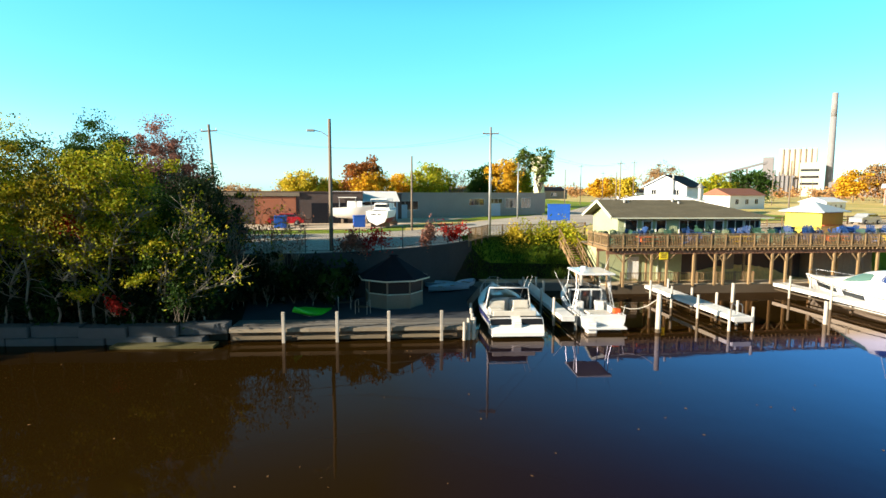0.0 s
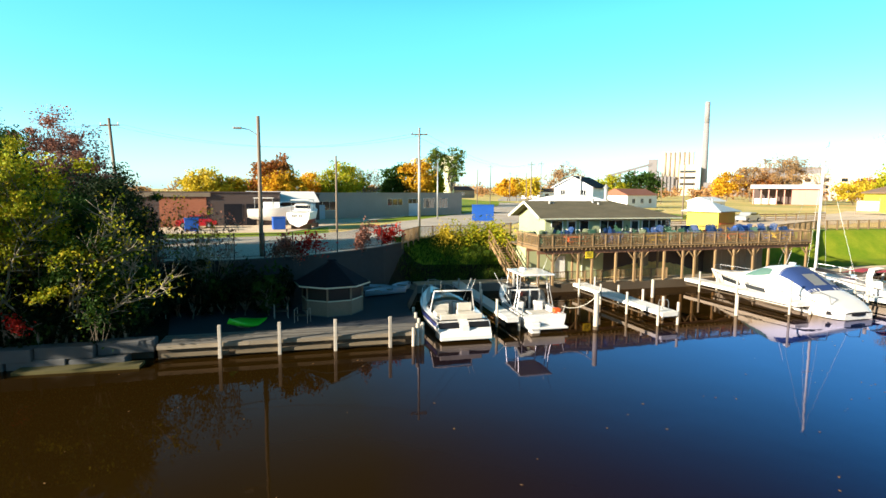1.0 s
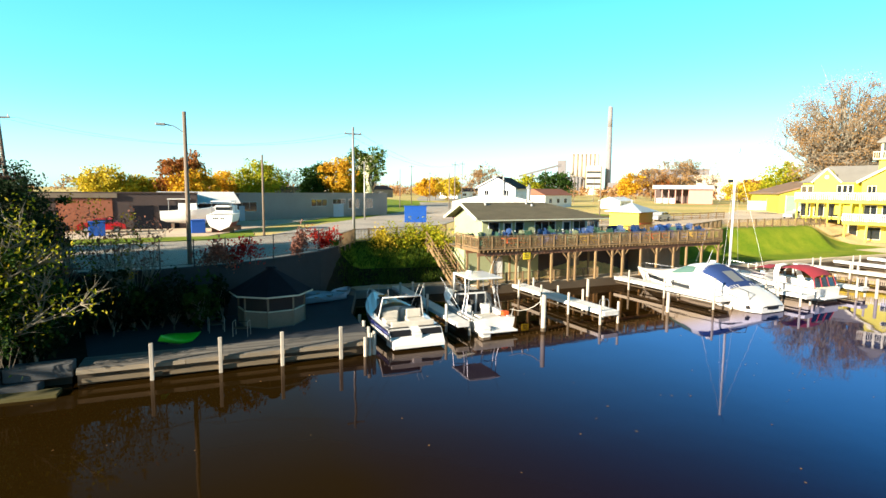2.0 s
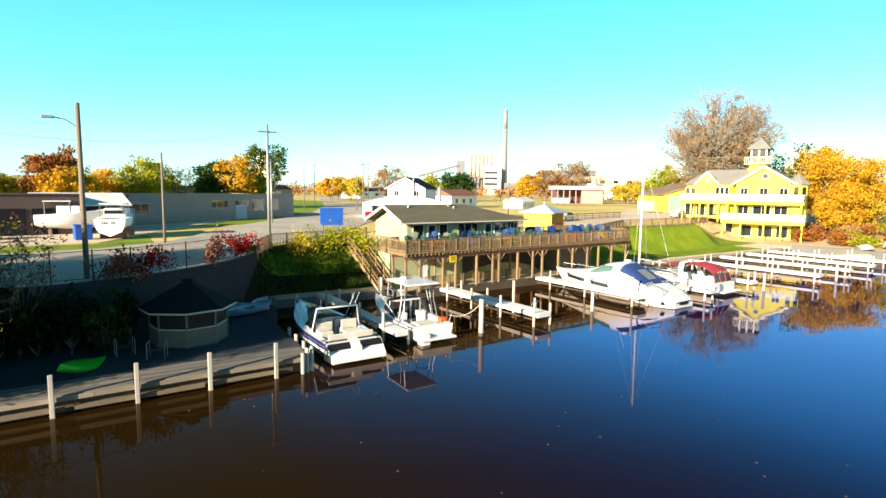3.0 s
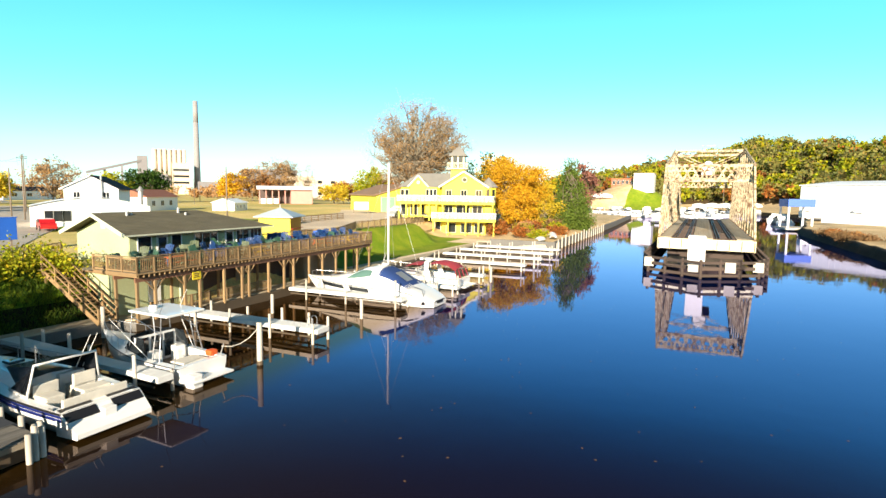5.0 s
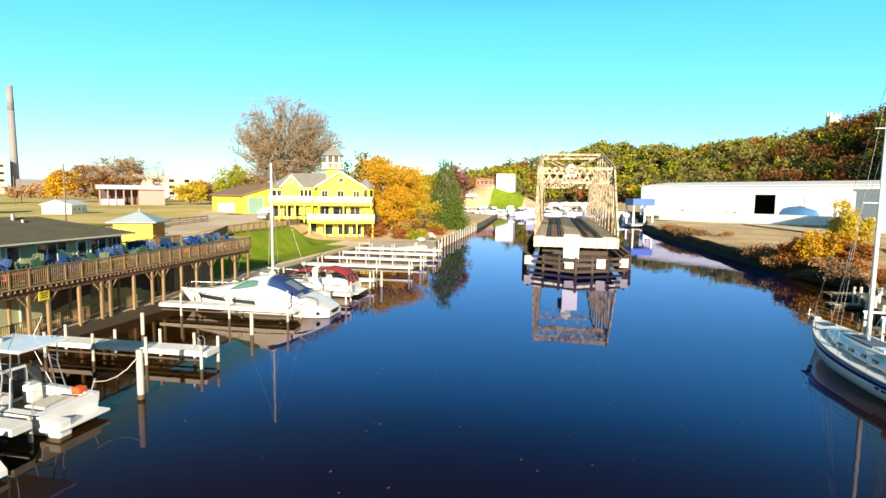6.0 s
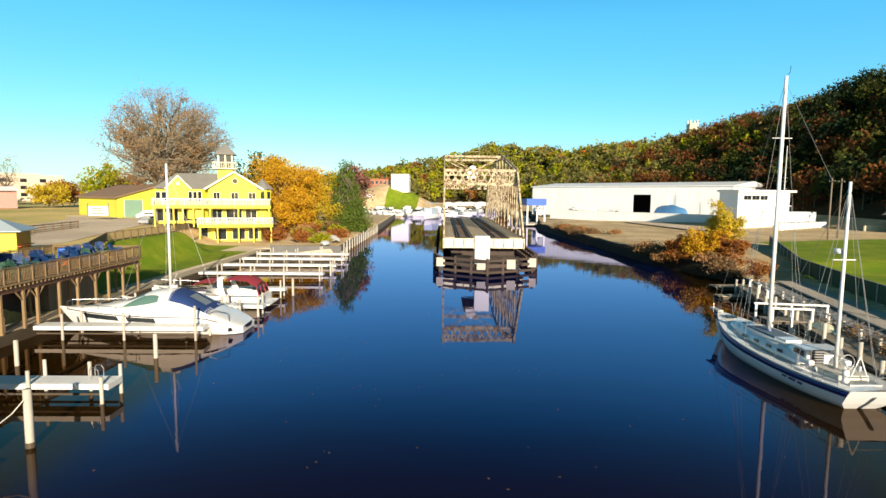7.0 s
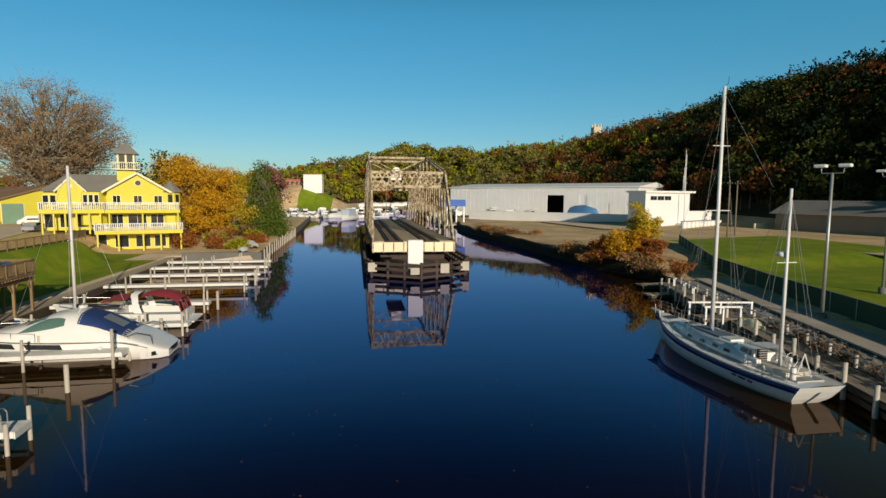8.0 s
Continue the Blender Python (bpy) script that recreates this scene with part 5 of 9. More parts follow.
for x in (8.9, 10.1):
    part("hatch", soft_box(B(), x, -0.3, 1.78, x + 0.55, 0.3, 2.02 - 0.16 * (x > 9), 0.03), GLASS, boat)
bow_rail(boat, rows, 0.5, 0.5)
part("antenna", tube(B(), (4.2, 0.9, 2.95), (3.6, 1.0, 4.3), 0.018, 0.01, 6), WHITEPAINT, boat)
part("radar", tube(B(), (4.3, 0, 3.12), (4.3, 0, 3.3), 0.28, 0.24, 16), GELCOAT, boat, "", True)

# cruiser with red canvas
boat, rows, x1 = power_boat("day_cruiser", north(26.3, -12.6, 0, 90), "white day cruiser with red canvas tops", 10.0, 3.5, 1.05, 1.7, 0.5, 1.1, 0.5, 0.6, None)
part("swim_platform", soft_box(B(), -0.7, -1.5, 0.26, 0.02, 1.5, 0.38, 0.04), GELCOAT, boat)
part("canvas_top", loft(B(), [[(x, y * w, z + 0.22 * (1 - (y / 1.5) ** 2)) for y in (-1.5, -0.9, 0, 0.9, 1.5)] for x, z, w in ((0.5, 1.85, 0.9), (1.2, 2.35, 1), (2.4, 2.5, 1), (3.2, 2.35, 0.95))]), REDCANVAS, boat, "red canvas cockpit top", True)
part("canvas_side", loft(B(), [[(0.25, y, 1.1), (0.5, y * 0.9, 1.85)] for y in (-1.5, -0.5, 0.5, 1.5)]), GLASS, boat, "clear curtain with red edging")
for y in (-1.48, -0.5, 0.5, 1.48):
    part("canvas_edge", beam(B(), (0.22, y, 1.1), (0.47, y * 0.9, 1.9), 0.07, 0.05), REDCANVAS, boat)
part("canvas_top", loft(B(), [[(x, y * w, z + 0.2 * (1 - (y / 1.4) ** 2)) for y in (-1.4, -0.8, 0, 0.8, 1.4)] for x, z, w in ((4.2, 2.2, 1), (5.2, 2.2, 0.95), (6.2, 1.85, 0.8))]), REDCANVAS, boat, "red canvas cover forward", True)
for s in (-1, 1):
    part("arch", loft(B(), [[(3.0, s * 1.7, 1.1), (3.6, s * 1.7, 1.15)], [(3.3, s * 1.55, 1.9), (3.8, s * 1.5, 2.0)], [(3.5, s * 1.0, 2.5), (4.0, s * 1.0, 2.55)], [(3.5, 0, 2.6), (4.0, 0, 2.65)]]), GELCOAT, boat, "", True)
part("windshield", loft(B(), [[(4.9, y, 1.7), (4.3, y * 0.9, 2.1)] for y in (-1.4, -0.6, 0.6, 1.4)]), GLASS, boat)
bow_rail(boat, rows, 0.55, 0.55)


def sail_hull(boat, L, beam, aft, fore, draft, overhang, stripe):
    """A yacht's hull with overhanging ends; x from the transom to the bow."""
    rows = []
    n = 22
    for k in range(n + 1):
        s = k / n
        b = max(0.03, beam / 2 * (1 - abs(2 * (s - 0.46)) ** 2.4 * (0.42 if s < 0.46 else 0.985)))
        z = aft + (fore - aft) * s ** 1.5 - 0.22 * math.sin(math.pi * s)
        x = overhang + s * (L - 2 * overhang)
        keel = -draft * (1 - abs(2 * s - 1) ** 3)
        stretch = -overhang * (1 - s) ** 3 + overhang * s ** 3
        half = [(x, 0, keel), (x + stretch * 0.15, b * 0.62, keel * 0.25), (x + stretch * 0.45, b * 0.9, 0.30 * z), (x + stretch * 0.75, b * 0.98, 0.66 * z), (x + stretch, b, z)]
        rows.append([(p[0], -p[1], p[2]) for p in half[::-1]] + half[1:])
    part("hull", loft(B(), rows), GELCOAT, boat, "", True)
    b = B()
    loft(b, [[rows[0][k], rows[0][8 - k]] for k in range(5)])
    part("transom", b, GELCOAT, boat)
    part("deck", loft(B(), [[r[0], Vector(r[0]).lerp(Vector(r[8]), 0.5) + Vector((0, 0, 0.06)), r[8]] for r in rows]), GELCOAT, boat)
    for s in (-1, 1):
        part("sheer_stripe", loft(B(), band(rows, s, 0.05, 0.82, 0.0, 1.0, 0.035), True), stripe, boat, "navy stripe along the hull", True)
        part("toe_rail", loft(B(), band(rows, s, 0.97, 1.06, 0.0, 1.0, 0.03), True), CREAM, boat, "", True)
    return rows


def rig(boat, x, foot, height, r, spreaders, stays):
    part("mast", tube(B(), (x, 0, foot), (x, 0, height), r, r * 0.75, 12), ALU, boat, "tall pale aluminium mast", True)
    for z, w in spreaders:
        part("spreader", tube(B(), (x, -w, z), (x, w, z), 0.03, 0.03, 6), ALU, boat)
    for p, q in stays:
        part("stay", tube(B(), p, q, 0.010, 0.010, 5), WIRE, boat)
    part("masthead", pipe(B(), [(x, 0, height), (x - 0.3, 0, height + 0.1), (x - 0.35, 0, height + 0.5)], 0.015), BLACKTRIM, boat)


ketch = thing("ketch", at(19.4, -4.45, 0, 3.2), "large white two-masted ketch with a navy stripe moored alongside", "sailing boat")
KL = 14.8
rows = sail_hull(ketch, KL, 4.0, 1.18, 2.0, 0.9, 1.1, NAVY)
part("stern_hatch", soft_box(B(), 0.7, -0.8, 1.1, 1.35, 0.8, 1.26, 0.04), STEEL, ketch, "grey stern locker lid")
part("stern_rail", pipe(B(), [(1.6, -1.5, 1.1), (1.5, -1.5, 1.7), (0.25, -1.1, 1.75), (0.25, 1.1, 1.75), (1.5, 1.5, 1.7), (1.6, 1.5, 1.1)], 0.018), CHROME, ketch)
part("coachroof", loft(B(), [[(x, -w, z0), (x, -w * 0.88, z1), (x, 0, z1 + 0.08), (x, w * 0.88, z1), (x, w, z0)] for x, w, z0, z1 in ((4.1, 1.15, 1.25, 1.72), (6.5, 1.25, 1.3, 1.85), (9.5, 1.1, 1.4, 1.9), (11.4, 0.7, 1.5, 1.85))], False), GELCOAT, ketch, "long low white cabin top", True)
part("cabin_back", bx(B(), 4.05, -1.1, 1.2, 4.12, 1.1, 1.72), GELCOAT, ketch)
for x in (5.2, 6.2, 7.4, 8.6):
    for s in (-1, 1):
        part("portlight", bx(B(), x, s * 1.21 - 0.04, 1.48, x + 0.38, s * 1.21 + 0.04, 1.64), GLASS, ketch)
for x, w in ((6.0, 0.55), (7.6, 0.4), (10.2, 0.35), (12.3, 0.35)):
    part("deck_hatch", soft_box(B(), x, -w / 1.2, 1.84, x + w * 1.6, w / 1.2, 1.98, 0.03), GLASS if w < 0.5 else GELCOAT, ketch)
b = B()
for s in (-1, 1):
    loft(b, [[(3.4, s * 1.05, 1.6), (3.6, s * 0.95, 2.12)], [(4.6, s * 1.05, 1.7), (4.7, s * 0.9, 2.12)], [(5.3, s * 0.85, 1.75), (5.1, s * 0.7, 2.04)]])
loft(b, [[(3.5, y, 2.15), (4.7, y, 2.15), (5.15, y * 0.8, 2.04)] for y in (-0.98, 0, 0.98)])
part("pilothouse_dodger", b, GELCOAT, ketch, "pale canvas dodger with clear windows")
for s in (-1, 1):
    part("dodger_window", loft(B(), [[(3.65, s * 1.055, 1.75), (3.7, s * 1.01, 2.03)], [(4.5, s * 1.055, 1.8), (4.5, s * 0.98, 2.03)]]), GLASS, ketch)
part("cockpit_well", bx(B(), 1.5, -0.75, 1.0, 3.4, 0.75, 1.43), CREAM, ketch)
part("wheel", tyre_ring(B(), (2.0, 0, 1.95), 0.38, 0.02, (1, 0, 0)), STEEL, ketch)
part("companion_door", bx(B(), 4.0, -0.32, 1.25, 4.05, 0.32, 2.05), BLACKTRIM, ketch, "dark louvred companionway door")
for k in range(5):
    part("louvre", bx(B(), 3.97, -0.28, 1.32 + 0.14 * k, 4.0, 0.28, 1.36 + 0.14 * k), STEEL, ketch)
for s in (-1, 1):
    part("sail_bag", soft_box(B(), 3.1, s * 0.98 - 0.16, 1.42, 3.9, s * 0.98 + 0.16, 1.68, 0.07), WHITEPAINT, ketch, "white cushion beside the cockpit")
    part("winch", tube(B(), (2.6, s * 1.15, 1.3), (2.6, s * 1.15, 1.58), 0.11, 0.09, 10), STEEL, ketch)
    part("boom_crutch", tube(B(), (1.2, s * 0.5, 1.2), (1.2, 0, 2.5), 0.03, 0.03, 6), ALU, ketch)
part("deck_cover", soft_box(B(), 6.8, -0.62, 1.86, 9.6, 0.62, 2.0, 0.05), BLUECOVER, ketch, "faded blue-grey canvas over the hatches")
part("fender", tube(B(), (0.9, 0.9, 1.3), (0.9, 0.9, 1.9), 0.14, 0.14, 10), WHITEPAINT, ketch, "white fender hung at the stern", True)
part("pedestal", tube(B(), (2.1, 0, 1.4), (2.1, 0, 2.0), 0.1, 0.08, 8), GELCOAT, ketch)
MX, ZX = 8.35, 2.75
rig(ketch, MX, 1.85, 17.2, 0.13, ((9.6, 0.85), (13.6, 0.6)), [((MX, 0, 17), (14.5, 0, 2.1)), ((MX, 0, 16.8), (4.0, 0, 11.0)), ((MX, 0, 13), (12.4, 0, 1.9))] + [((MX, 0, 17), (MX - 0.1, s * 1.85, 1.6)) for s in (-1, 1)] + [((MX, s * 0.85, 9.6), (MX + d, s * 1.88, 1.6)) for s in (-1, 1) for d in (-0.7, 0.5)])
rig(ketch, ZX, 1.4, 10.9, 0.10, ((7.0, 0.6),), [((ZX, 0, 10.7), (MX, 0, 1.95)), ((ZX, 0, 10.7), (0.1, 0, 1.5))] + [((ZX, 0, 10.7), (ZX + d, s * 1.7, 1.45)) for s in (-1, 1) for d in (-0.4, 0.5)])
part("radar_dome", tube(B(), (ZX + 0.35, 0, 7.3), (ZX + 0.35, 0, 7.55), 0.28, 0.24, 14), GELCOAT, ketch, "white radar dome", True)
part("radar_bracket", bx(B(), ZX + 0.05, -0.1, 7.25, ZX + 0.45, 0.1, 7.3), STEEL, ketch)
part("mast_collar", tube(B(), (MX, 0, 1.85), (MX, 0, 2.1), 0.24, 0.18, 10), CHAIRBLUE, ketch, "blue mast collar")
n = len(rows) - 1
for side, s in ((0, -1), (8, 1)):
    posts = [Vector(rows[k][side]) * 1.0 for k in range(1, n + 1, 2)]
    for p in posts:
        part("stanchion", tube(B(), (p.x, p.y * 0.96, p.z), (p.x, p.y * 0.96, p.z + 0.62), 0.014, 0.014, 5), CHROME, ketch)
    for h in (0.34, 0.61):
        part("lifeline", pipe(B(), [(p.x, p.y * 0.96, p.z + h) for p in posts], 0.009, 5), WIRE, ketch)
part("pulpit", pipe(B(), [(13.6, -0.7, 1.95), (13.7, -0.65, 2.6), (15.0, 0, 2.75), (13.7, 0.65, 2.6), (13.6, 0.7, 1.95)], 0.02), CHROME, ketch)
part("bowsprit", soft_box(B(), 13.9, -0.2, 1.95, 15.2, 0.2, 2.05, 0.03), CREAM, ketch)
for i in range(9):
    if i not in (2, 6):
        part("name_bar", bx(B(), 2.5 + i * 0.17, 1.84 + 0.004 * i, 0.62, 2.58 + i * 0.17, 1.915 + 0.004 * i, 0.72), NAVY, ketch)

# small yacht on the north quay
yacht = thing("sloop", north(23.55, -9.3, 0, 90), "small white sloop with a bare mast and blue cover", "sailing boat")
sail_hull(yacht, 8.0, 1.8, 0.9, 1.25, 0.6, 0.6, CHAIRBLUE)
part("coachroof", loft(B(), [[(x, -w, z0), (x, -w * 0.85, z1), (x, w * 0.85, z1), (x, w, z0)] for x, w, z0, z1 in ((2.6, 0.8, 0.95, 1.35), (4.5, 0.8, 0.95, 1.4), (6.0, 0.45, 1.0, 1.3))]), GELCOAT, yacht)
rig(yacht, 3.9, 1.35, 12.4, 0.12, ((7.0, 0.6),), [((3.9, 0, 12.2), (7.9, 0, 1.25)), ((3.9, 0, 12.2), (0.1, 0, 0.95))] + [((3.9, 0, 12.2), (3.8, s * 1.15, 0.95)) for s in (-1, 1)])
part("sail_cover", tube(B(), (3.8, 0, 2.1), (0.9, 0, 2.0), 0.16, 0.10, 10), BLACKTRIM, yacht, "dark sail cover on the boom", True)


# ---- gazebo, kayak and quay clutter ----
gaz = thing("gazebo", at(-1.85, 37.0, 0.76, 12) @ Matrix.Diagonal((0.73, 0.73, 0.98, 1)), "octagonal tan gazebo with a dark shingled roof", "gazebo")
R8 = [(math.cos(math.pi / 8 + k * math.pi / 4), math.sin(math.pi / 8 + k * math.pi / 4)) for k in range(8)]
for k in range(8):
    (ax, ay), (cx_, cy_) = R8[k], R8[(k + 1) % 8]
    part("post", bx(B(), ax * 2.65 - 0.07, ay * 2.65 - 0.07, 0, ax * 2.65 + 0.07, ay * 2.65 + 0.07, 2.2), TANWALL, gaz)
    b = B()
    beam(b, (ax * 2.62, ay * 2.62, 0.48), (cx_ * 2.62, cy_ * 2.62, 0.48), 0.06, 0.92)
    part("low_panel", b, TANWALL, gaz, "tan half-height panel")
    part("top_rail", beam(B(), (ax * 2.65, ay * 2.65, 2.12), (cx_ * 2.65, cy_ * 2.65, 2.12), 0.12, 0.16), TANWALL, gaz)
    part("sill", beam(B(), (ax * 2.66, ay * 2.66, 0.98), (cx_ * 2.66, cy_ * 2.66, 0.98), 0.14, 0.06), PALEGREEN, gaz)
    part("screen", beam(B(), (ax * 2.60, ay * 2.60, 1.53), (cx_ * 2.60, cy_ * 2.60, 1.53), 0.012, 1.04), BLACKTRIM, gaz, "dark insect screen")
    b = B()
    a1, c1 = Vector((ax * 3.35, ay * 3.35, 1.98)), Vector((cx_ * 3.35, cy_ * 3.35, 1.98))
    tp, dn = Vector((0, 0, 3.45)), Vector((0, 0, -0.1))
    faces(b, [a1, c1, tp, a1 + dn, c1 + dn, tp + dn], [(0, 1, 2), (5, 4, 3), (0, 3, 4, 1)])
    part("roof_panel", b, DARKROOF, gaz)
    part("fascia", beam(B(), (ax * 3.37, ay * 3.37, 1.93), (cx_ * 3.37, cy_ * 3.37, 1.93), 0.03, 0.09), PALEGREEN, gaz, "pale eaves board")
part("floor", prism(B(), [(x * 2.7, y * 2.7) for x, y in R8], -0.02, 0.06), CONCRETE, gaz)
part("roof_cap", tube(B(), (0, 0, 3.36), (0, 0, 3.46), 0.52, 0.30, 8), DARKROOF, gaz)
part("bench", bx(B(), -1.8, 1.2, 0.4, 1.8, 1.6, 0.46), TANWALL, gaz)

kayak = thing("kayak", pose(-6.75, 33.6, 1.02, 0, 26, 0) @ pose(0, 0, 0, 0, 0, 62), "bright green kayak tipped up on a stand", "kayak")
krows = []
for k in range(13):
    s = -1 + k / 6
    w = 0.55 * max(0.02, 1 - abs(s) ** 1.7)
    z = 0.16 * abs(s) ** 2.2
    krows.append([(1.95 * s, -w, z + 0.02), (1.95 * s, -w * 0.55, z + 0.10), (1.95 * s, 0, z + 0.14), (1.95 * s, w * 0.55, z + 0.10), (1.95 * s, w, z + 0.02), (1.95 * s, w * 0.6, z - 0.16), (1.95 * s, 0, z - 0.22), (1.95 * s, -w * 0.6, z - 0.16)])
part("hull", loft(B(), krows, True, True), KAYAKGREEN, kayak, "", True)
part("stand", bx(B(), -0.25, -0.3, -0.5, 0.25, 0.3, -0.16), PLANK, kayak)
for x, y, r in ((-5.0, 35.4, 10), (-3.7, 34.0, -20)):
    c = thing("dock_bench", at(x, y, 0.76, r), "pale tubular bench frame on the patio", "bench", "patio furniture")
    for s in (-0.4, 0.4):
        part("leg", pipe(B(), [(s, -0.2, 0), (s, -0.2, 0.8), (s, 0.25, 0.85), (s, 0.3, 0)], 0.018), POSTWHITE, c)
    part("bar", tube(B(), (-0.4, 0, 0.8), (0.4, 0, 0.8), 0.014), BLACKTRIM, c)
    part("seat", bx(B(), -0.4, -0.2, 0.42, 0.4, 0.25, 0.46), WETWOOD, c)
for x, y, r in ((2.2, 41.5, 20), (3.6, 43.2, 60), (1.4, 43.0, -15)):
    c = thing("stacked_rowboat", at(x, y, 0.76, r), "grey-blue rowing boat on the shaded patio", "rowing boat", "rowing boats")
    rr = []
    for k in range(11):
        s = -1 + k / 5
        w = 0.62 * max(0.05, 1 - abs(s) ** 2.2)
        rr.append([(1.7 * s, -w, 0.5), (1.7 * s, -w * 0.8, 0.15), (1.7 * s, 0, 0.05), (1.7 * s, w * 0.8, 0.15), (1.7 * s, w, 0.5)])
    part("hull", loft(B(), rr), DOORBLUE, c, "", True)
    for s in (-0.7, 0.3):
        part("thwart", bx(B(), s, -0.5, 0.34, s + 0.25, 0.5, 0.38), PLANK, c)


# ---- deck furniture ----
def lounge_chair(material, label, group):
    """A slatted garden armchair, built at the origin."""
    c = thing("garden_armchair", at(0, 0), label, "chair", group)
    for s in (-0.27, 0.27):
        part("leg", bx(B(), s - 0.03, -0.38, 0, s + 0.03, -0.32, 0.52), material, c)
        part("leg", beam(B(), (s, -0.35, 0.36), (s, 0.5, 0.04), 0.05, 0.10), material, c)
        part("arm", bx(B(), s - 0.08, -0.45, 0.52, s + 0.08, 0.3, 0.55), material, c)
    part("seat", beam(B(), (0, -0.36, 0.38), (0, 0.22, 0.24), 0.56, 0.03), material, c)
    for k in range(5):
        part("back_slat", beam(B(), (-0.22 + 0.11 * k, 0.15, 0.25), (-0.25 + 0.125 * k, 0.48, 1.0 - 0.03 * abs(k - 2)), 0.095, 0.025), material, c)
    part("back_brace", beam(B(), (-0.27, 0.36, 0.66), (0.27, 0.36, 0.66), 0.03, 0.06), material, c)
    return c


def picnic_table(material, label):
    t = thing("picnic_table", at(0, 0), label, "table", "picnic tables")
    part("tabletop", board_run(B(), -0.95, 0.95, -0.38, 0.38, 0.76, 0.04, 0.15, 0.012, "x"), material, t)
    for s in (-1, 1):
        part("bench", board_run(B(), -0.95, 0.95, s * 0.74 - 0.13, s * 0.74 + 0.13, 0.45, 0.04, 0.13, 0.01, "x"), material, t)
        part("cross_leg", beam(B(), (s * 0.65, -0.66, 0.0), (s * 0.65, 0.25, 0.72), 0.05, 0.10), material, t)
        part("cross_leg", beam(B(), (s * 0.65, 0.66, 0.0), (s * 0.65, -0.25, 0.72), 0.05, 0.10), material, t)
        part("bench_bearer", bx(B(), s * 0.65 - 0.03, -0.85, 0.34, s * 0.65 + 0.03, 0.85, 0.41), material, t)
    return t


BLUE_CHAIR = lounge_chair(CHAIRBLUE, "blue plastic slatted garden armchair on the deck", "garden armchairs")
BLUE_CHAIR.matrix_basis = north(18.5, 2.3, DZ, 15)
GREEN_CHAIR = lounge_chair(CHAIRGREEN, "dark green plastic slatted garden armchair on the deck", "garden armchairs")
GREEN_CHAIR.matrix_basis = north(3.4, 2.2, DZ, -20)
PALE_CHAIR = lounge_chair(CHAIRSAGE, "faded sage-green plastic slatted garden armchair on the deck", "garden armchairs")
PALE_CHAIR.matrix_basis = north(8.4, 2.9, DZ, 35)
rng = random.Random(11)
for i in range(104):
    u = 0.9 + i * 0.268 + rng.uniform(-0.2, 0.2)
    src = BLUE_CHAIR if (i // 6) % 3 == 1 or u > 19 and rng.random() < 0.6 else PALE_CHAIR if rng.random() < 0.16 else GREEN_CHAIR
    v, turn = rng.uniform(0.7, 3.4), rng.uniform(-80, 80)
    copy_thing(src, north(u, v, DZ, turn) @ Matrix.Scale(1.06, 4))
    for k in range((0, 1, 2, 1)[i % 4] if i % 3 else 0):
        copy_thing(src, north(u + 0.03 * k, v + 0.05, DZ + 0.26 * (k + 1), turn + rng.uniform(-12, 12)) @ Matrix.Scale(1.06, 4))
RED_TABLE = picnic_table(REDORANGE, "orange-red painted picnic table on the deck")
RED_TABLE.matrix_basis = north(3.9, 0.95, DZ, 3)
copy_thing(RED_TABLE, north(20.9, 1.0, DZ, -6))
copy_thing(RED_TABLE, north(21.9, 5.6, DZ, 40))
YELLOW_TABLE = picnic_table(TABLEYELLOW, "yellow painted picnic table on the deck")
YELLOW_TABLE.matrix_basis = north(11.9, 0.95, DZ, 4)
copy_thing(YELLOW_TABLE, north(26.4, 1.1, DZ, 2))
for u, v, w, h in ((19.6, 5.5, 1.6, 1.25), (24.2, 3.4, 1.7, 1.35), (9.9, 2.6, 1.2, 1.0)):
    st = thing("canvas_covered_stack", north(u, v, DZ, 12), "stack of furniture under a blue tarpaulin", "covered stack", "tarpaulins")
    b = B()
    soft_box(b, -w / 2, -0.5, 0, w / 2, 0.5, h, 0.14)
    bmesh.ops.subdivide_edges(b, edges=list(b.edges), cuts=2, use_grid_fill=True)
    for vert in b.verts:
        vert.co += noise.noise_vector(vert.co * 2.3) * 0.09 * min(1, vert.co.z)
    part("tarpaulin", b, BLUECANVAS if u != 24.2 else BINBLUE, st, "", True)
kiosk = thing("kiosk", north(28.3, 12.3, 4.0, 20), "square yellow and orange kiosk with a pale metal roof", "kiosk")
part("wall", bx(B(), -1.9, -1.9, 0, -1.8, 1.9, 2.5), YELLOW, kiosk)
part("wall", bx(B(), -1.8, -1.9, 0, 1.9, -1.8, 2.5), ORANGE, kiosk, "orange front panel")
part("wall", bx(B(), 1.8, -1.8, 0, 1.9, 1.9, 2.5), ORANGE, kiosk)
part("wall", bx(B(), -1.8, 1.8, 0, 1.8, 1.9, 2.5), YELLOW, kiosk)
part("counter", bx(B(), -1.9, -2.2, 1.0, 1.9, -1.9, 1.06), REDORANGE, kiosk)
for k, (a, c) in enumerate((((-2.4, -2.4), (2.4, -2.4)), ((2.4, -2.4), (2.4, 2.4)), ((2.4, 2.4), (-2.4, 2.4)), ((-2.4, 2.4), (-2.4, -2.4)))):
    b = B()
    faces(b, [(*a, 2.45), (*c, 2.45), (0, 0, 3.5), (*a, 2.36), (*c, 2.36), (0, 0, 3.4)], [(0, 1, 2), (5, 4, 3), (0, 3, 4, 1)])
    part("roof_panel", b, BLUEROOF, kiosk, "pale blue-grey sheet-metal roof")
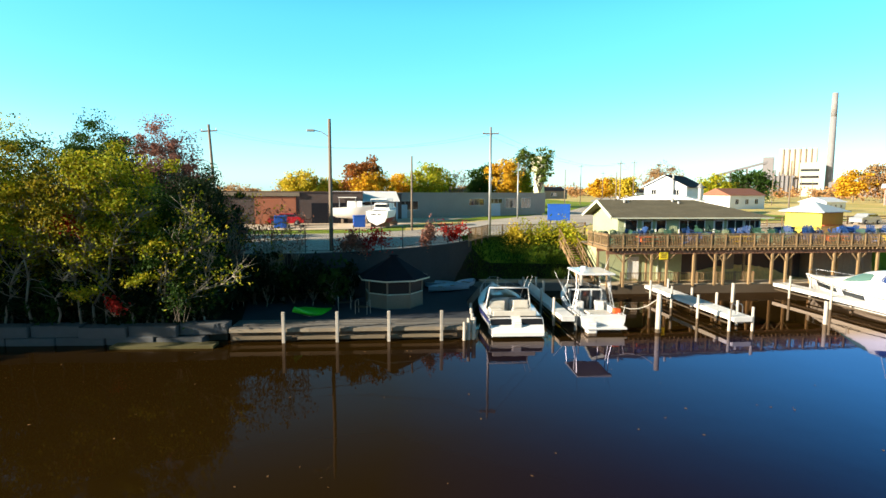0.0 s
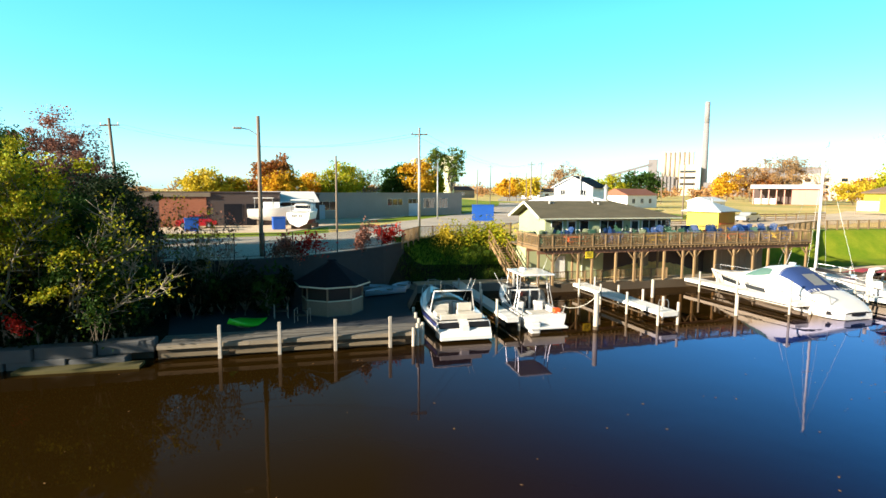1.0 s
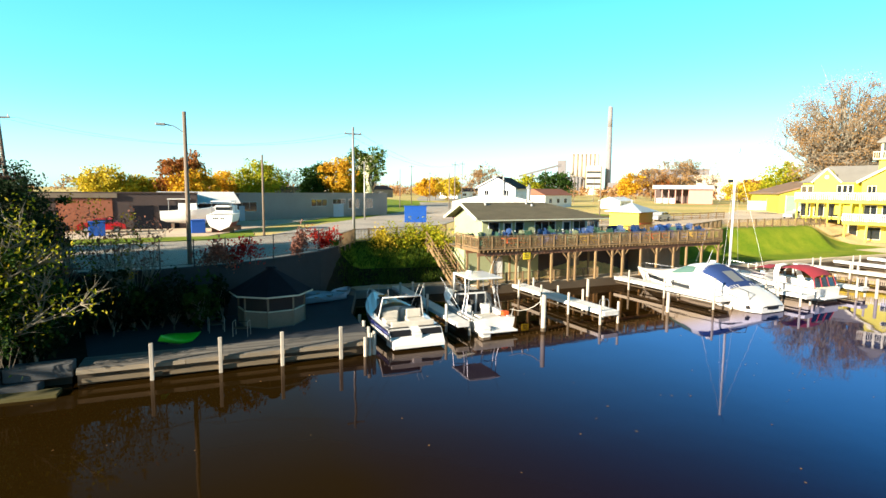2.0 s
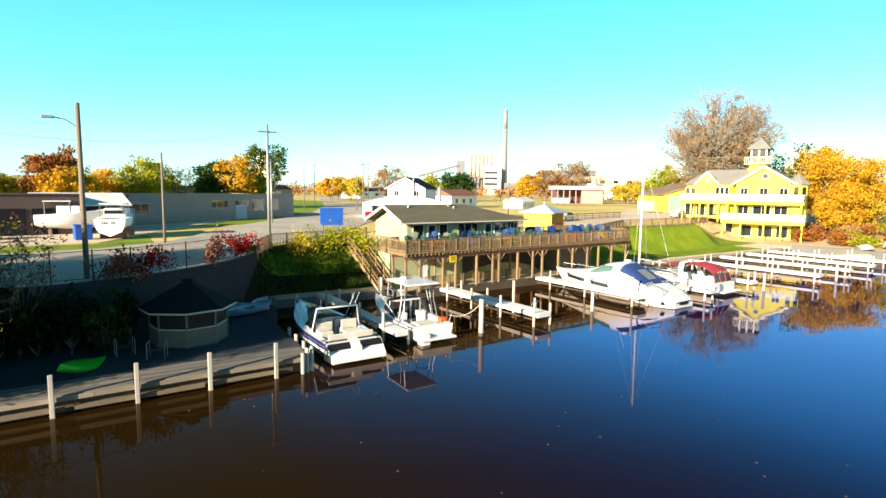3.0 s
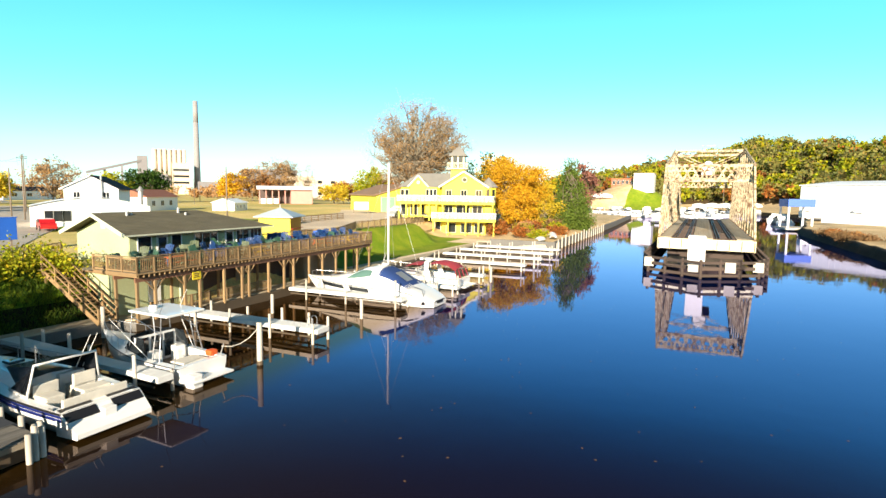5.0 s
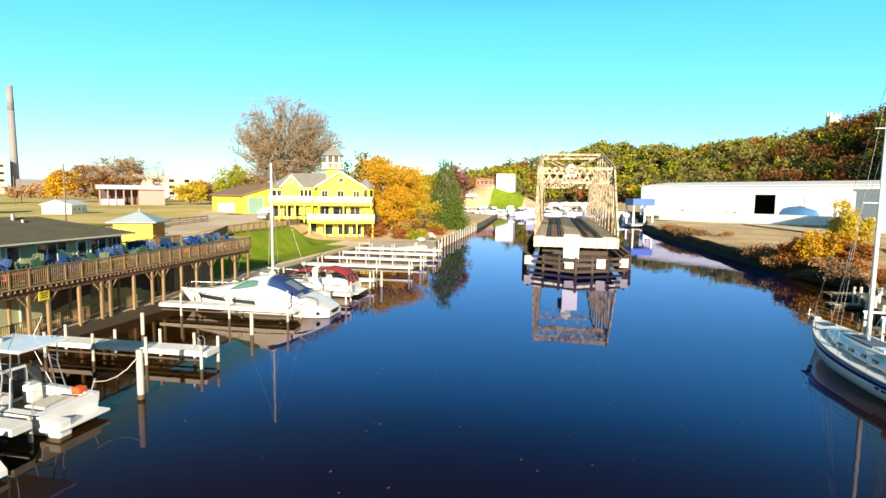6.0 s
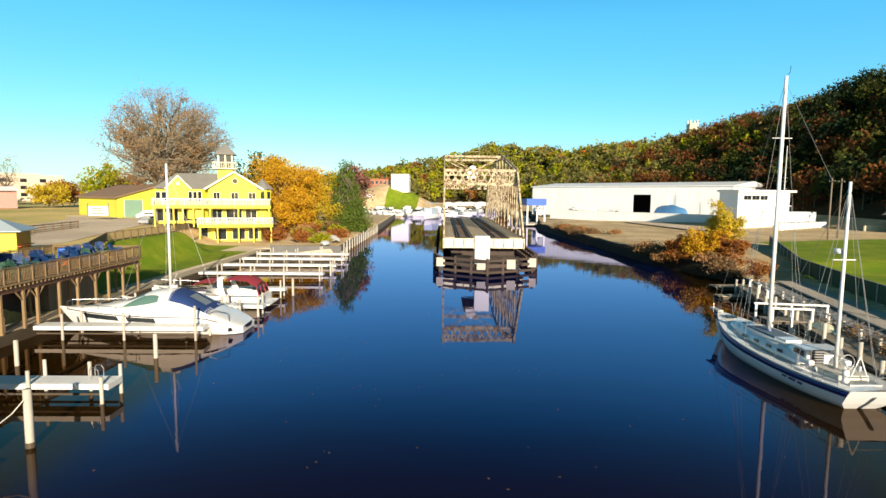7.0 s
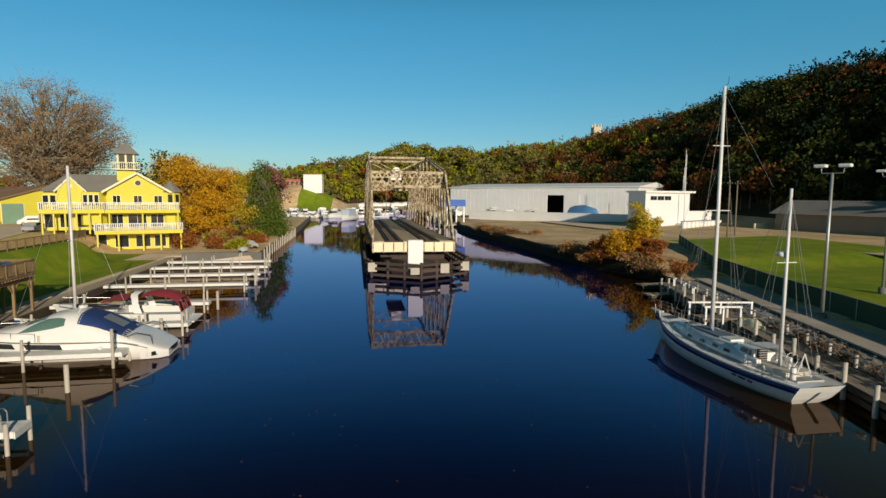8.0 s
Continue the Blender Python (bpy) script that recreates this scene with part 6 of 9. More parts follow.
part("finial", tube(B(), (0, 0, 3.4), (0, 0, 3.9), 0.06, 0.02, 6), STEEL, kiosk)
bin_ = thing("blue_sign", at(16.3, 63.2, 4.05, -8), "large plain blue sign board on posts beside the road", "sign")
part("board", soft_box(B(), -1.3, -0.06, 1.0, 1.3, 0.06, 2.85, 0.03), BINBLUE, bin_)
for x in (-0.9, 0.9):
    part("post", bx(B(), x - 0.06, 0.06, 0, x + 0.06, 0.18, 2.8), POLEWOOD, bin_)
part("frame", bx(B(), -1.36, -0.08, 2.85, 1.36, 0.08, 2.93), BINBLUE, bin_)


# ---- swing bridge ----
bridge = thing("swing_bridge", at(75.0, 11.6, 0, 1.8), "old open steel truss railway swing bridge with cream peeling paint", "bridge")
BW, BLn, BZ = 5.9, 77.0, 3.65
part("deck", bx(B(), 0.2, -BW, BZ - 0.35, BLn, BW, BZ), FENDERWOOD, bridge, "dark timber bridge deck")
for s in (-1, 1):
    part("side_girder", bx(B(), 0, s * BW - 0.15, BZ - 1.5, BLn, s * BW + 0.15, BZ + 0.25), RUST, bridge)
part("end_girder", bx(B(), -0.12, -BW - 0.15, BZ - 1.35, 0.12, BW + 0.15, BZ + 0.05), CREAMTRIM, bridge, "cream end girder with stiffeners")
for k in range(9):
    y = -BW + 2 * BW * k / 8
    part("stiffener", bx(B(), -0.26, y - 0.06, BZ - 1.45, -0.12, y + 0.06, BZ), BRIDGESTEEL, bridge)
for y0, y1 in ((-BW, -3.75), (-0.95, 1.55), (4.35, BW)):
    n = round((y1 - y0) / 0.3)
    for k in range(n):
        a, c = y0 + (y1 - y0) * k / n, y0 + (y1 - y0) * (k + 1) / n - 0.03
        part("walkway_board", bx(B(), 0.1, a, BZ + 0.02, BLn, c, BZ + 0.22 + 0.006 * (k % 3)), PALEPLANK, bridge)
for t in (-2.35, 2.95):
    for r in (-0.95, -0.6, 0.6, 0.95):
        part("rail", bx(B(), 0.1, t + r - 0.05, BZ + 0.2, BLn, t + r + 0.05, BZ + 0.36), BLACKTRIM, bridge)
    for k in range(60):
        if k == 0:
            tie = part("sleeper", bx(B(), 0, -1.3, 0, 0.3, 1.3, 0.19), FENDERWOOD, bridge, "dark timber sleeper")
            tie_mesh = tie.data
            tie.matrix_basis = at(0.3, t, BZ + 0.01)
        else:
            tie = new("sleeper", tie_mesh)
            tie.parent = bridge
            tie.matrix_basis = at(0.3 + 1.2 * k, t, BZ + 0.01)


def laced(bm, p, q, w, chord):
    """A laced steel member from p to q: two chords and zigzag bars."""
    p, q = Vector(p), Vector(q)
    d = (q - p).normalized()
    side = Vector((0, 1, 0)).cross(d)
    side = side.normalized() * (w / 2) if side.length > 0.2 else Vector((w / 2, 0, 0))
    beam(bm, p + side, q + side, chord, chord), beam(bm, p - side, q - side, chord, chord)
    n = max(2, round((q - p).length / (w * 1.3)))
    for k in range(n):
        a, c = p.lerp(q, k / n), p.lerp(q, (k + 1) / n)
        beam(bm, a + side, c - side, chord * 0.45, chord * 0.45)
        beam(bm, a - side, c + side, chord * 0.45, chord * 0.45)
    return bm


def top_z(x):
    return 14.1 + 3.9 * min(1, max(0, 1 - (abs(x - 38.5) - 5.8) / 23.7))


panels = [9.0, 15.0, 21.0, 26.8, 32.7, 38.5, 44.3, 50.2, 56.0, 62.0, 68.0]
for s in (-1, 1):
    y = s * BW
    for i, x in enumerate(panels):
        part("truss_post", laced(B(), (x, y, BZ), (x, y, top_z(x)), 0.7, 0.2), BRIDGESTEEL, bridge)
        if i + 1 < len(panels):
            x2 = panels[i + 1]
            part("top_chord", laced(B(), (x, y, top_z(x)), (x2, y, top_z(x2)), 0.6, 0.2), BRIDGESTEEL, bridge)
            p, q = ((x, y, BZ), (x2, y, top_z(x2))) if x < 38 else ((x, y, top_z(x)), (x2, y, BZ))
            part("diagonal", laced(B(), p, q, 0.5, 0.16), BRIDGESTEEL, bridge)
            p, q = ((x2, y, BZ), (x, y, top_z(x))) if x < 38 else ((x2, y, top_z(x2)), (x, y, BZ))
            part("tie_bar", beam(B(), p, q, 0.14, 0.14), BRIDGESTEEL, bridge)
    for a, c in ((0.4, 9.0), (BLn - 0.4, 68.0)):
        part("end_post", laced(B(), (a, y, BZ), (c, y, top_z(c)), 0.9, 0.26), BRIDGESTEEL, bridge, "laced sloping end post")
        part("hanger", laced(B(), ((a + c) / 2, y, BZ), ((a + c) / 2, y, (BZ + top_z(c)) / 2), 0.45, 0.14), BRIDGESTEEL, bridge)
        part("end_brace", beam(B(), ((a + c) / 2, y, (BZ + top_z(c)) / 2), (c, y, BZ), 0.16, 0.16), BRIDGESTEEL, bridge)
for x in (9.0, 32.7, 44.3, 68.0):
    zt = top_z(x)
    b = B()
    beam(b, (x, -BW - 0.2, zt), (x, BW + 0.2, zt), 0.34, 0.42)
    if x in (9.0, 68.0):
        beam(b, (x, -BW, zt - 2.2), (x, BW, zt - 2.2), 0.34, 0.42)
        beam(b, (x, -BW, zt - 0.75), (x, BW, zt - 0.75), 0.2, 0.2)
        for k in range(10):
            y0, y1 = -BW + 2 * BW * k / 10, -BW + 2 * BW * (k + 1) / 10
            beam(b, (x, y0, zt - 2.2), (x, y1, zt), 0.24, 0.26)
            beam(b, (x, y0, zt), (x, y1, zt - 2.2), 0.24, 0.26)
    part("portal", b, BRIDGESTEEL, bridge, "latticed cross portal")
for k in range(0, len(panels) - 1, 3):
    part("sway_brace", beam(B(), (panels[k], -BW, top_z(panels[k])), (panels[k + 1], BW, top_z(panels[k + 1])), 0.09, 0.09), RUST, bridge)
part("machine_house", soft_box(B(), 36.0, -1.1, 13.6, 41.0, 1.1, 15.4, 0.05), WHITEPAINT, bridge, "small white machine house high in the truss")
part("house_roof", loft(B(), [[(35.6, -1.3, 15.4), (35.6, -0.3, 16.3), (35.6, 0.3, 16.3), (35.6, 1.3, 15.4)], [(41.4, -1.3, 15.4), (41.4, -0.3, 16.3), (41.4, 0.3, 16.3), (41.4, 1.3, 15.4)]], True, True), WHITEPAINT, bridge)
for x in (32.7, 44.3):
    for s in (-1, 1):
        part("tower_brace", beam(B(), (x, s * BW, top_z(x)), (x, 0, 15.2), 0.16, 0.16), BRIDGESTEEL, bridge)
    part("tower_rail", pipe(B(), [(x, -1.2, 18.0), (x, -1.2, 19.0), (x, 1.2, 19.0), (x, 1.2, 18.0)], 0.07), BRIDGESTEEL, bridge)
part("machine_floor", bx(B(), 32.7, -1.8, 13.4, 44.3, 1.8, 13.6), RUST, bridge)
pier = thing("bridge_fender", at(75.0, 11.6, 0, 1.8), "dark timber fender frame round the bridge's foot", "fender")
line = [(60, 7.2), (-5, 7.2), (-9, 6.4), (-12.6, 0.4), (-9, -5.8), (-5, -7.0), (60, -7.2)]
for z, w in ((0.35, 0.3), (1.15, 0.36), (1.85, 0.3)):
    for (ax, ay), (cx_, cy_) in zip(line, line[1:]):
        part("waler", beam(B(), (ax, ay, z), (cx_, cy_, z), 0.3, w), FENDERWOOD, pier)
for (ax, ay), (cx_, cy_) in zip(line, line[1:]):
    k = max(2, round(math.hypot(cx_ - ax, cy_ - ay) / 2.4))
    for j in range(k):
        x, y = ax + (cx_ - ax) * j / k, ay + (cy_ - ay) * j / k
        part("piling", tube(B(), (x, y, -1.5), (x, y, 2.2), 0.2, 0.18, 8), FENDERWOOD, pier, "", True)
part("pier", prism(B(), [(38.5 + 5 * math.cos(t), 5 * math.sin(t)) for t in [k * math.pi / 8 for k in range(16)]], -1.5, BZ - 1.5), CONCRETE, pier, "round concrete pivot pier")
for x in (2.0, 18, 56, 70):
    part("support", bx(B(), x, -4.8, -1.5, x + 1.0, 4.8, BZ - 1.5), FENDERWOOD, pier)
part("platform", board_run(B(), -11.0, -0.6, -4.4, 4.4, 1.3, 0.1, 0.3, 0.03, "y"), FENDERWOOD, pier)
part("end_house", soft_box(B(), -11.0, 0.0, 1.3, -9.4, 1.9, 4.85, 0.04), WHITEPAINT, pier, "tall plain white block on the fender")
for x, y, z in ((-11.3, -2.7, 1.95), (-12.4, 1.2, 1.6), (-9.1, -5.7, 1.9), (-9.1, 6.3, 1.9)):
    part("white_marker", bx(B(), x - 0.32, y - 0.55, 0.75, x - 0.16, y + 0.55, z), POSTWHITE, pier, "weathered white marker boards")

# ---- yellow riverside house ----
BALUSTER = []
for w_ in (0.07, 0.045):
    b = bx(B(), -w_, -w_, 0, w_, w_, 1.05)
    me_ = bpy.data.meshes.new("baluster")
    b.to_mesh(me_)
    b.free()
    me_.materials.append(WHITEPAINT)
    BALUSTER.append(me_)


def yellow_house():
    h = thing("riverside_house", at(94.5, 57.0, 0.8, -71.0) @ Matrix.Scale(1.09, 4), "bright yellow three-storey riverside house with white balconies and a cupola", "house")
    # own axes: x to the right along the gable front, y to the rear
    W, G, D = 4.1, 3.9, 9.0          # half width of the gable, first storey, depth
    z1, z2, ze, zp = 3.3, 6.5, 9.35, 11.9
    part("lower_wall", bx(B(), -W, 0.9, 0, W, D, z1), YELLOW, h)
    part("middle_wall", bx(B(), -W, 0.5, z1, W, D, z2), YELLOW, h)
    b = B()
    faces(b, [(-W, 0, z2), (W, 0, z2), (W, 0, ze), (0, 0, zp), (-W, 0, ze), (-W, D, z2), (W, D, z2), (W, D, ze), (0, D, zp), (-W, D, ze)],
          [(0, 1, 2, 3, 4), (9, 8, 7, 6, 5), (1, 6, 7, 2), (5, 0, 4, 9), (2, 7, 8, 3), (4, 3, 8, 9), (0, 5, 6, 1)])
    part("upper_wall", b, YELLOW, h)
    for s in (-1, 1):
        b = B()
        o = 0.18
        p = [(s * (W + 0.6), -0.5, ze - 0.35), (s * (W + 0.6), D + 0.3, ze - 0.35), (0, D + 0.3, zp + 0.04), (0, -0.5, zp + 0.04)]
        faces(b, p + [(x, y, z + o) for x, y, z in p], BOX if s > 0 else [q[::-1] for q in BOX])
        part("roof", b, GREYROOF, h, "grey shingled gable roof")
        part("bargeboard", beam(B(), (s * (W + 0.62), -0.55, ze - 0.30), (0, -0.55, zp + 0.12), 0.10, 0.30), CREAMTRIM, h)
    part("round_window", tube(B(), (0.1, -0.06, 10.5), (0.1, 0.02, 10.5), 0.42, 0.42, 20), GLASS, h, "round gable window")
    part("round_frame", tyre_ring(B(), (0.1, -0.05, 10.5), 0.45, 0.07, (0, 1, 0)), CREAMTRIM, h)
    for x0, x1 in ((-3.4, -2.3), (2.2, 3.4), (-0.6, 0.6)):
        window(h, x0, x1, 0, z2 + 0.7, z2 + 2.1, 2, frame_mat=CREAMTRIM)
    # large dark panes added on both lower storeys in place of porch shade
    for x0, x1 in ((-3.7, -2.1), (-1.5, 1.1), (1.6, 3.5)):
        window(h, x0, x1, 0.5, z1 + 0.35, z1 + 2.4, 2, frame_mat=CREAMTRIM)
    for x0, x1 in ((-3.4, -1.5), (-0.6, 1.5), (2.0, 3.7)):
        window(h, x0, x1, 0.9, 0.5, 2.4, 1, frame_mat=CREAMTRIM)
    # turret on the right corner
    t8 = [(W + 0.4 + 1.5 * math.cos(math.pi / 8 + k * math.pi / 4), 1.5 + 1.5 * math.sin(math.pi / 8 + k * math.pi / 4)) for k in range(8)]
    t9 = [(W + 0.4 + 1.9 * math.cos(math.pi / 8 + k * math.pi / 4), 1.5 + 1.9 * math.sin(math.pi / 8 + k * math.pi / 4)) for k in range(8)]
    part("turret", prism(B(), t8, z1, ze), YELLOW, h)
    for k in range(8):
        (ax, ay), (cx_, cy_) = t8[k], t8[(k + 1) % 8]
        a, c = Vector((ax, ay, 0)), Vector((cx_, cy_, 0))
        mid_ = (a + c) / 2
        out = (mid_ - Vector((W + 0.4, 1.5, 0))).normalized() * 0.04
        part("turret_window", beam(B(), a.lerp(c, 0.22) + out + Vector((0, 0, ze - 1.25)), a.lerp(c, 0.78) + out + Vector((0, 0, ze - 1.25)), 0.05, 1.3), GLASS, h)
        b = B()
        faces(b, [(*t9[k], ze - 0.05), (*t9[(k + 1) % 8], ze - 0.05), (W + 0.4, 1.5, ze + 1.7), (*t9[k], ze - 0.2), (*t9[(k + 1) % 8], ze - 0.2)], [(0, 1, 2), (0, 3, 4, 1)])
        part("turret_roof", b, GREYROOF, h)
    # long wing to the left
    WL = 12.2
    part("wing_wall", bx(B(), -WL, 1.2, z1, -W, D - 0.5, ze), YELLOW, h)
    part("wing_lower_wall", bx(B(), -W - 1.8, 1.6, 0, -W, D - 1, z1), YELLOW, h)
    b = B()
    p = [(-WL - 0.5, 0.6, ze - 0.25), (-W + 1.0, 0.6, ze - 0.25), (-W + 1.0, D, ze - 0.25), (-WL - 0.5, D, ze - 0.25), (-WL + 2.6, D / 2, zp - 0.1), (-W + 2.6, D / 2, zp - 0.1)]
    faces(b, p, [(0, 1, 5, 4), (2, 3, 4, 5), (3, 0, 4), (1, 2, 5), (0, 3, 2, 1)])
    part("wing_roof", b, GREYROOF, h)
    b = B()
    gx0, gw = -8.8, 1.6
    faces(b, [(gx0 - gw, 0.5, z2 + 0.2), (gx0 + gw, 0.5, z2 + 0.2), (gx0 + gw, 0.5, ze), (gx0, 0.5, ze + 1.75), (gx0 - gw, 0.5, ze), (gx0 - gw, 3.2, z2 + 0.2), (gx0 + gw, 3.2, z2 + 0.2), (gx0 + gw, 3.2, ze), (gx0, 3.2, ze + 1.75), (gx0 - gw, 3.2, ze)],
          [(0, 1, 2, 3, 4), (1, 6, 7, 2), (5, 0, 4, 9), (2, 7, 8, 3), (4, 3, 8, 9), (0, 5, 6, 1)])
    part("dormer", b, YELLOW, h, "small yellow dormer gable")
    for s in (-1, 1):
        part("dormer_roof", beam(B(), (gx0 + s * (gw + 0.35) / 2, 0.3, ze + 0.95), (gx0 + s * (gw + 0.35) / 2, 4.0, ze + 0.95), 0.1, 0.1), GREYROOF, h)
        part("dormer_bargeboard", beam(B(), (gx0 + s * (gw + 0.4), 0.38, ze - 0.25), (gx0, 0.38, ze + 1.9), 0.12, 0.22), CREAMTRIM, h)
    part("dormer_vent", tube(B(), (gx0, 0.44, ze + 0.6), (gx0, 0.5, ze + 0.6), 0.3, 0.3, 16), CREAMTRIM, h)
    # bay between wing and gable
    bay = [(-W - 3.6, 1.2), (-W - 3.2, 0.1), (-W - 1.0, 0.1), (-W - 0.2, 1.2)]
    part("bay", prism(B(), bay, z1 + 0.8, ze - 0.3), YELLOW, h)
    for k in range(3):
        window(h, -W - 3.15 + 0.72 * k, -W - 2.5 + 0.72 * k, 0.1, z2 + 0.5, z2 + 2.2, 1, frame_mat=CREAMTRIM)
    for k, x in enumerate((-12.4, -11.5)):
        window(h, x, x + 0.8, 1.2, z2 + 0.6, z2 + 2.1, 1, frame_mat=CREAMTRIM)

    # dark panes along the wing stand in for the shade behind its posts
    for k in range(5):
        window(h, -12.3 + 1.9 * k, -10.9 + 1.9 * k, 1.2, z1 + 0.4, z1 + 2.5, 1, frame_mat=CREAMTRIM)
    for x0, x1 in ((-W - 1.6, -W - 0.4),):
        window(h, x0, x1, 1.6, 0.4, 2.6, 1, frame_mat=CREAMTRIM)

    def balcony(x0, x1, y0, y1, z, posts, low):
        part("balcony_floor", bx(B(), x0, y0, z - 0.35, x1, y1, z), CREAMTRIM, h)
        part("balcony_fascia", bx(B(), x0 - 0.03, y0 - 0.06, z - 0.5, x1 + 0.03, y0, z + 0.05), YELLOW, h)
        for a, c in (((x0, y0), (x1, y0)), ((x0, y0), (x0, y1)), ((x1, y0), (x1, y1))):
            n = max(2, round(math.hypot(c[0] - a[0], c[1] - a[1]) / 1.5))
            for k in range(n * 6 + 1):
                t = k / (n * 6)
                x, y = a[0] + (c[0] - a[0]) * t, a[1] + (c[1] - a[1]) * t
                bal = new("baluster", BALUSTER[k % 6 > 0])
                bal.parent = h
                bal.matrix_basis = at(x, y, z)
            part("balcony_rail", beam(B(), (*a, z + 1.08), (*c, z + 1.08), 0.14, 0.09), WHITEPAINT, h)
        for x in posts:
            part("balcony_post", bx(B(), x - 0.11, y0 + 0.08, low, x + 0.11, y0 + 0.30, z - 0.3), YELLOW, h)

    balcony(-WL - 0.3, -W - 0.35, -1.1, 1.2, z2 - 0.1, [-12.2, -10.8, -9.4, -8.0, -6.4, -5.0], z1 - 0.5)
    balcony(-W - 0.2, W + 1.7, -1.5, 0.4, z2 - 0.1, [-W + 0.3, 0.6, W + 1.4], z1)
    balcony(-W - 1.6, W + 2.0, -2.0, 0.5, z1 - 0.05, [-W - 1.3, -W + 1.4, 0.6, 3.0, W + 1.7], 0)
    # cupola
    cu = -1.6
    part("cupola_base", bx(B(), cu - 1.3, 3.2, zp - 1.4, cu + 1.3, 5.8, zp + 0.9), YELLOW, h)
    part("cupola_deck", bx(B(), cu - 2.0, 2.5, zp + 0.7, cu + 2.0, 6.5, zp + 0.85), CREAMTRIM, h)
    part("cupola_room", bx(B(), cu - 1.05, 3.45, zp + 0.85, cu + 1.05, 5.55, zp + 3.3), GLASS, h, "glazed lookout room")
    for x in (cu - 1.1, cu, cu + 1.1):
        for y in (3.4, 5.6):
            part("cupola_post", bx(B(), x - 0.13, y - 0.13, zp + 0.85, x + 0.13, y + 0.13, zp + 3.4), CREAMTRIM, h)
    rail = B()
    for k in range(15):
        x = cu - 1.95 + 3.9 * k / 14
        bx(rail, x - 0.03, 2.52, zp + 0.85, x + 0.03, 2.58, zp + 1.8)
    bx(rail, cu - 2, 2.5, zp + 1.8, cu + 2, 2.6, zp + 1.9)
    part("cupola_rail", rail, CREAMTRIM, h)
    b = B()
    q = [(cu - 1.75, 2.75), (cu + 1.75, 2.75), (cu + 1.75, 6.25), (cu - 1.75, 6.25)]
    faces(b, [(*p, zp + 3.35) for p in q] + [(cu, 4.5, zp + 5.2)] + [(*p, zp + 3.2) for p in q], [(0, 1, 4), (1, 2, 4), (2, 3, 4), (3, 0, 4), (0, 5, 6, 1), (1, 6, 7, 2), (2, 7, 8, 3), (3, 8, 5, 0), (8, 7, 6, 5)])
    part("cupola_roof", b, GREYROOF, h)


yellow_house()
barn = thing("yellow_barn", at(118.8, 94.9, 4.0, -38.5), "long yellow barn with a brown roof and teal roller door", "barn")
BARNROOF = mat("brown_roof", (0.24, 0.15, 0.09), 0.8, scale=3, bump=0.2, stain=0.2)
part("wall", bx(B(), 0, 0, 0, 20, 27, 4.8), YELLOW, barn)
b = B()
faces(b, [(0, 0, 4.8), (20, 0, 4.8), (10, 0, 7.8), (0, 27, 4.8), (20, 27, 4.8), (10, 27, 7.8)], [(0, 1, 2), (4, 3, 5), (1, 0, 3, 4), (0, 2, 5, 3), (2, 1, 4, 5)])
part("gable", b, YELLOW, barn)
for p in ([(-0.6, -0.6, 4.66), (10, -0.6, 7.84), (10, 27.6, 7.84), (-0.6, 27.6, 4.66)], [(10, -0.6, 7.84), (20.6, -0.6, 4.66), (20.6, 27.6, 4.66), (10, 27.6, 7.84)]):
    b = B()
    faces(b, p + [(x, y, z + 0.2) for x, y, z in p], BOX)
    part("roof", b, BARNROOF, barn)
for p, q in (((-0.6, -0.64, 4.7), (10, -0.64, 7.9)), ((10, -0.64, 7.9), (20.6, -0.64, 4.7))):
    part("bargeboard", beam(B(), p, q, 0.08, 0.3), BARNROOF, barn)
part("eave_board", beam(B(), (-0.62, -0.6, 4.66), (-0.62, 27.6, 4.66), 0.08, 0.3), BARNROOF, barn)
part("roller_door", bx(B(), 1.5, -0.05, 0, 5.4, 0.0, 4.2), TEALDOOR, barn, "teal roller door")
for k in range(10):
    part("door_slat", bx(B(), 1.5, -0.09, 0.42 * k, 5.4, -0.05, 0.42 * k + 0.38), TEALDOOR, barn)
for x in (1.35, 5.4):
    part("door_jamb", bx(B(), x, -0.1, 0, x + 0.15, 0.0, 4.3), CREAMTRIM, barn)
bd = thing("notice_board", at(108.5, 92.5, 4.05, -50), "white notice board with pink bars on two posts", "sign")
part("board", bx(B(), -1.8, -0.05, 0.9, 1.8, 0.05, 2.9), WHITEPAINT, bd)
for k in range(3):
    part("bar", bx(B(), -1.3, -0.07, 1.2 + 0.55 * k, 1.2 - 0.3 * k, -0.05, 1.5 + 0.55 * k), PINKWALL, bd)
for x in (-1.9, 1.9):
    part("post", bx(B(), x - 0.08, -0.08, -0.2, x + 0.08, 0.08, 3.6), POLEWOOD, bd)
slide = thing("timber_stairs", at(106, 79, 4, 20), "timber frame of steps beside the barn", "stairs")
for k in range(5):
    part("post", bx(B(), 0.9 * k, 0, 0, 0.9 * k + 0.15, 0.15, 2.8), POSTWHITE, slide)
part("rail", beam(B(), (0, 0.07, 2.7), (4, 0.07, 2.7), 0.1, 0.1), POSTWHITE, slide)
part("rail", beam(B(), (0, 0.07, 1.5), (4, 0.07, 1.5), 0.1, 0.1), POSTWHITE, slide)


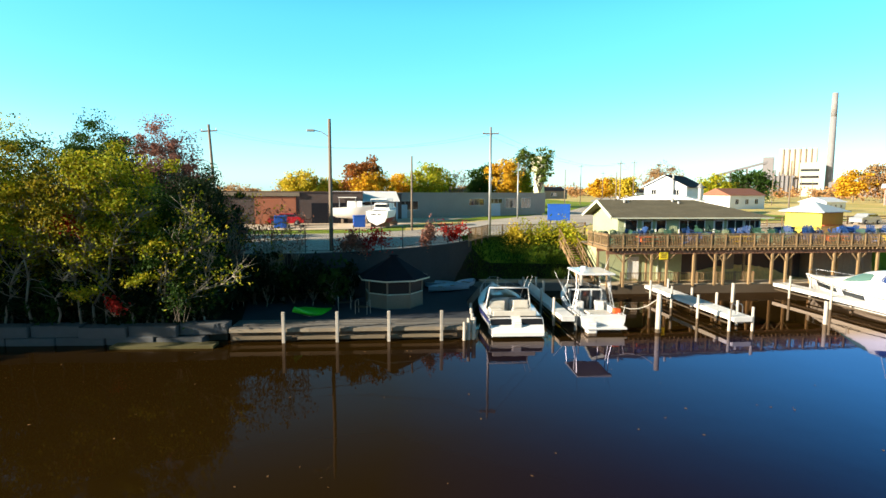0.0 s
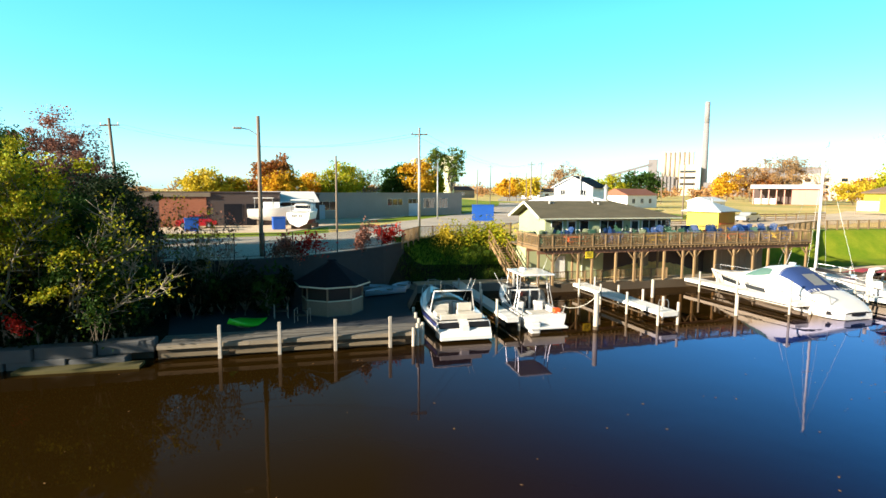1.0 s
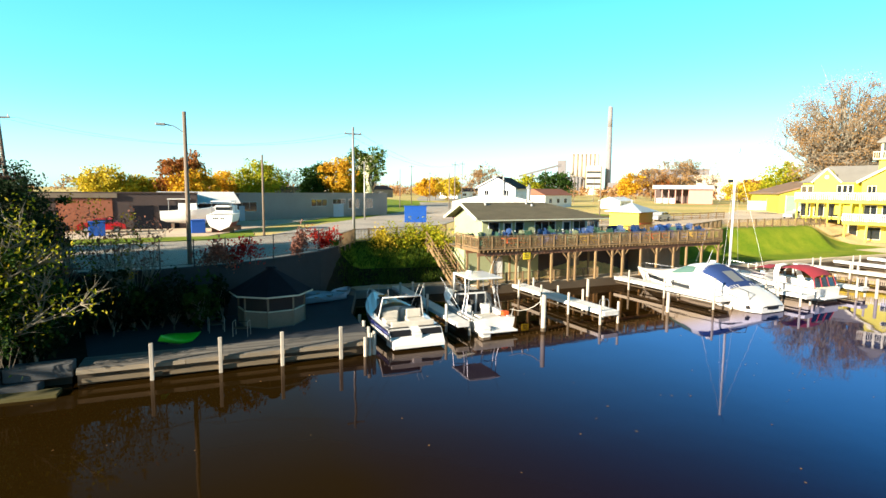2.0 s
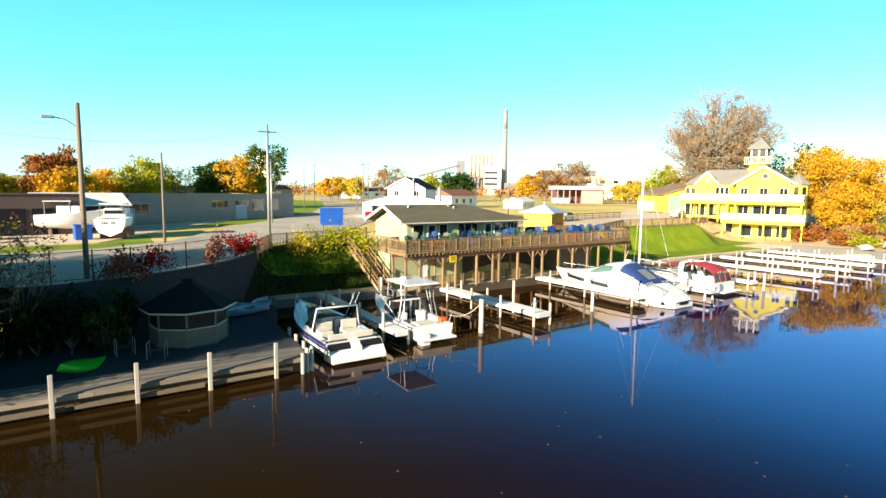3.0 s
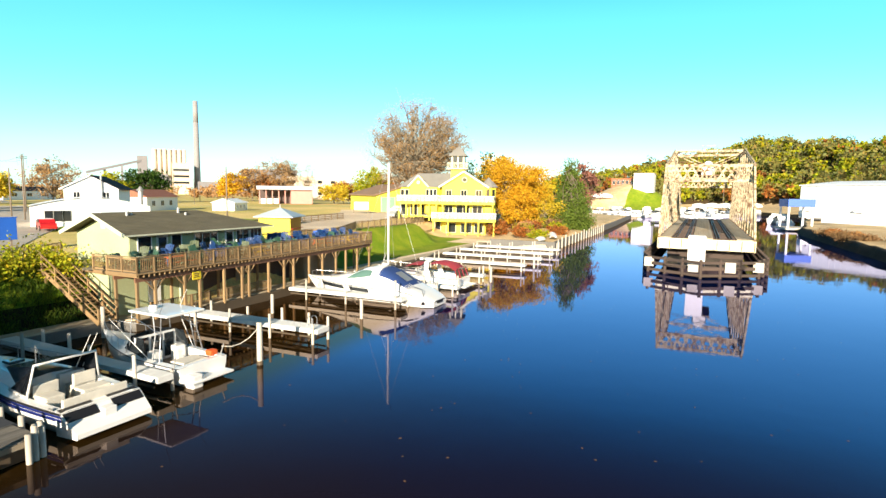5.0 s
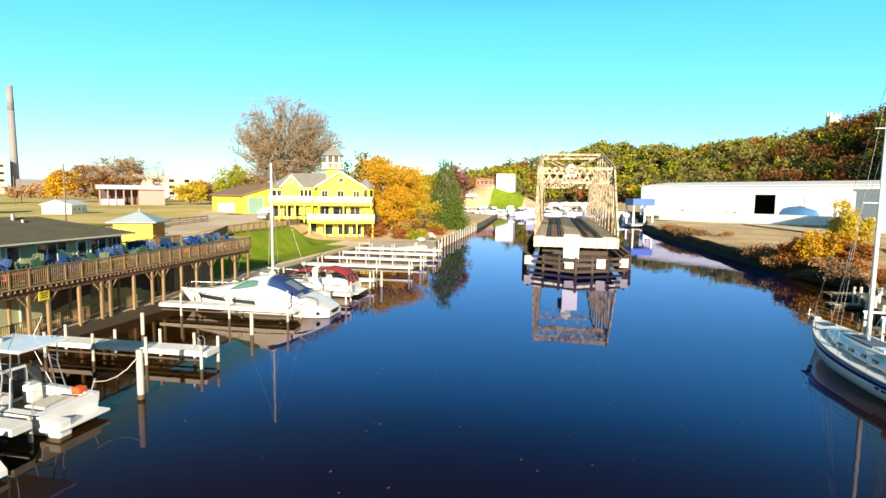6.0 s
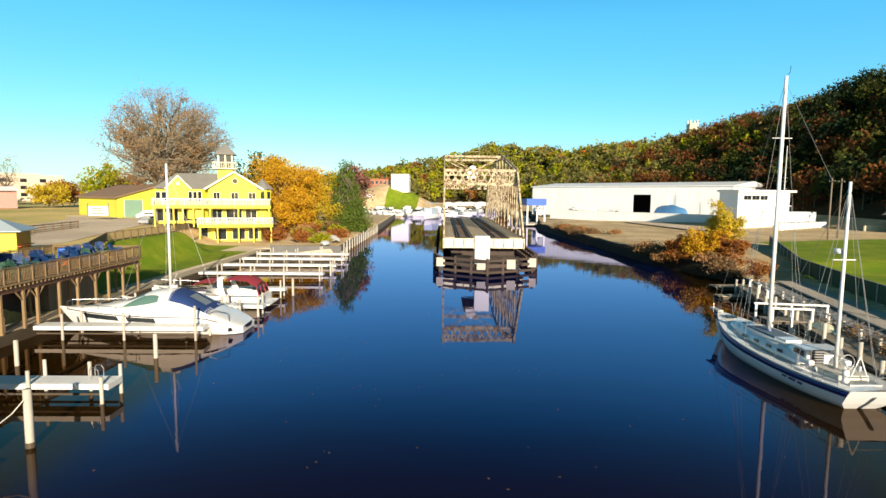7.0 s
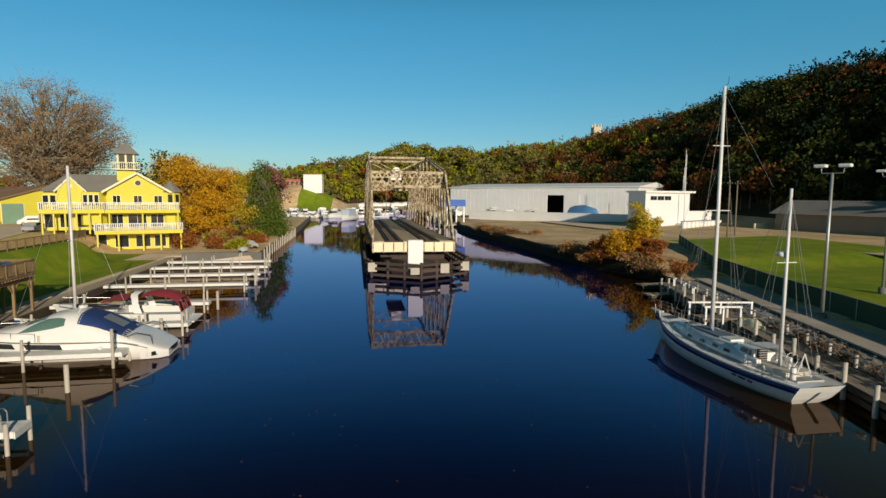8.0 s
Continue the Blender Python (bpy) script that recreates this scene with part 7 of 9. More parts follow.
def car(m, paint, label, group="parked cars", van=False):
    c = thing("parked_car", m, label, "car", group)
    prof = [(-2.15, 0.3), (-2.2, 0.75), (-2.0, 0.95), (-1.2, 1.02), (-0.7, 1.45), (0.9, 1.48), (1.6, 1.0), (2.1, 0.85), (2.2, 0.3)]
    if van:
        prof = [(-2.3, 0.3), (-2.35, 0.8), (-2.1, 1.1), (-1.5, 1.3), (-0.9, 1.9), (2.1, 1.95), (2.25, 1.2), (2.3, 0.3)]
    part("body", loft(B(), [[(x, y * (0.9 if z > 1.1 else 1), z) for x, z in prof] for y in (-0.85, -0.4, 0.4, 0.85)], True), paint, c)
    for s in (-0.87, 0.87):
        b = B()
        b.faces.new([b.verts.new((x, s * (0.9 if z > 1.1 else 1) * 0.985, z)) for x, z in prof][:: 1 if s < 0 else -1])
        part("side", b, paint, c)
        part("side_window", bx(B(), -0.75, min(s, s * 0.9) - 0.005, 1.08, 1.2, max(s, s * 0.9) + 0.005, 1.36), GLASS, c)
        for x in (-1.4, 1.35):
            w = part("wheel", tube(B(), (x, s - 0.08, 0.32), (x, s + 0.04, 0.32), 0.32, 0.32, 14), TYRE, c)
            part("rim", tube(B(), (x, s + 0.045 * (1 if s > 0 else -2.6), 0.32), (x, s + 0.06 * (1 if s > 0 else -2.4), 0.32), 0.18, 0.18, 10), STEEL, w)
    return c


car(at(95, 74, 4.1, 12), CARGREY, "silver car parked by the fence")
car(at(62, 73, 4.1, 20), CARGREY, "silver car parked on the gravel yard")
car(at(114, 85, 4.1, -55), WHITEPAINT, "white car parked before the yellow barn", van=True)
car(at(126, 205, 4.2, 15), WHITEPAINT, "white van parked beside the white sheds", van=True)
car(at(-16.5, 69.3, 4.1, 5), CARRED, "red car parked at the brick workshop")
car(at(31.5, 86, 4.1, 70), CARRED, "red car parked at the white shed")

# ---- buildings beyond the road ----
def flat_building(name, a, c, depth, z0, height, material, label, roof=DARKROOF, fascia=None):
    """A flat-roofed building whose front runs from a to c."""
    a, c = Vector((*a, 0)), Vector((*c, 0))
    L = (c - a).length
    g = thing(name, Matrix.Translation((a.x, a.y, z0)) @ pose(0, 0, 0, 0, 0, math.degrees(math.atan2(c.y - a.y, c.x - a.x))), label, "building")
    part("front_wall", bx(B(), 0, 0, 0, L, 0.3, height), material, g)
    part("back_wall", bx(B(), 0, depth - 0.3, 0, L, depth, height), material, g)
    for x in (0, L - 0.3):
        part("side_wall", bx(B(), x, 0.3, 0, x + 0.3, depth - 0.3, height), material, g)
    part("roof", bx(B(), 0.3, 0.3, height - 0.35, L - 0.3, depth - 0.3, height - 0.1), roof, g)
    part("parapet_cap", bx(B(), -0.1, -0.12, height, L + 0.1, 0.35, height + 0.14), fascia or material, g)
    return g, L


g, L = flat_building("grey_workshop", (-6.0, 86.5), (24.5, 104.5), 16, 3.9, 4.1, GREYWALL, "long low grey block workshop with a flat roof")
for x0, x1, z0, z1, n in ((2.0, 7.0, 1.4, 2.9, 4), (17.2, 20.6, 2.0, 3.2, 3), (21.8, 24.8, 2.3, 3.2, 3), (25.4, 28.2, 1.4, 3.3, 3), (29.2, 31.6, 1.4, 3.3, 3)):
    window(g, x0, x1, 0, z0, z1, n, frame_mat=STEEL)
for x0 in (22.0, 2.6):
    d = part("door", bx(B(), x0, -0.06, 0, x0 + 2.3, 0, 2.3), DOORBLUE, g, "pale blue double door")
    part("handle", bx(B(), x0 + 1.1, -0.12, 1.0, x0 + 1.2, -0.06, 1.2), STEEL, d)
for k in range(13):
    part("block_course", bx(B(), 0, -0.012, 0.3 * k + 0.02, L, 0.0, 0.3 * k + 0.285), GREYWALL, g)
g, L = flat_building("brick_workshop", (-34, 70.8), (-7.5, 74.5), 15, 3.95, 4.2, DARKBRICK, "low dark brick workshop with a flat roof and tan fascia", DARKROOF, DARKBRICK)
part("brick_panel", bx(B(), 12.8, -0.08, 0, 18.0, 0, 3.6), BRICKRED, g, "bright red-brown brick panel")
part("fascia", bx(B(), 0, -0.25, 3.7, 18.5, -0.1, 4.2), TANWALL, g, "tan fascia board")
for x in (20, 22.6):
    part("bay_door", bx(B(), x, -0.07, 0, x + 2.1, 0, 2.8), DARKROOF, g)
g, L = flat_building("garage", (-8.6, 82.2), (-2.6, 86.0), 8, 3.95, 3.9, DARKBRICK, "dark red garage with pale roller doors", WHITEPAINT)
for x in (0.6, 3.8):
    part("roller_door", bx(B(), x, -0.08, 0, x + 2.6, 0, 2.7), DOORBLUE, g, "pale blue roller door")
shed = thing("open_shed", at(-7.5, 78.5, 4.0, 8), "small shed with a pale sloping roof", "shed")
for x in (-4, 4):
    for y in (-2, 2):
        part("post", bx(B(), x - 0.1, y - 0.1, 0, x + 0.1, y + 0.1, 3.4 + 0.25 * y), POLEWOOD, shed)
part("roof", loft(B(), [[(-4.6, -2.6, 2.9), (-4.6, 2.6, 4.2), (-4.6, 2.6, 4.32), (-4.6, -2.6, 3.02)], [(4.6, -2.6, 2.9), (4.6, 2.6, 4.2), (4.6, 2.6, 4.32), (4.6, -2.6, 3.02)]], True, True), WHITEPAINT, shed)
part("back", bx(B(), -4, 1.9, 0, 4, 2.0, 3.8), DARKBRICK, shed)


def stored_boat(m, L, beam, label, red=True):
    bt = thing("stored_boat", m, label, "boat", "boats ashore")
    rows = hull_rows(L, beam, 1.1, 1.55, 0.6, 0.8)
    part("hull", loft(B(), rows), WHITEPAINT, bt, "", True)
    b = B()
    b.faces.new([b.verts.new(p) for p in rows[0]])
    part("transom", b, WHITEPAINT, bt)
    if red:
        for s in (-1, 1):
            part("bottom_paint", loft(B(), [[Vector(r[4]) + Vector((0, 0, -0.02)), Vector(r[5] if s > 0 else r[3]) + Vector((0, 0.015 * s, -0.01)), Vector(r[6] if s > 0 else r[2]) + Vector((0, 0.02 * s, 0))] for r in rows]), BOTTOMRED, bt)
        for i in range(6):
            if i != 3:
                part("name_bar", bx(B(), -0.02, 0.55 - 0.2 * i, 0.62, -0.005, 0.68 - 0.2 * i, 0.8), BLACKTRIM, bt)
    part("deck", loft(B(), [[r[0], Vector(r[0]).lerp(Vector(r[8]), 0.5) + Vector((0, 0, 0.1)), r[8]] for r in rows]), WHITEPAINT, bt)
    part("cabin", soft_box(B(), L * 0.3, -beam * 0.33, 1.1, L * 0.62, beam * 0.33, 2.0, 0.08), WHITEPAINT, bt)
    part("cabin_glass", bx(B(), L * 0.29, -beam * 0.3, 1.5, L * 0.63, beam * 0.3, 1.85), GLASS, bt)
    part("canopy", soft_box(B(), L * 0.12, -beam * 0.36, 2.45, L * 0.5, beam * 0.36, 2.55, 0.03), WHITEPAINT, bt)
    for x in (L * 0.14, L * 0.48):
        for s in (-1, 1):
            part("canopy_leg", tube(B(), (x, s * beam * 0.34, 1.1), (x, s * beam * 0.34, 2.46), 0.03, 0.03, 6), CHROME, bt)
    for x in (L * 0.2, L * 0.7):
        part("cradle", bx(B(), x - 0.15, -beam * 0.4, -1.0, x + 0.15, beam * 0.4, -0.35), POLEWOOD, bt)
    return bt


stored_boat(at(-5.0, 65.5, 4.9, 78), 7.6, 2.9, "white boat with red bottom paint propped up ashore")
stored_boat(at(-11.4, 75.0, 5.0, -4), 6.4, 3.0, "long white boat on a trailer ashore", False)
for x, y in ((-7.2, 66.5), (-16.2, 65.0)):
    d = thing("rubbish_bin", at(x, y, 4.05, 10), "blue plastic rubbish bin on the yard", "bin", "bins")
    part("body", soft_box(B(), -0.7, -0.6, 0, 0.7, 0.6, 1.3, 0.06), BINBLUE, d)
    part("lid", soft_box(B(), -0.74, -0.64, 1.3, 0.74, 0.64, 1.42, 0.04), BINBLUE, d)

# white sheds by the road
g = thing("white_shed", at(40.6, 91.5, 4.0, -28), "low white shed with a shallow curved roof", "shed")
part("wall", bx(B(), -7.4, 0, 0, 7.4, 12, 2.9), WHITEWALL, g)
part("roof", loft(B(), [[(-7.7 + 15.4 * k / 12, y, 2.85 + 1.25 * math.sin(math.pi * k / 12)) for k in range(13)] for y in (-0.3, 12.3)]), WHITEWALL, g, "", True)
b = B()
b.faces.new([b.verts.new((-7.4 + 14.8 * k / 12, 0, 2.85 + 1.2 * math.sin(math.pi * k / 12))) for k in range(13)])
part("front_gable", b, WHITEWALL, g)
window(g, -5.8, -2.6, 0, 0.7, 2.3, 3, frame_mat=STEEL)
part("roller_door", bx(B(), 1.0, -0.06, 0, 4.5, 0, 2.6), DOORBLUE, g)
part("chimney", tube(B(), (6.6, 4, 2.9), (6.6, 4, 5.2), 0.35, 0.35, 12), STEEL, g)
part("chimney_cap", tube(B(), (6.6, 4, 5.2), (6.6, 4, 5.9), 0.6, 0.08, 12), STEEL, g)
g = thing("white_gabled_hall", at(47.5, 103.5, 4.0, -40), "tall white gabled hall", "hall")
b = B()
HW, HE, HP, HD = 3.9, 5.4, 7.5, 14
faces(b, [(-HW, 0, 0), (HW, 0, 0), (HW, 0, HE), (0, 0, HP), (-HW, 0, HE), (-HW, HD, 0), (HW, HD, 0), (HW, HD, HE), (0, HD, HP), (-HW, HD, HE)],
      [(0, 1, 2, 3, 4), (9, 8, 7, 6, 5), (1, 6, 7, 2), (5, 0, 4, 9)])
part("wall", b, WHITEWALL, g)
for s in (-1, 1):
    p = [(s * (HW + 0.6), -0.5, HE - 0.2), (s * (HW + 0.6), HD + 0.5, HE - 0.2), (0, HD + 0.5, HP + 0.05), (0, -0.5, HP + 0.05)]
    b = B()
    faces(b, p + [(x, y, z + 0.15) for x, y, z in p], BOX if s > 0 else [q[::-1] for q in BOX])
    part("roof", b, DARKROOF if s > 0 else WHITEWALL, g)
for x in (-2.6, 1.6):
    window(g, x, x + 1.0, 0, 3.6, 4.9, 2)
part("chimney", tube(B(), (1.5, -0.3, 2), (1.5, -0.3, 7.6), 0.16, 0.16, 8), STEEL, g)
for i, (x, y, w, d, h, mt, rf) in enumerate(((84, 142, 14, 8, 5.5, WHITEWALL, mat("rust_red_roof", (0.26, 0.10, 0.06), 0.8)), (60, 130, 9, 6, 3.6, WHITEWALL, DARKROOF), (98, 128, 8, 6, 3.4, WHITEWALL, WHITEWALL),
                                                  (66, 310, 40, 12, 7, TANWALL, DARKROOF), (20, 330, 36, 12, 6, TANWALL, DARKROOF), (128, 300, 30, 14, 6, WHITEWALL, DARKROOF))):
    g = thing("far_shed", at(x, y, 3.9, 24), "low gabled shed beyond the road", "shed", "far sheds")
    part("wall", bx(B(), -w / 2, -d / 2, 0, w / 2, d / 2, h * 0.68), mt, g)
    b = B()
    faces(b, [(-w / 2 - 0.4, -d / 2 - 0.5, h * 0.66), (w / 2 + 0.4, -d / 2 - 0.5, h * 0.66), (w / 2 + 0.4, d / 2 + 0.5, h * 0.66), (-w / 2 - 0.4, d / 2 + 0.5, h * 0.66), (-w / 2 - 0.4, 0, h), (w / 2 + 0.4, 0, h)], [(0, 1, 5, 4), (2, 3, 4, 5), (3, 0, 4), (1, 2, 5), (0, 3, 2, 1)])
    part("roof", b, rf, g)
    for k in range(3):
        window(g, -w / 2 + w * (0.15 + 0.28 * k), -w / 2 + w * (0.15 + 0.28 * k) + w * 0.1, -d / 2, h * 0.25, h * 0.5, 2)
g = thing("pink_barn", at(174, 179.5, 4.0, -44), "faded pink open-fronted barn with a white roof", "barn")
part("wall", bx(B(), 2, -4, 0, 11, 4, 6.4), PINKWALL, g)
part("back_wall", bx(B(), -11, 3.7, 0, 2, 4, 6.4), DARKBRICK, g)
for x in (-11, -8.4, -5.8, -3.2, -0.6):
    part("post", bx(B(), x, -4, 0, x + 0.4, -3.6, 6), PINKWALL, g)
part("roof", loft(B(), [[(-12, -5.4, 6.0), (-12, 0, 7.6), (-12, 5.0, 6.4)], [(11.5, -5.4, 6.0), (11.5, 0, 7.6), (11.5, 5.0, 6.4)]]), WHITEPAINT, g)
part("stored_goods", soft_box(B(), -10.4, -3.4, 0, -3, 1, 2.2, 0.3), WHITEPAINT, g)

# ---- power station far off ----
ps = thing("power_station", at(408, 568, 4.0, -36), "distant pale power station with boiler houses", "power station")
part("boiler_house", bx(B(), -19, 0, 0, 15, 30, 50), PLANT, ps)
for k in range(7):
    part("silo", tube(B(), (-17 + 5.0 * k, -1, 18), (-17 + 5.0 * k, -1, 50.5), 2.2, 2.2, 12), PLANT, ps, "", True)
part("front_block", bx(B(), 0, -16, 0, 18, -2, 35), PLANT, ps)
for z in (12, 19, 26):
    part("window_band", bx(B(), 1, -16.2, z, 17, -16.0, z + 2.4), GLASS, ps)
part("steelwork", bx(B(), -24, -12, 0, -4, -2, 22), PLANTDARK, ps)
for k in range(6):
    part("duct", tube(B(), (-22 + 4 * k, -13, 0), (-22 + 4 * k, -13, 28 - 2 * k), 0.9, 0.9, 8), PLANTDARK, ps)
part("turbine_hall", bx(B(), 26, -10, 0, 110, 20, 15), PLANTDARK, ps)
part("low_hall", bx(B(), 60, -4, 0, 130, 30, 24), PLANTDARK, ps)
part("conveyor", beam(B(), (-80, -20, 22), (-28, -6, 37), 3.2, 2.6), PLANTDARK, ps, "long sloping coal conveyor")
part("transfer_tower", bx(B(), -34, -8, 0, -24, 4, 42), PLANTDARK, ps)
for x, z in ((-64, 26), (-48, 31)):
    part("trestle", bx(B(), x - 1, -15, 0, x + 1, -13, z), PLANTDARK, ps)
stack = thing("smokestack", at(429.3, 552.8, 4.0), "tall slender grey smokestack", "chimney")
part("shaft", tube(B(), (0, 0, 0), (0, 0, 82), 3.7, 2.9, 20), STACKGREY, stack, "", True)
part("shaft_top", tube(B(), (0, 0, 82), (0, 0, 106), 2.95, 2.6, 20), STACKGREY, stack, "darker upper shaft", True)
for x, y, w, h in ((330, 300, 16, 17), (300, 268, 20, 15), (318, 286, 10, 12), (470, 480, 30, 30)):
    g = thing("far_block", at(x, y, 4, -45), "distant pale apartment block", "building", "far blocks")
    part("body", bx(B(), -w, -6, 0, w, 6, h), PLANT if h < 20 else PLANTDARK, g)
    for k in range(4):
        for j in range(3):
            part("window", bx(B(), -w + w * 0.45 * k + 2, -6.1, 3 + 4 * j, -w + w * 0.45 * k + 5, -6.0, 5 + 4 * j), GLASS, g)
wt_ = thing("water_tower", at(52.5, 234.3, 4), "pale water tower behind the trees", "water tower")
part("shaft", tube(B(), (0, 0, 0), (0, 0, 13), 2.6, 2.0, 16), CREAMTRIM, wt_, "", True)
part("tank", tube(B(), (0, 0, 12.6), (0, 0, 19.2), 3.8, 3.8, 20), CREAMTRIM, wt_, "", True)


# ---- poles ----
def pole(x, y, z0, height, r, label, arm=None, cross=True, material=POLEWOOD, lean=0.0):
    p = thing("utility_pole", pose(x, y, z0, 0, lean, 0), label, "pole", "utility poles")
    part("shaft", tube(B(), (0, 0, -0.5), (0, 0, height), r, r * 0.7, 10), material, p, "", True)
    if cross:
        part("crossarm", bx(B(), -0.8, -0.06, height - 0.7, 0.8, 0.06, height - 0.58), POLEWOOD, p)
        for k in (-0.7, 0.7):
            part("insulator", tube(B(), (k, 0, height - 0.58), (k, 0, height - 0.4), 0.05, 0.04, 6), STEEL, p)
    if arm:
        part("lamp_arm", pipe(B(), [(0, 0, arm), (-0.6, 0, arm + 0.4), (-1.1, 0, arm + 0.48)], 0.035), STEEL, p)
        part("lamp_head", soft_box(B(), -1.6, -0.12, arm + 0.40, -1.05, 0.12, arm + 0.56, 0.04), STEEL, p)
    return p


pole(-20.3, 56.3, 4.0, 10.9, 0.17, "weathered wooden utility pole with a lamp arm", 7.0, lean=-3)
pole(-6.5, 40.1, 0.8, 12.7, 0.16, "tall wooden pole carrying a street lamp", 11.4, False)
pole(6.9, 53.6, 4.0, 10.6, 0.15, "pale round utility pole beside the road", None, True, STEEL)
pole(-0.8, 60.5, 4.0, 8.2, 0.13, "slim wooden pole by the yard", None, False)
pole(15.8, 86.5, 4.0, 9.0, 0.13, "pale pole at the workshop", None, False, STEEL)
for x, y, h in ((24, 152, 11), (38, 140, 10), (52.7, 175, 13), (43, 115, 11), (60, 150, 13), (47, 128, 9), (72, 210, 12), (86, 240, 12), (120, 180, 11), (148, 205, 10), (175, 235, 10), (60, 86, 9.5), (30, 205, 12)):
    pole(x, y, 4.0, h, 0.14, "distant wooden utility pole", None, h > 10)
wires = thing("overhead_wires", at(0, 0), "thin overhead wires between utility poles", "wires")
for a, c in (((-20.3, 56.3, 14.3), (6.9, 53.6, 14.0)), ((6.9, 53.6, 14.0), (43, 115, 14.4)), ((43, 115, 14.4), (60, 150, 16.4)), ((-20.3, 56.3, 14.3), (-90, 60, 14.3))):
    for k in (-0.7, 0.7):
        pts = [Vector(a).lerp(Vector(c), t / 12) + Vector((k, 0, -1.6 * 4 * (t / 12) * (1 - t / 12))) for t in range(13)]
        part("wire", pipe(B(), pts, 0.011, 4), CABLE, wires)

# ---- south bank ----
def south(s, off, z=0.0):
    """s metres along the south dock from its west end, off metres inland."""
    d = Vector((33.6, -7.7, 0)).normalized()
    n = Vector((d.y, -d.x, 0))
    return Vector((12.0, -4.9, z)) + d * s + n * off


sd = thing("riverside_dock", at(0, 0), "long weathered timber dock with white posts beside the ketch", "dock")
b = B()
for k in range(10):
    a, c = south(0, 0.05 + 0.19 * k), south(42, 0.05 + 0.19 * k)
    beam(b, a + Vector((0, 0, 0.93)), c + Vector((0, 0, 0.93)), 0.175, 0.05)
part("decking", b, PLANK, sd, "sun-bleached long planks")
part("front_beam", beam(B(), south(0, 0, 0.72), south(42, 0, 0.72), 0.1, 0.25), WETWOOD, sd)
part("back_beam", beam(B(), south(0, 1.9, 0.3), south(42, 1.9, 0.3), 0.12, 1.4), WETWOOD, sd)
part("lower_beam", beam(B(), south(0, 0.1, 0.25), south(42, 0.1, 0.25), 0.1, 0.3), WETWOOD, sd)
for k in range(17):
    p = south(1.5 + 2.45 * k, -0.1)
    h = 1.95 if k % 2 else 1.6
    part("post", tube(B(), (p.x, p.y, -1.5), (p.x, p.y, h), 0.13, 0.12, 10), POSTWHITE, sd, "", True)
    q = south(1.5 + 2.45 * k, 1.95)
    part("post", tube(B(), (q.x, q.y, -0.5), (q.x, q.y, 1.7), 0.10, 0.10, 8), POSTWHITE, sd, "", True)
part("pipe_rail", pipe(B(), [south(1.0, 1.95, 1.55), south(20, 1.95, 1.6), south(41, 1.95, 1.5)], 0.05), STEEL, sd, "grey pipe rail")
part("pipe_rail", pipe(B(), [south(1.0, 1.95, 1.2), south(41, 1.95, 1.15)], 0.04), STEEL, sd)
for (ax, ay), (cx_, cy_) in (((36.6, -7.9), (36.0, -12.9)), ((34.7, -8.1), (34.4, -10.8))):
    r = thing("white_rail_frame", at(0, 0), "white timber rail on posts across the dock", "rail", "dock rails")
    for t in (0, 0.5, 1):
        x, y = ax + (cx_ - ax) * t, ay + (cy_ - ay) * t
        part("post", bx(B(), x - 0.07, y - 0.07, -1.4, x + 0.07, y + 0.07, 1.92), WHITEPAINT, r)
    part("rail", beam(B(), (ax, ay + 0.15, 1.99), (cx_, cy_ - 0.1, 1.99), 0.16, 0.13), WHITEPAINT, r)
pierlet = thing("cross_pier", at(35.5, -7.9, 0, -93), "short plank pier between two white rails", "dock")
part("decking", board_run(B(), 0, 5.0, -0.85, 0.75, 1.05, 0.06, 0.2, 0.012, "y"), PLANK, pierlet)
for y in (-0.8, 0.7):
    part("bearer", bx(B(), 0, y - 0.06, 0.8, 5.0, y + 0.06, 0.98), WETWOOD, pierlet)
for x, y, r_, w, z in ((55.0, -15.0, 4, 1.5, 0.42), (49.4, -12.9, 4, 1.1, 0.34)):
    st = thing("low_landing_stage", at(x, y, 0, r_), "low sun-bleached plank landing stage at the bank", "landing stage", "landing stages")
    part("decking", board_run(B(), -w / 2, w / 2, -2.2, 2.2, z, 0.07, 0.22, 0.015, "x"), PALEPLANK, st)
    for s in (-1, 1):
        part("float", bx(B(), s * w / 2 - 0.12, -2.1, -0.2, s * w / 2 + 0.02, 2.1, z - 0.075), WETWOOD, st)
for x, y in ((50.4, -14.6), (47.2, -13.8), (44.6, -13.2)):
    fr = thing("white_mooring_frame", at(x, y, 0.0, -13), "small white T-shaped mooring frame on the dock", "mooring frame", "mooring frames")
    for s in (-0.18, 0.18):
        part("post", bx(B(), s - 0.05, -0.05, -0.6, s + 0.05, 0.05, 1.75), WHITEPAINT, fr)
    part("crossbar", bx(B(), -0.55, -0.07, 1.75, 0.55, 0.07, 1.87), WHITEPAINT, fr)
dh = thing("upturned_dinghy", at(*south(21.5, 1.0).xy, 0.95, -10), "cream dinghy lying upturned on the dock", "dinghy", "dinghies")
part("hull", loft(B(), [[(1.6 * (k / 5 - 1), 0.62 * max(0.04, 1 - abs(k / 5 - 1) ** 2.2) * c, 0.42 * (1 - c * c) ** 0.5 * max(0.1, 1 - abs(k / 5 - 1) ** 2)) for c in (-1, -0.7, -0.3, 0, 0.3, 0.7, 1)] for k in range(11)]), CREAMTRIM, dh, "", True)
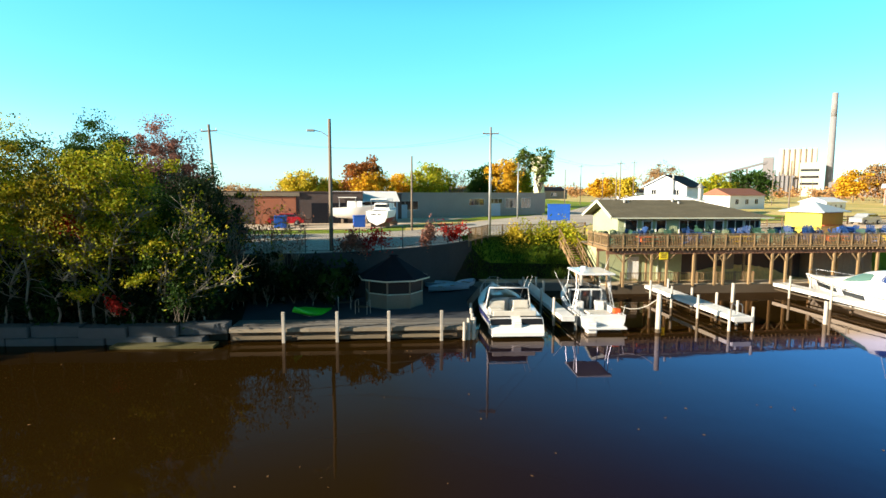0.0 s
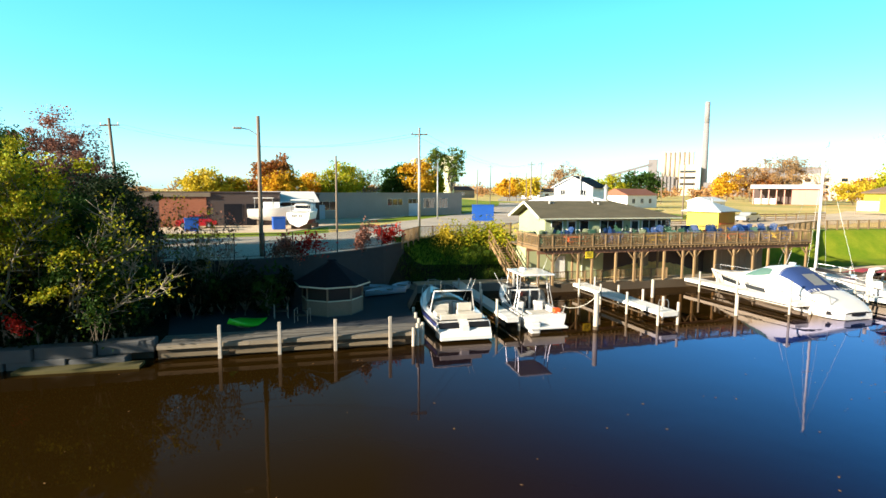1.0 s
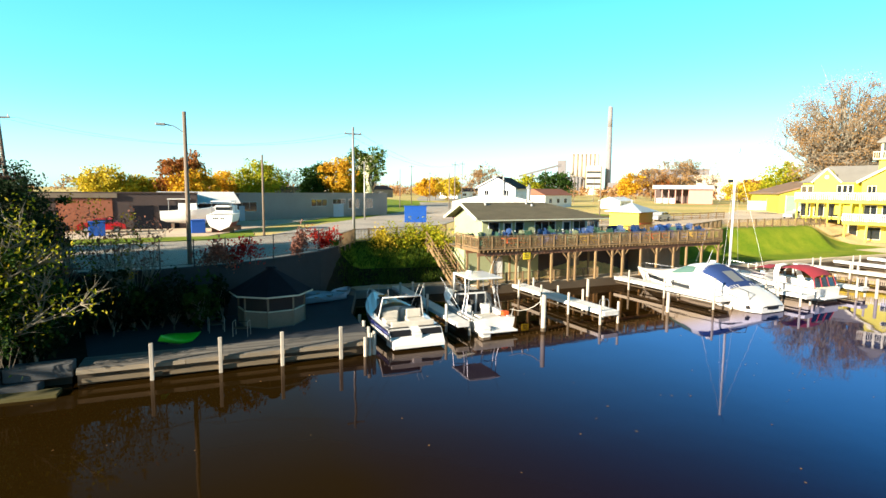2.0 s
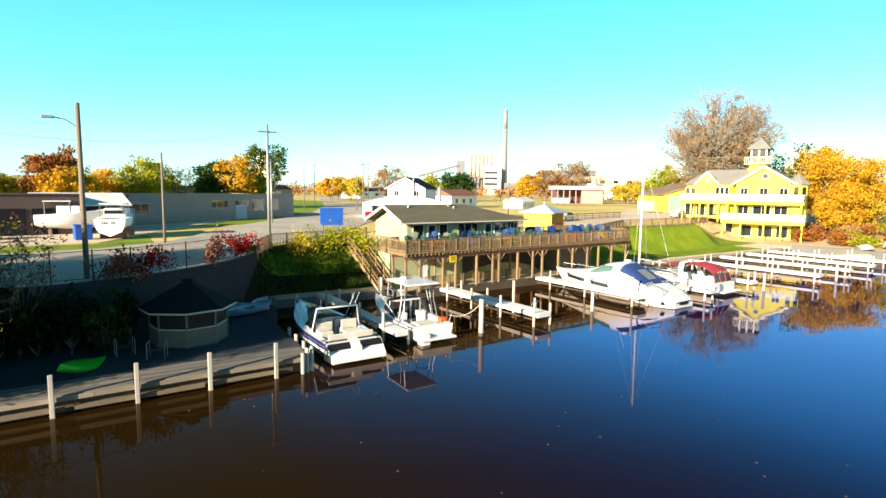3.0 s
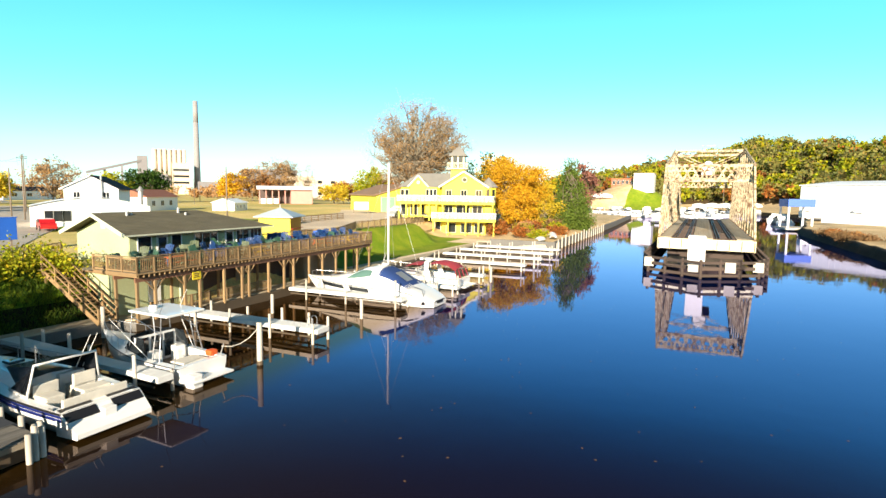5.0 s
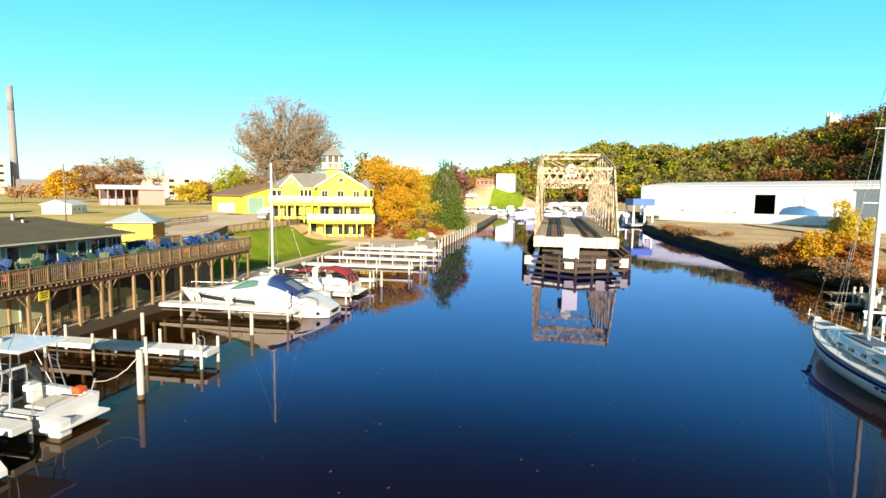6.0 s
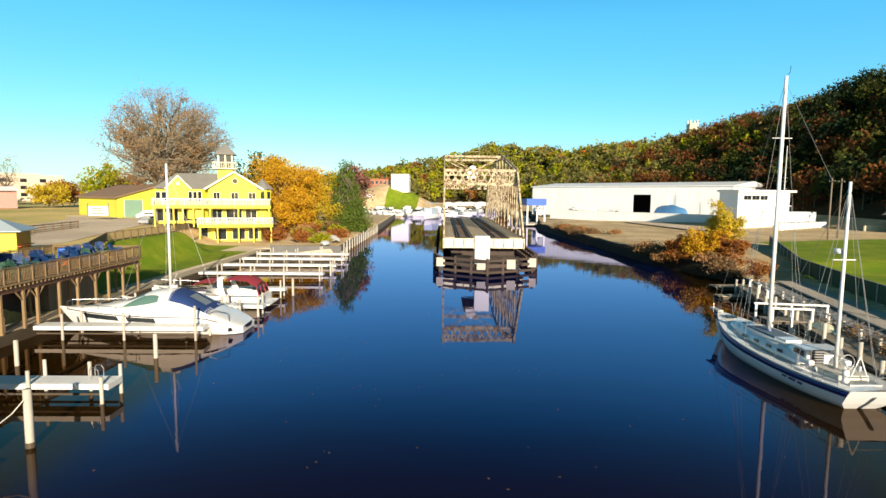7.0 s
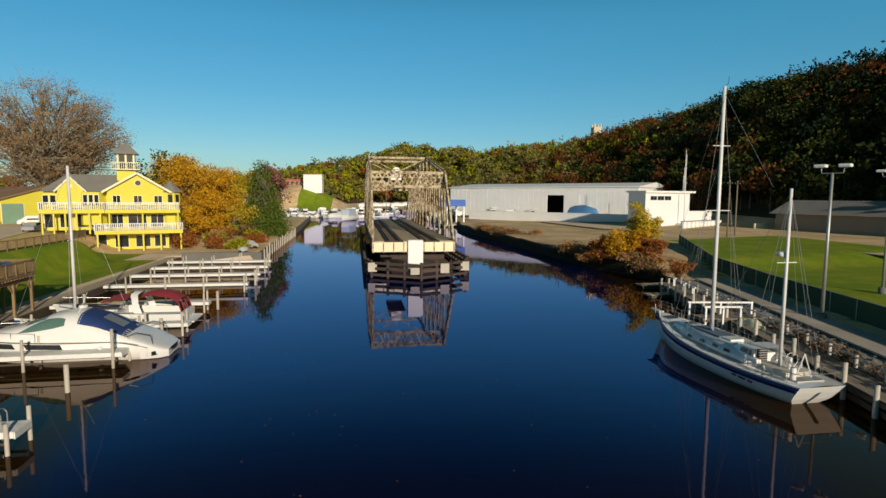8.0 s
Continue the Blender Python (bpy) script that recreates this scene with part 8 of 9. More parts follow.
strip("stone_verge", [tuple(south(s, 2.3).xy) for s in (-30, 0, 14, 28, 44)], [tuple(south(s, 4.6).xy) for s in (-30, 0, 14, 28, 44)], 1.0, PEBBLES, "strip of pale stones beside the dock", "verge")
strip("footpath", [tuple(south(s, 4.6).xy) for s in (-30, 0, 14, 28, 44)], [tuple(south(s, 7.4).xy) for s in (-30, 0, 14, 28, 44)], 1.22, ASPHALT, "pale worn footpath behind the dock", "pavement")
# loose stones on the verge, one by one
stone_meshes = []
rng = random.Random(8)
for k in range(5):
    b = B()
    bmesh.ops.create_icosphere(b, subdivisions=1, radius=0.16)
    for v in b.verts:
        v.co = Vector((v.co.x * 1.2, v.co.y, v.co.z * 0.65)) * (1 + 0.25 * noise.noise(v.co * 9 + Vector((k, 0, 0))))
    me = bpy.data.meshes.new("stone")
    b.to_mesh(me)
    b.free()
    me.materials.append(STONE)
    stone_meshes.append(me)
verge = tagged(new("verge_stones"), "pale loose stones along the verge", "stones", "", "structure")
for k in range(280):
    ob = new("stone", stone_meshes[k % 5])
    ob.parent = verge
    p = south(rng.uniform(-2, 36), rng.uniform(2.4, 4.5), 1.02)
    ob.matrix_basis = pose(p.x, p.y, p.z, 0, 0, rng.uniform(0, 360)) @ Matrix.Scale(rng.uniform(0.5, 1.3), 4)

FENCE = [(14, -14.5), (29, -18.0), (45, -21.6), (60, -25.4), (86, -36.0)]
fs = thing("windscreen_fence", at(0, 0), "low fence covered in dark green windscreen mesh round the lawn", "fence")
for (ax, ay), (cx_, cy_) in zip(FENCE, FENCE[1:]):
    n = max(1, round(math.hypot(cx_ - ax, cy_ - ay) / 3))
    za, zc = float(south_top(np.array(ax), np.array(ay))) - 0.2, float(south_top(np.array(cx_), np.array(cy_))) - 0.2
    part("mesh_panel", beam(B(), (ax, ay, za + 0.95), (cx_, cy_, zc + 0.95), 0.03, 1.7), WINDSCREEN, fs, "dark green mesh panel")
    part("top_rail", beam(B(), (ax, ay, za + 1.82), (cx_, cy_, zc + 1.82), 0.05, 0.05), STEEL, fs)
    for j in range(n):
        x, y, z = ax + (cx_ - ax) * j / n, ay + (cy_ - ay) * j / n, za + (zc - za) * j / n
        part("post", tube(B(), (x, y + 0.05, z), (x, y + 0.05, z + 1.85), 0.04, 0.04, 6), STEEL, fs)


def flood_light(x, y, z, height, label):
    p = thing("floodlight_pole", at(x, y, z, 30), label, "floodlight", "floodlights")
    part("base", tube(B(), (0, 0, -0.4), (0, 0, 0.45), 0.36, 0.34, 14), CONCRETE, p, "round concrete foot", True)
    part("shaft", tube(B(), (0, 0, 0.4), (0, 0, height), 0.13, 0.10, 12), STEEL, p, "", True)
    part("yoke", pipe(B(), [(-0.75, 0, height + 0.45), (-0.7, 0, height), (0.7, 0, height), (0.75, 0, height + 0.45)], 0.04), STEEL, p)
    for s in (-1, 1):
        part("lamp_head", soft_box(B(), s * 0.8 - 0.42, -0.3, height + 0.42, s * 0.8 + 0.42, 0.3, height + 0.68, 0.1), WHITEPAINT, p, "white floodlight head")
    return p


flood_light(33.4, -16.9, 1.1, 11.2, "tall steel floodlight pole with two white heads")
flood_light(42.0, -31.0, 1.5, 11.0, "tall steel floodlight pole on the lawn")

# warehouse and yard
wh = thing("boat_warehouse", at(164, -67.5, 2.4, 45), "huge white metal boat warehouse with a dark open door", "warehouse")
WL_, WH_, WD_ = 76.0, 11.6, 34
part("front_wall", bx(B(), 0, -0.4, 0, 26, 0, WH_), WHITEWALL, wh)
part("front_wall", bx(B(), 32.5, -0.4, 0, WL_, 0, WH_), WHITEWALL, wh)
part("door_head", bx(B(), 26, -0.4, 8.6, 32.5, 0, WH_), WHITEWALL, wh)
part("back_wall", bx(B(), 0, -WD_, 0, WL_, -WD_ + 0.4, WH_), WHITEWALL, wh)
for x in (0, WL_ - 0.4):
    part("side_wall", bx(B(), x, -WD_ + 0.4, 0, x + 0.4, -0.4, WH_), WHITEWALL, wh)
part("floor", bx(B(), 0, -WD_, -0.3, WL_, -0.4, 0.05), CONCRETE, wh)
part("roof", loft(B(), [[(-0.5, 0.4, WH_), (-0.5, -WD_ / 2, WH_ + 1.6), (-0.5, -WD_ - 0.4, WH_), (-0.5, -WD_ - 0.4, WH_ - 0.3), (-0.5, 0.4, WH_ - 0.3)], [(WL_ + 0.5, 0.4, WH_), (WL_ + 0.5, -WD_ / 2, WH_ + 1.6), (WL_ + 0.5, -WD_ - 0.4, WH_), (WL_ + 0.5, -WD_ - 0.4, WH_ - 0.3), (WL_ + 0.5, 0.4, WH_ - 0.3)]], True, True), WHITEWALL, wh)
# near-black screen behind the doorway paints the unlit interior
part("inner_dark", bx(B(), 18, -16, 0.05, 42, -15.8, 11.0), DARKROOF, wh)
for k in [k for k in range(38) if not 12 < k < 17]:
    part("cladding_rib", bx(B(), 2 * k + 0.05, 0.0, 0.2, 2 * k + 0.15, 0.05, WH_ - 0.3), WHITEWALL, wh)
part("open_door", bx(B(), 20.0, 0.1, 0, 25.8, 0.25, 8.6), WHITEWALL, wh, "slid-open white door")
part("skirting", bx(B(), 33, 0.05, 0, 75, 0.1, 0.5), CONCRETE, wh)
low = thing("low_white_wall", at(144, -62, 2.3, 45), "long low white boundary wall before the warehouse", "wall")
part("wall", bx(B(), 0, 0, 0, 64, 0.4, 2.9), WHITEWALL, low)
part("cap", bx(B(), -0.1, -0.1, 2.9, 64.1, 0.5, 3.1), WHITEPAINT, low)
g = thing("white_flat_shed", at(126.6, -50.6, 2.4, -73.4), "white flat-roofed shed with a window band", "shed")
part("wall", bx(B(), 0, 0, 0, 15.2, 6, 9.2), WHITEWALL, g)
part("roof_slab", bx(B(), -0.5, -0.6, 9.2, 16.6, 6.4, 9.7), WHITEPAINT, g)
for k in range(3):
    window(g, 1.6 + 2.4 * k, 3.8 + 2.4 * k, 0, 7.3, 8.4, 2, frame_mat=STEEL)
part("annex", bx(B(), 15.2, 2, 0, 26, 6, 4.4), WHITEWALL, g)
bl = thing("shrink_wrapped_boat", at(172, -52.5, 4.2, 30), "boat in blue shrink-wrap before the warehouse door", "boat")
part("wrap", loft(B(), [[(x, w * c, 0.2 + h * (1 - abs(c) ** 1.6)) for c in (-1, -0.6, 0, 0.6, 1)] for x, w, h in ((-6, 0.2, 0.6), (-5, 1.6, 2.2), (0, 2.0, 3.4), (4, 1.8, 3.0), (6, 1.6, 2.4))]), mat("blue_wrap", (0.09, 0.24, 0.48), 0.5), bl, "", True)
part("cradle", bx(B(), -4, -1, -1.9, 4, 1, 0.3), POLEWOOD, bl)
for i, (x, y, L, r) in enumerate(((176, -38, 9, 30), (186, -26, 8, 20), (142, -54, 9, -60), (196, -14, 9, 10), (190, -36, 9, 60), (198, -30, 8, 100))):
    stored_boat(at(x, y, 3.7, r), L, 2.8, "white boat stored ashore by the warehouse", False)
lift = thing("blue_boat_lift", at(184, -9.5, 0.0, 10), "steel boat lift with a blue top at the water", "boat lift")
for x in (-4, 4):
    for y in (-3, 3):
        part("leg", bx(B(), x - 0.25, y - 0.25, -1.4, x + 0.25, y + 0.25, 9), WHITEPAINT, lift)
part("top", bx(B(), -4.6, -3.4, 7.0, 4.6, 3.4, 9.2), BINBLUE, lift, "blue steel top")
part("platform", bx(B(), -6, -4, 0.4, 6, 4, 0.9), POSTWHITE, lift)
g, L = flat_building("tan_clubhouse", (70, -96), (112, -84), 12, 2.4, 4.6, TANWALL, "long tan clubhouse with a grey roof", GREYROOF)
part("pitched_roof", loft(B(), [[(-1, -1, 4.6), (-1, 6, 7.6), (-1, 13, 4.6)], [(L + 1, -1, 4.6), (L + 1, 6, 7.6), (L + 1, 13, 4.6)]]), GREYROOF, g)
for x in (3, 9, 20, 30):
    window(g, x, x + 2, 0, 1.2, 3.0, 2)
g = thing("white_garden_shed", at(108, -76, 2.4, 20), "small white gabled shed", "shed")
part("wall", bx(B(), -2.2, -2, 0, 2.2, 2, 2.8), WHITEPAINT, g)
part("roof", loft(B(), [[(-2.6, y, 2.75), (0, y, 4.0), (2.6, y, 2.75), (2.6, y, 2.6), (-2.6, y, 2.6)] for y in (-2.4, 2.4)], True, True), WHITEPAINT, g)
part("door", bx(B(), -0.8, -2.06, 0, 0.8, -2, 2.1), DOORBLUE, g)
lw = thing("yard_wall", at(112, -70, 2.4, -68), "low pale concrete wall along the yard", "wall")
part("wall", bx(B(), 0, 0, 0, 46, 0.3, 2.2), CREAMTRIM, lw)
for k in range(10):
    c = thing("white_drum", at(118 + 1.8 * k * 0.5, -56 - 1.6 * k, 2.4), "white upright container in the yard", "container", "yard containers")
    part("body", tube(B(), (0, 0, 0), (0, 0, 2.3), 0.7, 0.7, 12), WHITEPAINT, c, "", True)
    part("lid", tube(B(), (0, 0, 2.3), (0, 0, 2.45), 0.74, 0.6, 12), STEEL, c)
pole(93, -50, 2.3, 11.5, 0.16, "wooden utility pole with a transformer in the yard")
pole(95, -53, 2.3, 11.5, 0.16, "wooden utility pole in the yard")
for x, y, h in ((250, -60, 14), (186, -80, 14), (320, 10, 14)):
    pole(x, y, 2.4, h, 0.15, "distant wooden utility pole")
for i in range(9):
    x, y = 128 + i * 4.5, -62 - i * 2.6
    mts = thing("boat_mast", at(x, y, 2.4), "bare mast of a yacht laid up in the yard", "mast", "yard masts")
    h = (19, 13, 21, 15, 12, 17, 13, 15, 12)[i]
    part("mast", tube(B(), (0, 0, 1.2), (0, 0, h), 0.11, 0.08, 8), ALU, mts, "", True)
    part("spreader", tube(B(), (-0.9, 0, h * 0.62), (0.9, 0, h * 0.62), 0.04, 0.04, 6), ALU, mts)
    part("hull", soft_box(B(), -3.5, -1.2, 0, 3.5, 1.2, 1.4, 0.4), WHITEPAINT, mts, "low white hull under the mast")
tw = thing("hilltop_tower", at(345, -128, 45), "pale square tower on the wooded hill", "tower")
part("shaft", bx(B(), -2.6, -2.6, -6, 2.6, 2.6, 11), PLANT, tw)
for x in (-2.6, 1.6):
    for y in (-2.6, 1.6):
        part("merlon", bx(B(), x, y, 11, x + 1.0, y + 1.0, 13), PLANT, tw)

# marina at the river's bend
rng = random.Random(21)
FAR_BOAT = None
for row, (x0, y0, dx, dy, n) in enumerate(((250, 66, 0.6, -4.4, 12), (268, 70, 0.8, -4.6, 14), (292, 74, 1.0, -4.8, 15), (215, -8.5, 7.0, -0.4, 5), (318, 30, 2, -4.5, 9))):
    for k in range(n):
        x, y = x0 + dx * k + rng.uniform(-1, 1), y0 + dy * k
        if FAR_BOAT is None:
            FAR_BOAT = thing("moored_cruiser", at(x, y), "white cruiser moored in the far marina", "boat", "marina boats")
            rr = hull_rows(10, 3.4, 1.4, 2.0, 0.5, 1.0, 8)
            part("hull", loft(B(), rr), GELCOAT, FAR_BOAT, "", True)
            part("deck", loft(B(), [[r[0], r[8]] for r in rr]), GELCOAT, FAR_BOAT)
            part("transom", loft(B(), [[(0, -1.5, 0), (0, -1.5, 1.4)], [(0, 1.5, 0), (0, 1.5, 1.4)]]), GELCOAT, FAR_BOAT)
            part("cabin", loft(B(), [[(2, y_, 1.4), (2.6, y_ * 0.9, 3.0), (5.6, y_ * 0.85, 2.9), (7.6, y_ * 0.6, 1.8)] for y_ in (-1.4, 1.4)]), GELCOAT, FAR_BOAT)
            part("cabin_window", bx(B(), 3.0, -1.42, 2.1, 5.8, 1.42, 2.6), GLASS, FAR_BOAT, "dark cabin window band")
            part("canopy", loft(B(), [[(-0.2, y_, 2.6), (1.6, y_, 3.0), (2.8, y_, 3.1)] for y_ in (-1.35, 1.35)]), BLUECANVAS, FAR_BOAT)
            part("flybridge", soft_box(B(), 2.6, -1.2, 2.9, 4.6, 1.2, 3.6, 0.1), GELCOAT, FAR_BOAT)
        else:
            copy_thing(FAR_BOAT, at(x, y, 0, (180 + rng.uniform(-6, 6) if k % 3 == 0 else 90 + rng.uniform(-20, 20)) if row < 3 else rng.uniform(150, 210)) @ Matrix.Diagonal((rng.uniform(0.9, 1.4), rng.uniform(0.8, 1.2), rng.uniform(0.6, 1.25), 1)))
for k, (x, y) in enumerate(((258, 40), (280, 42), (305, 44))):
    dk = thing("marina_pontoon", at(x, y), "long pale pontoon in the far marina", "dock", "pontoons")
    part("decking", bx(B(), -1, -30, 0.2, 1, 34, 0.7), DOCKWHITE, dk)
    for j in range(7):
        part("piling", tube(B(), (1.2, -28 + 10 * j, -1.5), (1.2, -28 + 10 * j, 3.4), 0.2, 0.2, 8), POSTWHITE, dk)
g = thing("white_storage_block", at(425, 62, 12, 90), "white windowless storage block on the far bank", "building")
part("body", bx(B(), -6.7, 0, 0, 6.7, 14, 13.4), WHITEPAINT, g)
part("roof", bx(B(), -6.9, -0.2, 13.4, 6.9, 14.2, 13.9), PLANT, g)
g, L = flat_building("red_brick_works", (425, 87), (423, 69.5), 20, 11.0, 11.4, BRICKRED, "distant red-brick works on the far bank")
for k in range(5):
    window(g, 1.0 + 3.3 * k, 3.0 + 3.3 * k, 0, 7, 10, 2, frame_mat=WHITEPAINT)
for k, (x, y) in enumerate(((396, 97), (391, 90), (388, 84), (385, 101), (400, 24), (398, 16), (402, 8), (399, 0), (401, -8))):
    w = thing("wrapped_yacht", at(x, y, float(ground_height(np.array([float(x)]), np.array([float(y)]))[0]) + 0.5, 78 + 9 * (k % 5)), "yacht in white shrink-wrap on the far bank", "boat", "wrapped yachts")
    part("wrap", loft(B(), [[(u, v * c, 0.2 + hh * (1 - abs(c) ** 1.8)) for c in (-1, -0.6, 0, 0.6, 1)] for u, v, hh in ((-5, 0.3, 1.0), (-3.8, 1.4, 2.2), (0, 1.7, 3.0), (3.4, 1.5, 2.6), (5, 1.2, 1.9))]), WHITEPAINT, w, "", True)
    part("cradle", bx(B(), -4, -1, -0.5, 4, 1, 0.5), POLEWOOD, w)
bp = thing("blue_covered_boat", at(232, 26, 0.3, 160), "cruiser with a teal upper deck in the far marina", "boat")
rr = hull_rows(13, 4.2, 1.6, 2.2, 0.5, 1.0, 8)
part("hull", loft(B(), rr), GELCOAT, bp, "", True)
part("deck", loft(B(), [[r[0], r[8]] for r in rr]), GELCOAT, bp)
part("cabin", soft_box(B(), 1.5, -1.8, 1.6, 9, 1.8, 4.4, 0.2), DOORBLUE, bp)
part("upper_deck", soft_box(B(), 1, -1.9, 6.4, 8, 1.9, 6.6, 0.06), DOORBLUE, bp)
for x in (1.3, 4.5, 7.7):
    for s in (-1.7, 1.7):
        part("post", tube(B(), (x, s, 4.4), (x, s, 6.4), 0.05, 0.05, 6), CHROME, bp)

# ---- trees and plants ----
def leaf_quads(centres, size, rng, flat=0.0):
    """Small kite-shaped leaves, turned at random, one at each centre."""
    n = len(centres)
    a = rng.normal(size=(n, 3))
    a /= np.linalg.norm(a, axis=1, keepdims=True)
    c = rng.normal(size=(n, 3))
    c[:, 2] *= 1 - flat
    c -= a * (a * c).sum(1, keepdims=True)
    c /= np.linalg.norm(c, axis=1, keepdims=True)
    s = size * rng.uniform(0.6, 1.4, size=(n, 1))
    v = np.stack([centres - a * s, centres + c * s * 0.55 - a * s * 0.1, centres + a * s, centres - c * s * 0.55 - a * s * 0.1], 1).reshape(-1, 3)
    return v, np.arange(4 * n, dtype=np.int32).reshape(-1, 4)


def crown_points(rng, n, clumps, height, radius, start, shape, fill=0.5, tightness=0.2, uneven=0.24):
    """Points of a crown made of clumps; z from start to height."""
    k = rng.normal(size=(clumps, 3))
    k /= np.linalg.norm(k, axis=1, keepdims=True)
    k *= rng.uniform(fill, 1.0, size=(clumps, 1)) ** 0.7
    lobe = sum(np.sin(k @ rng.normal(size=3) * f + rng.uniform(0, 6)) for f in (2.2, 3.6, 5.5)) / 3
    k *= 1 + uneven * lobe[:, None]
    k[:, 2] = np.clip(k[:, 2], -1, 1.0)
    mid_z, half = (height + start) / 2, (height - start) / 2
    h = (k[:, 2] + 1) / 2
    if shape == "cone":
        h = 1 - np.sqrt(rng.uniform(0, 1, clumps))
        ang, rr = rng.uniform(0, 2 * np.pi, clumps), (1 - h) * rng.uniform(0.55, 1.05, clumps)
        cen = np.stack([radius * rr * np.cos(ang), radius * rr * np.sin(ang), start + (height - start) * h - 0.12 * radius * rr], 1)
    elif shape == "egg":
        w = 1.15 * (1 - h) ** 0.55 * (0.35 + h) ** 0.25
        cen = np.stack([radius * k[:, 0] * w, radius * k[:, 1] * w, mid_z + half * k[:, 2]], 1)
    elif shape == "vase":
        w = 0.35 + 0.75 * h ** 0.6
        cen = np.stack([radius * k[:, 0] * w, radius * k[:, 1] * w, mid_z + half * k[:, 2]], 1)
    else:
        cen = np.stack([radius * k[:, 0], radius * k[:, 1], mid_z + half * k[:, 2]], 1)
    which = rng.integers(0, clumps, n)
    spread = tightness * radius * (0.45 + 1.0 * rng.random((clumps, 1)))
    return cen[which] + np.clip(rng.normal(size=(n, 3)), -1.9, 1.9) * spread[which] * np.array([1, 1, 0.7]), cen


def limbs(bm, rng, base, height, r, tips, count, fork):
    """A tapered trunk that bends a little, and limbs that reach towards the tips."""
    pts = [Vector(base)]
    for k in range(1, 5):
        pts.append(pts[-1] + Vector((rng.normal() * 0.035 * height, rng.normal() * 0.035 * height, height * fork / 4)))
    for k in range(4):
        tube(bm, pts[k], pts[k + 1], r * (1 - 0.14 * k), r * (1 - 0.14 * (k + 1)), 8)
    order = rng.permutation(len(tips))[:count]
    for j, i in enumerate(order):
        t = Vector(tips[i])
        s = pts[2 + int(rng.integers(0, 3))]
        a = s.lerp(t, 0.4) + Vector((rng.normal() * 0.05, rng.normal() * 0.05, 0.06)) * height
        c = s.lerp(t, 0.75) + Vector((rng.normal() * 0.03, rng.normal() * 0.03, 0.03)) * height
        rr = r * 0.42
        tube(bm, s, a, rr, rr * 0.6, 6), tube(bm, a, c, rr * 0.6, rr * 0.34, 5), tube(bm, c, t, rr * 0.34, rr * 0.1, 4)
        for q in range(3):
            e = c.lerp(t, rng.uniform(0.1, 0.6)) + Vector((rng.normal(), rng.normal(), rng.normal() + 0.5)) * height * 0.055
            tube(bm, c.lerp(t, rng.uniform(0, 0.5)), e, rr * 0.26, rr * 0.07, 4)


def tree(name, x, y, height, radius, leaf, label, n=5000, size=0.16, clumps=70, start=0.3, shape="round", seed=1, bark=BARK, fork=0.5, boughs=26, z=None, fill=0.5, tightness=0.16, r=None, category="tree", group="trees", lean=0.0, uneven=0.24):
    rng = np.random.default_rng(seed)
    z = float(ground_height(np.array([x]), np.array([y]))[0]) if z is None else z
    t = thing(name, at(x, y, z), label, category, group)
    pts, cen = crown_points(rng, n, clumps, height, radius, start * height, shape, fill, tightness, uneven)
    for c_ in (pts, cen):
        c_[:, 1] -= lean * np.clip(c_[:, 2] / height, 0, 1)
    b = B()
    limbs(b, rng, (0, 0, -0.3), height, r or 0.016 * height + 0.03, cen, boughs, fork)
    part("trunk", b, bark, t, "", True)
    v, q = leaf_quads(pts, size, rng)
    ob = new("crown", np_mesh("crown", v, q, leaf))
    ob.parent = t
    return t


# wood on the left bank; trees west of x = -34 are unseen, added to shade it
wood = [(-13.9, 33.2, 8.8, 2.1, L_GREEN, 0.2, BARK), (-16.6, 32.6, 11.6, 3.0, L_YELLOWG, 0.34, BARK), (-19.8, 32.8, 11.4, 3.1, L_OLIVE, 0.3, BARK), (-23.4, 32.6, 12.4, 3.3, L_YELLOWG, 0.3, BARK), (-27.2, 33.2, 12.8, 3.5, L_OLIVE, 0.3, BARK),
        (-31.5, 33.4, 10.8, 3.5, L_OLIVE, 0.3, BARK), (-36.5, 34.0, 11, 3.8, L_OLIVE, 0.3, BARK), (-14.4, 36.6, 10.2, 2.8, L_DARK, 0.2, BARK), (-18.6, 37.6, 11.6, 3.1, L_GREEN, 0.25, BARK), (-22.6, 38.2, 14.6, 3.4, L_GREEN, 0.3, BARK),
        (-27.5, 38.6, 15.0, 3.7, L_GREEN, 0.3, BARK), (-33, 39.5, 12.2, 4, L_OLIVE, 0.3, BARK), (-41, 38.0, 12, 4.2, L_OLIVE, 0.3, BARK), (-48, 36.0, 12, 4.5, L_OLIVE, 0.3, BARK), (-17.4, 40.8, 14.0, 2.7, L_PURPLE, 0.3, PALEBARK), (-20.2, 43.8, 13.4, 3.0, L_PURPLE, 0.2, PALEBARK), (-24.5, 43.0, 12.5, 3.6, L_GREEN, 0.2, BARK), (-56, 36.0, 13, 5, L_OLIVE, 0.2, BARK), (-62, 33.5, 13, 5, L_OLIVE, 0.2, BARK), (-68, 36, 13.5, 5, L_GREEN, 0.2, BARK), (-52, 40, 13, 5, L_OLIVE, 0.2, BARK), (-60, 42, 13, 5, L_GREEN, 0.2, BARK), (-44, 42.5, 12.5, 4.5, L_OLIVE, 0.2, BARK), (-45, 33, 12, 4, L_OLIVE, 0.2, BARK), (-76, 34, 14, 5.5, L_OLIVE, 0.2, BARK), (-72, 41, 14, 5.5, L_GREEN, 0.2, BARK), (-15.6, 40.6, 10.2, 2.6, L_GREEN, 0.2, BARK)] + [(-39 - 5 * (k % 3), 29.5 + 2.6 * k, 12.0, 4.4, L_GREEN, 0.06, BARK) for k in range(9)]
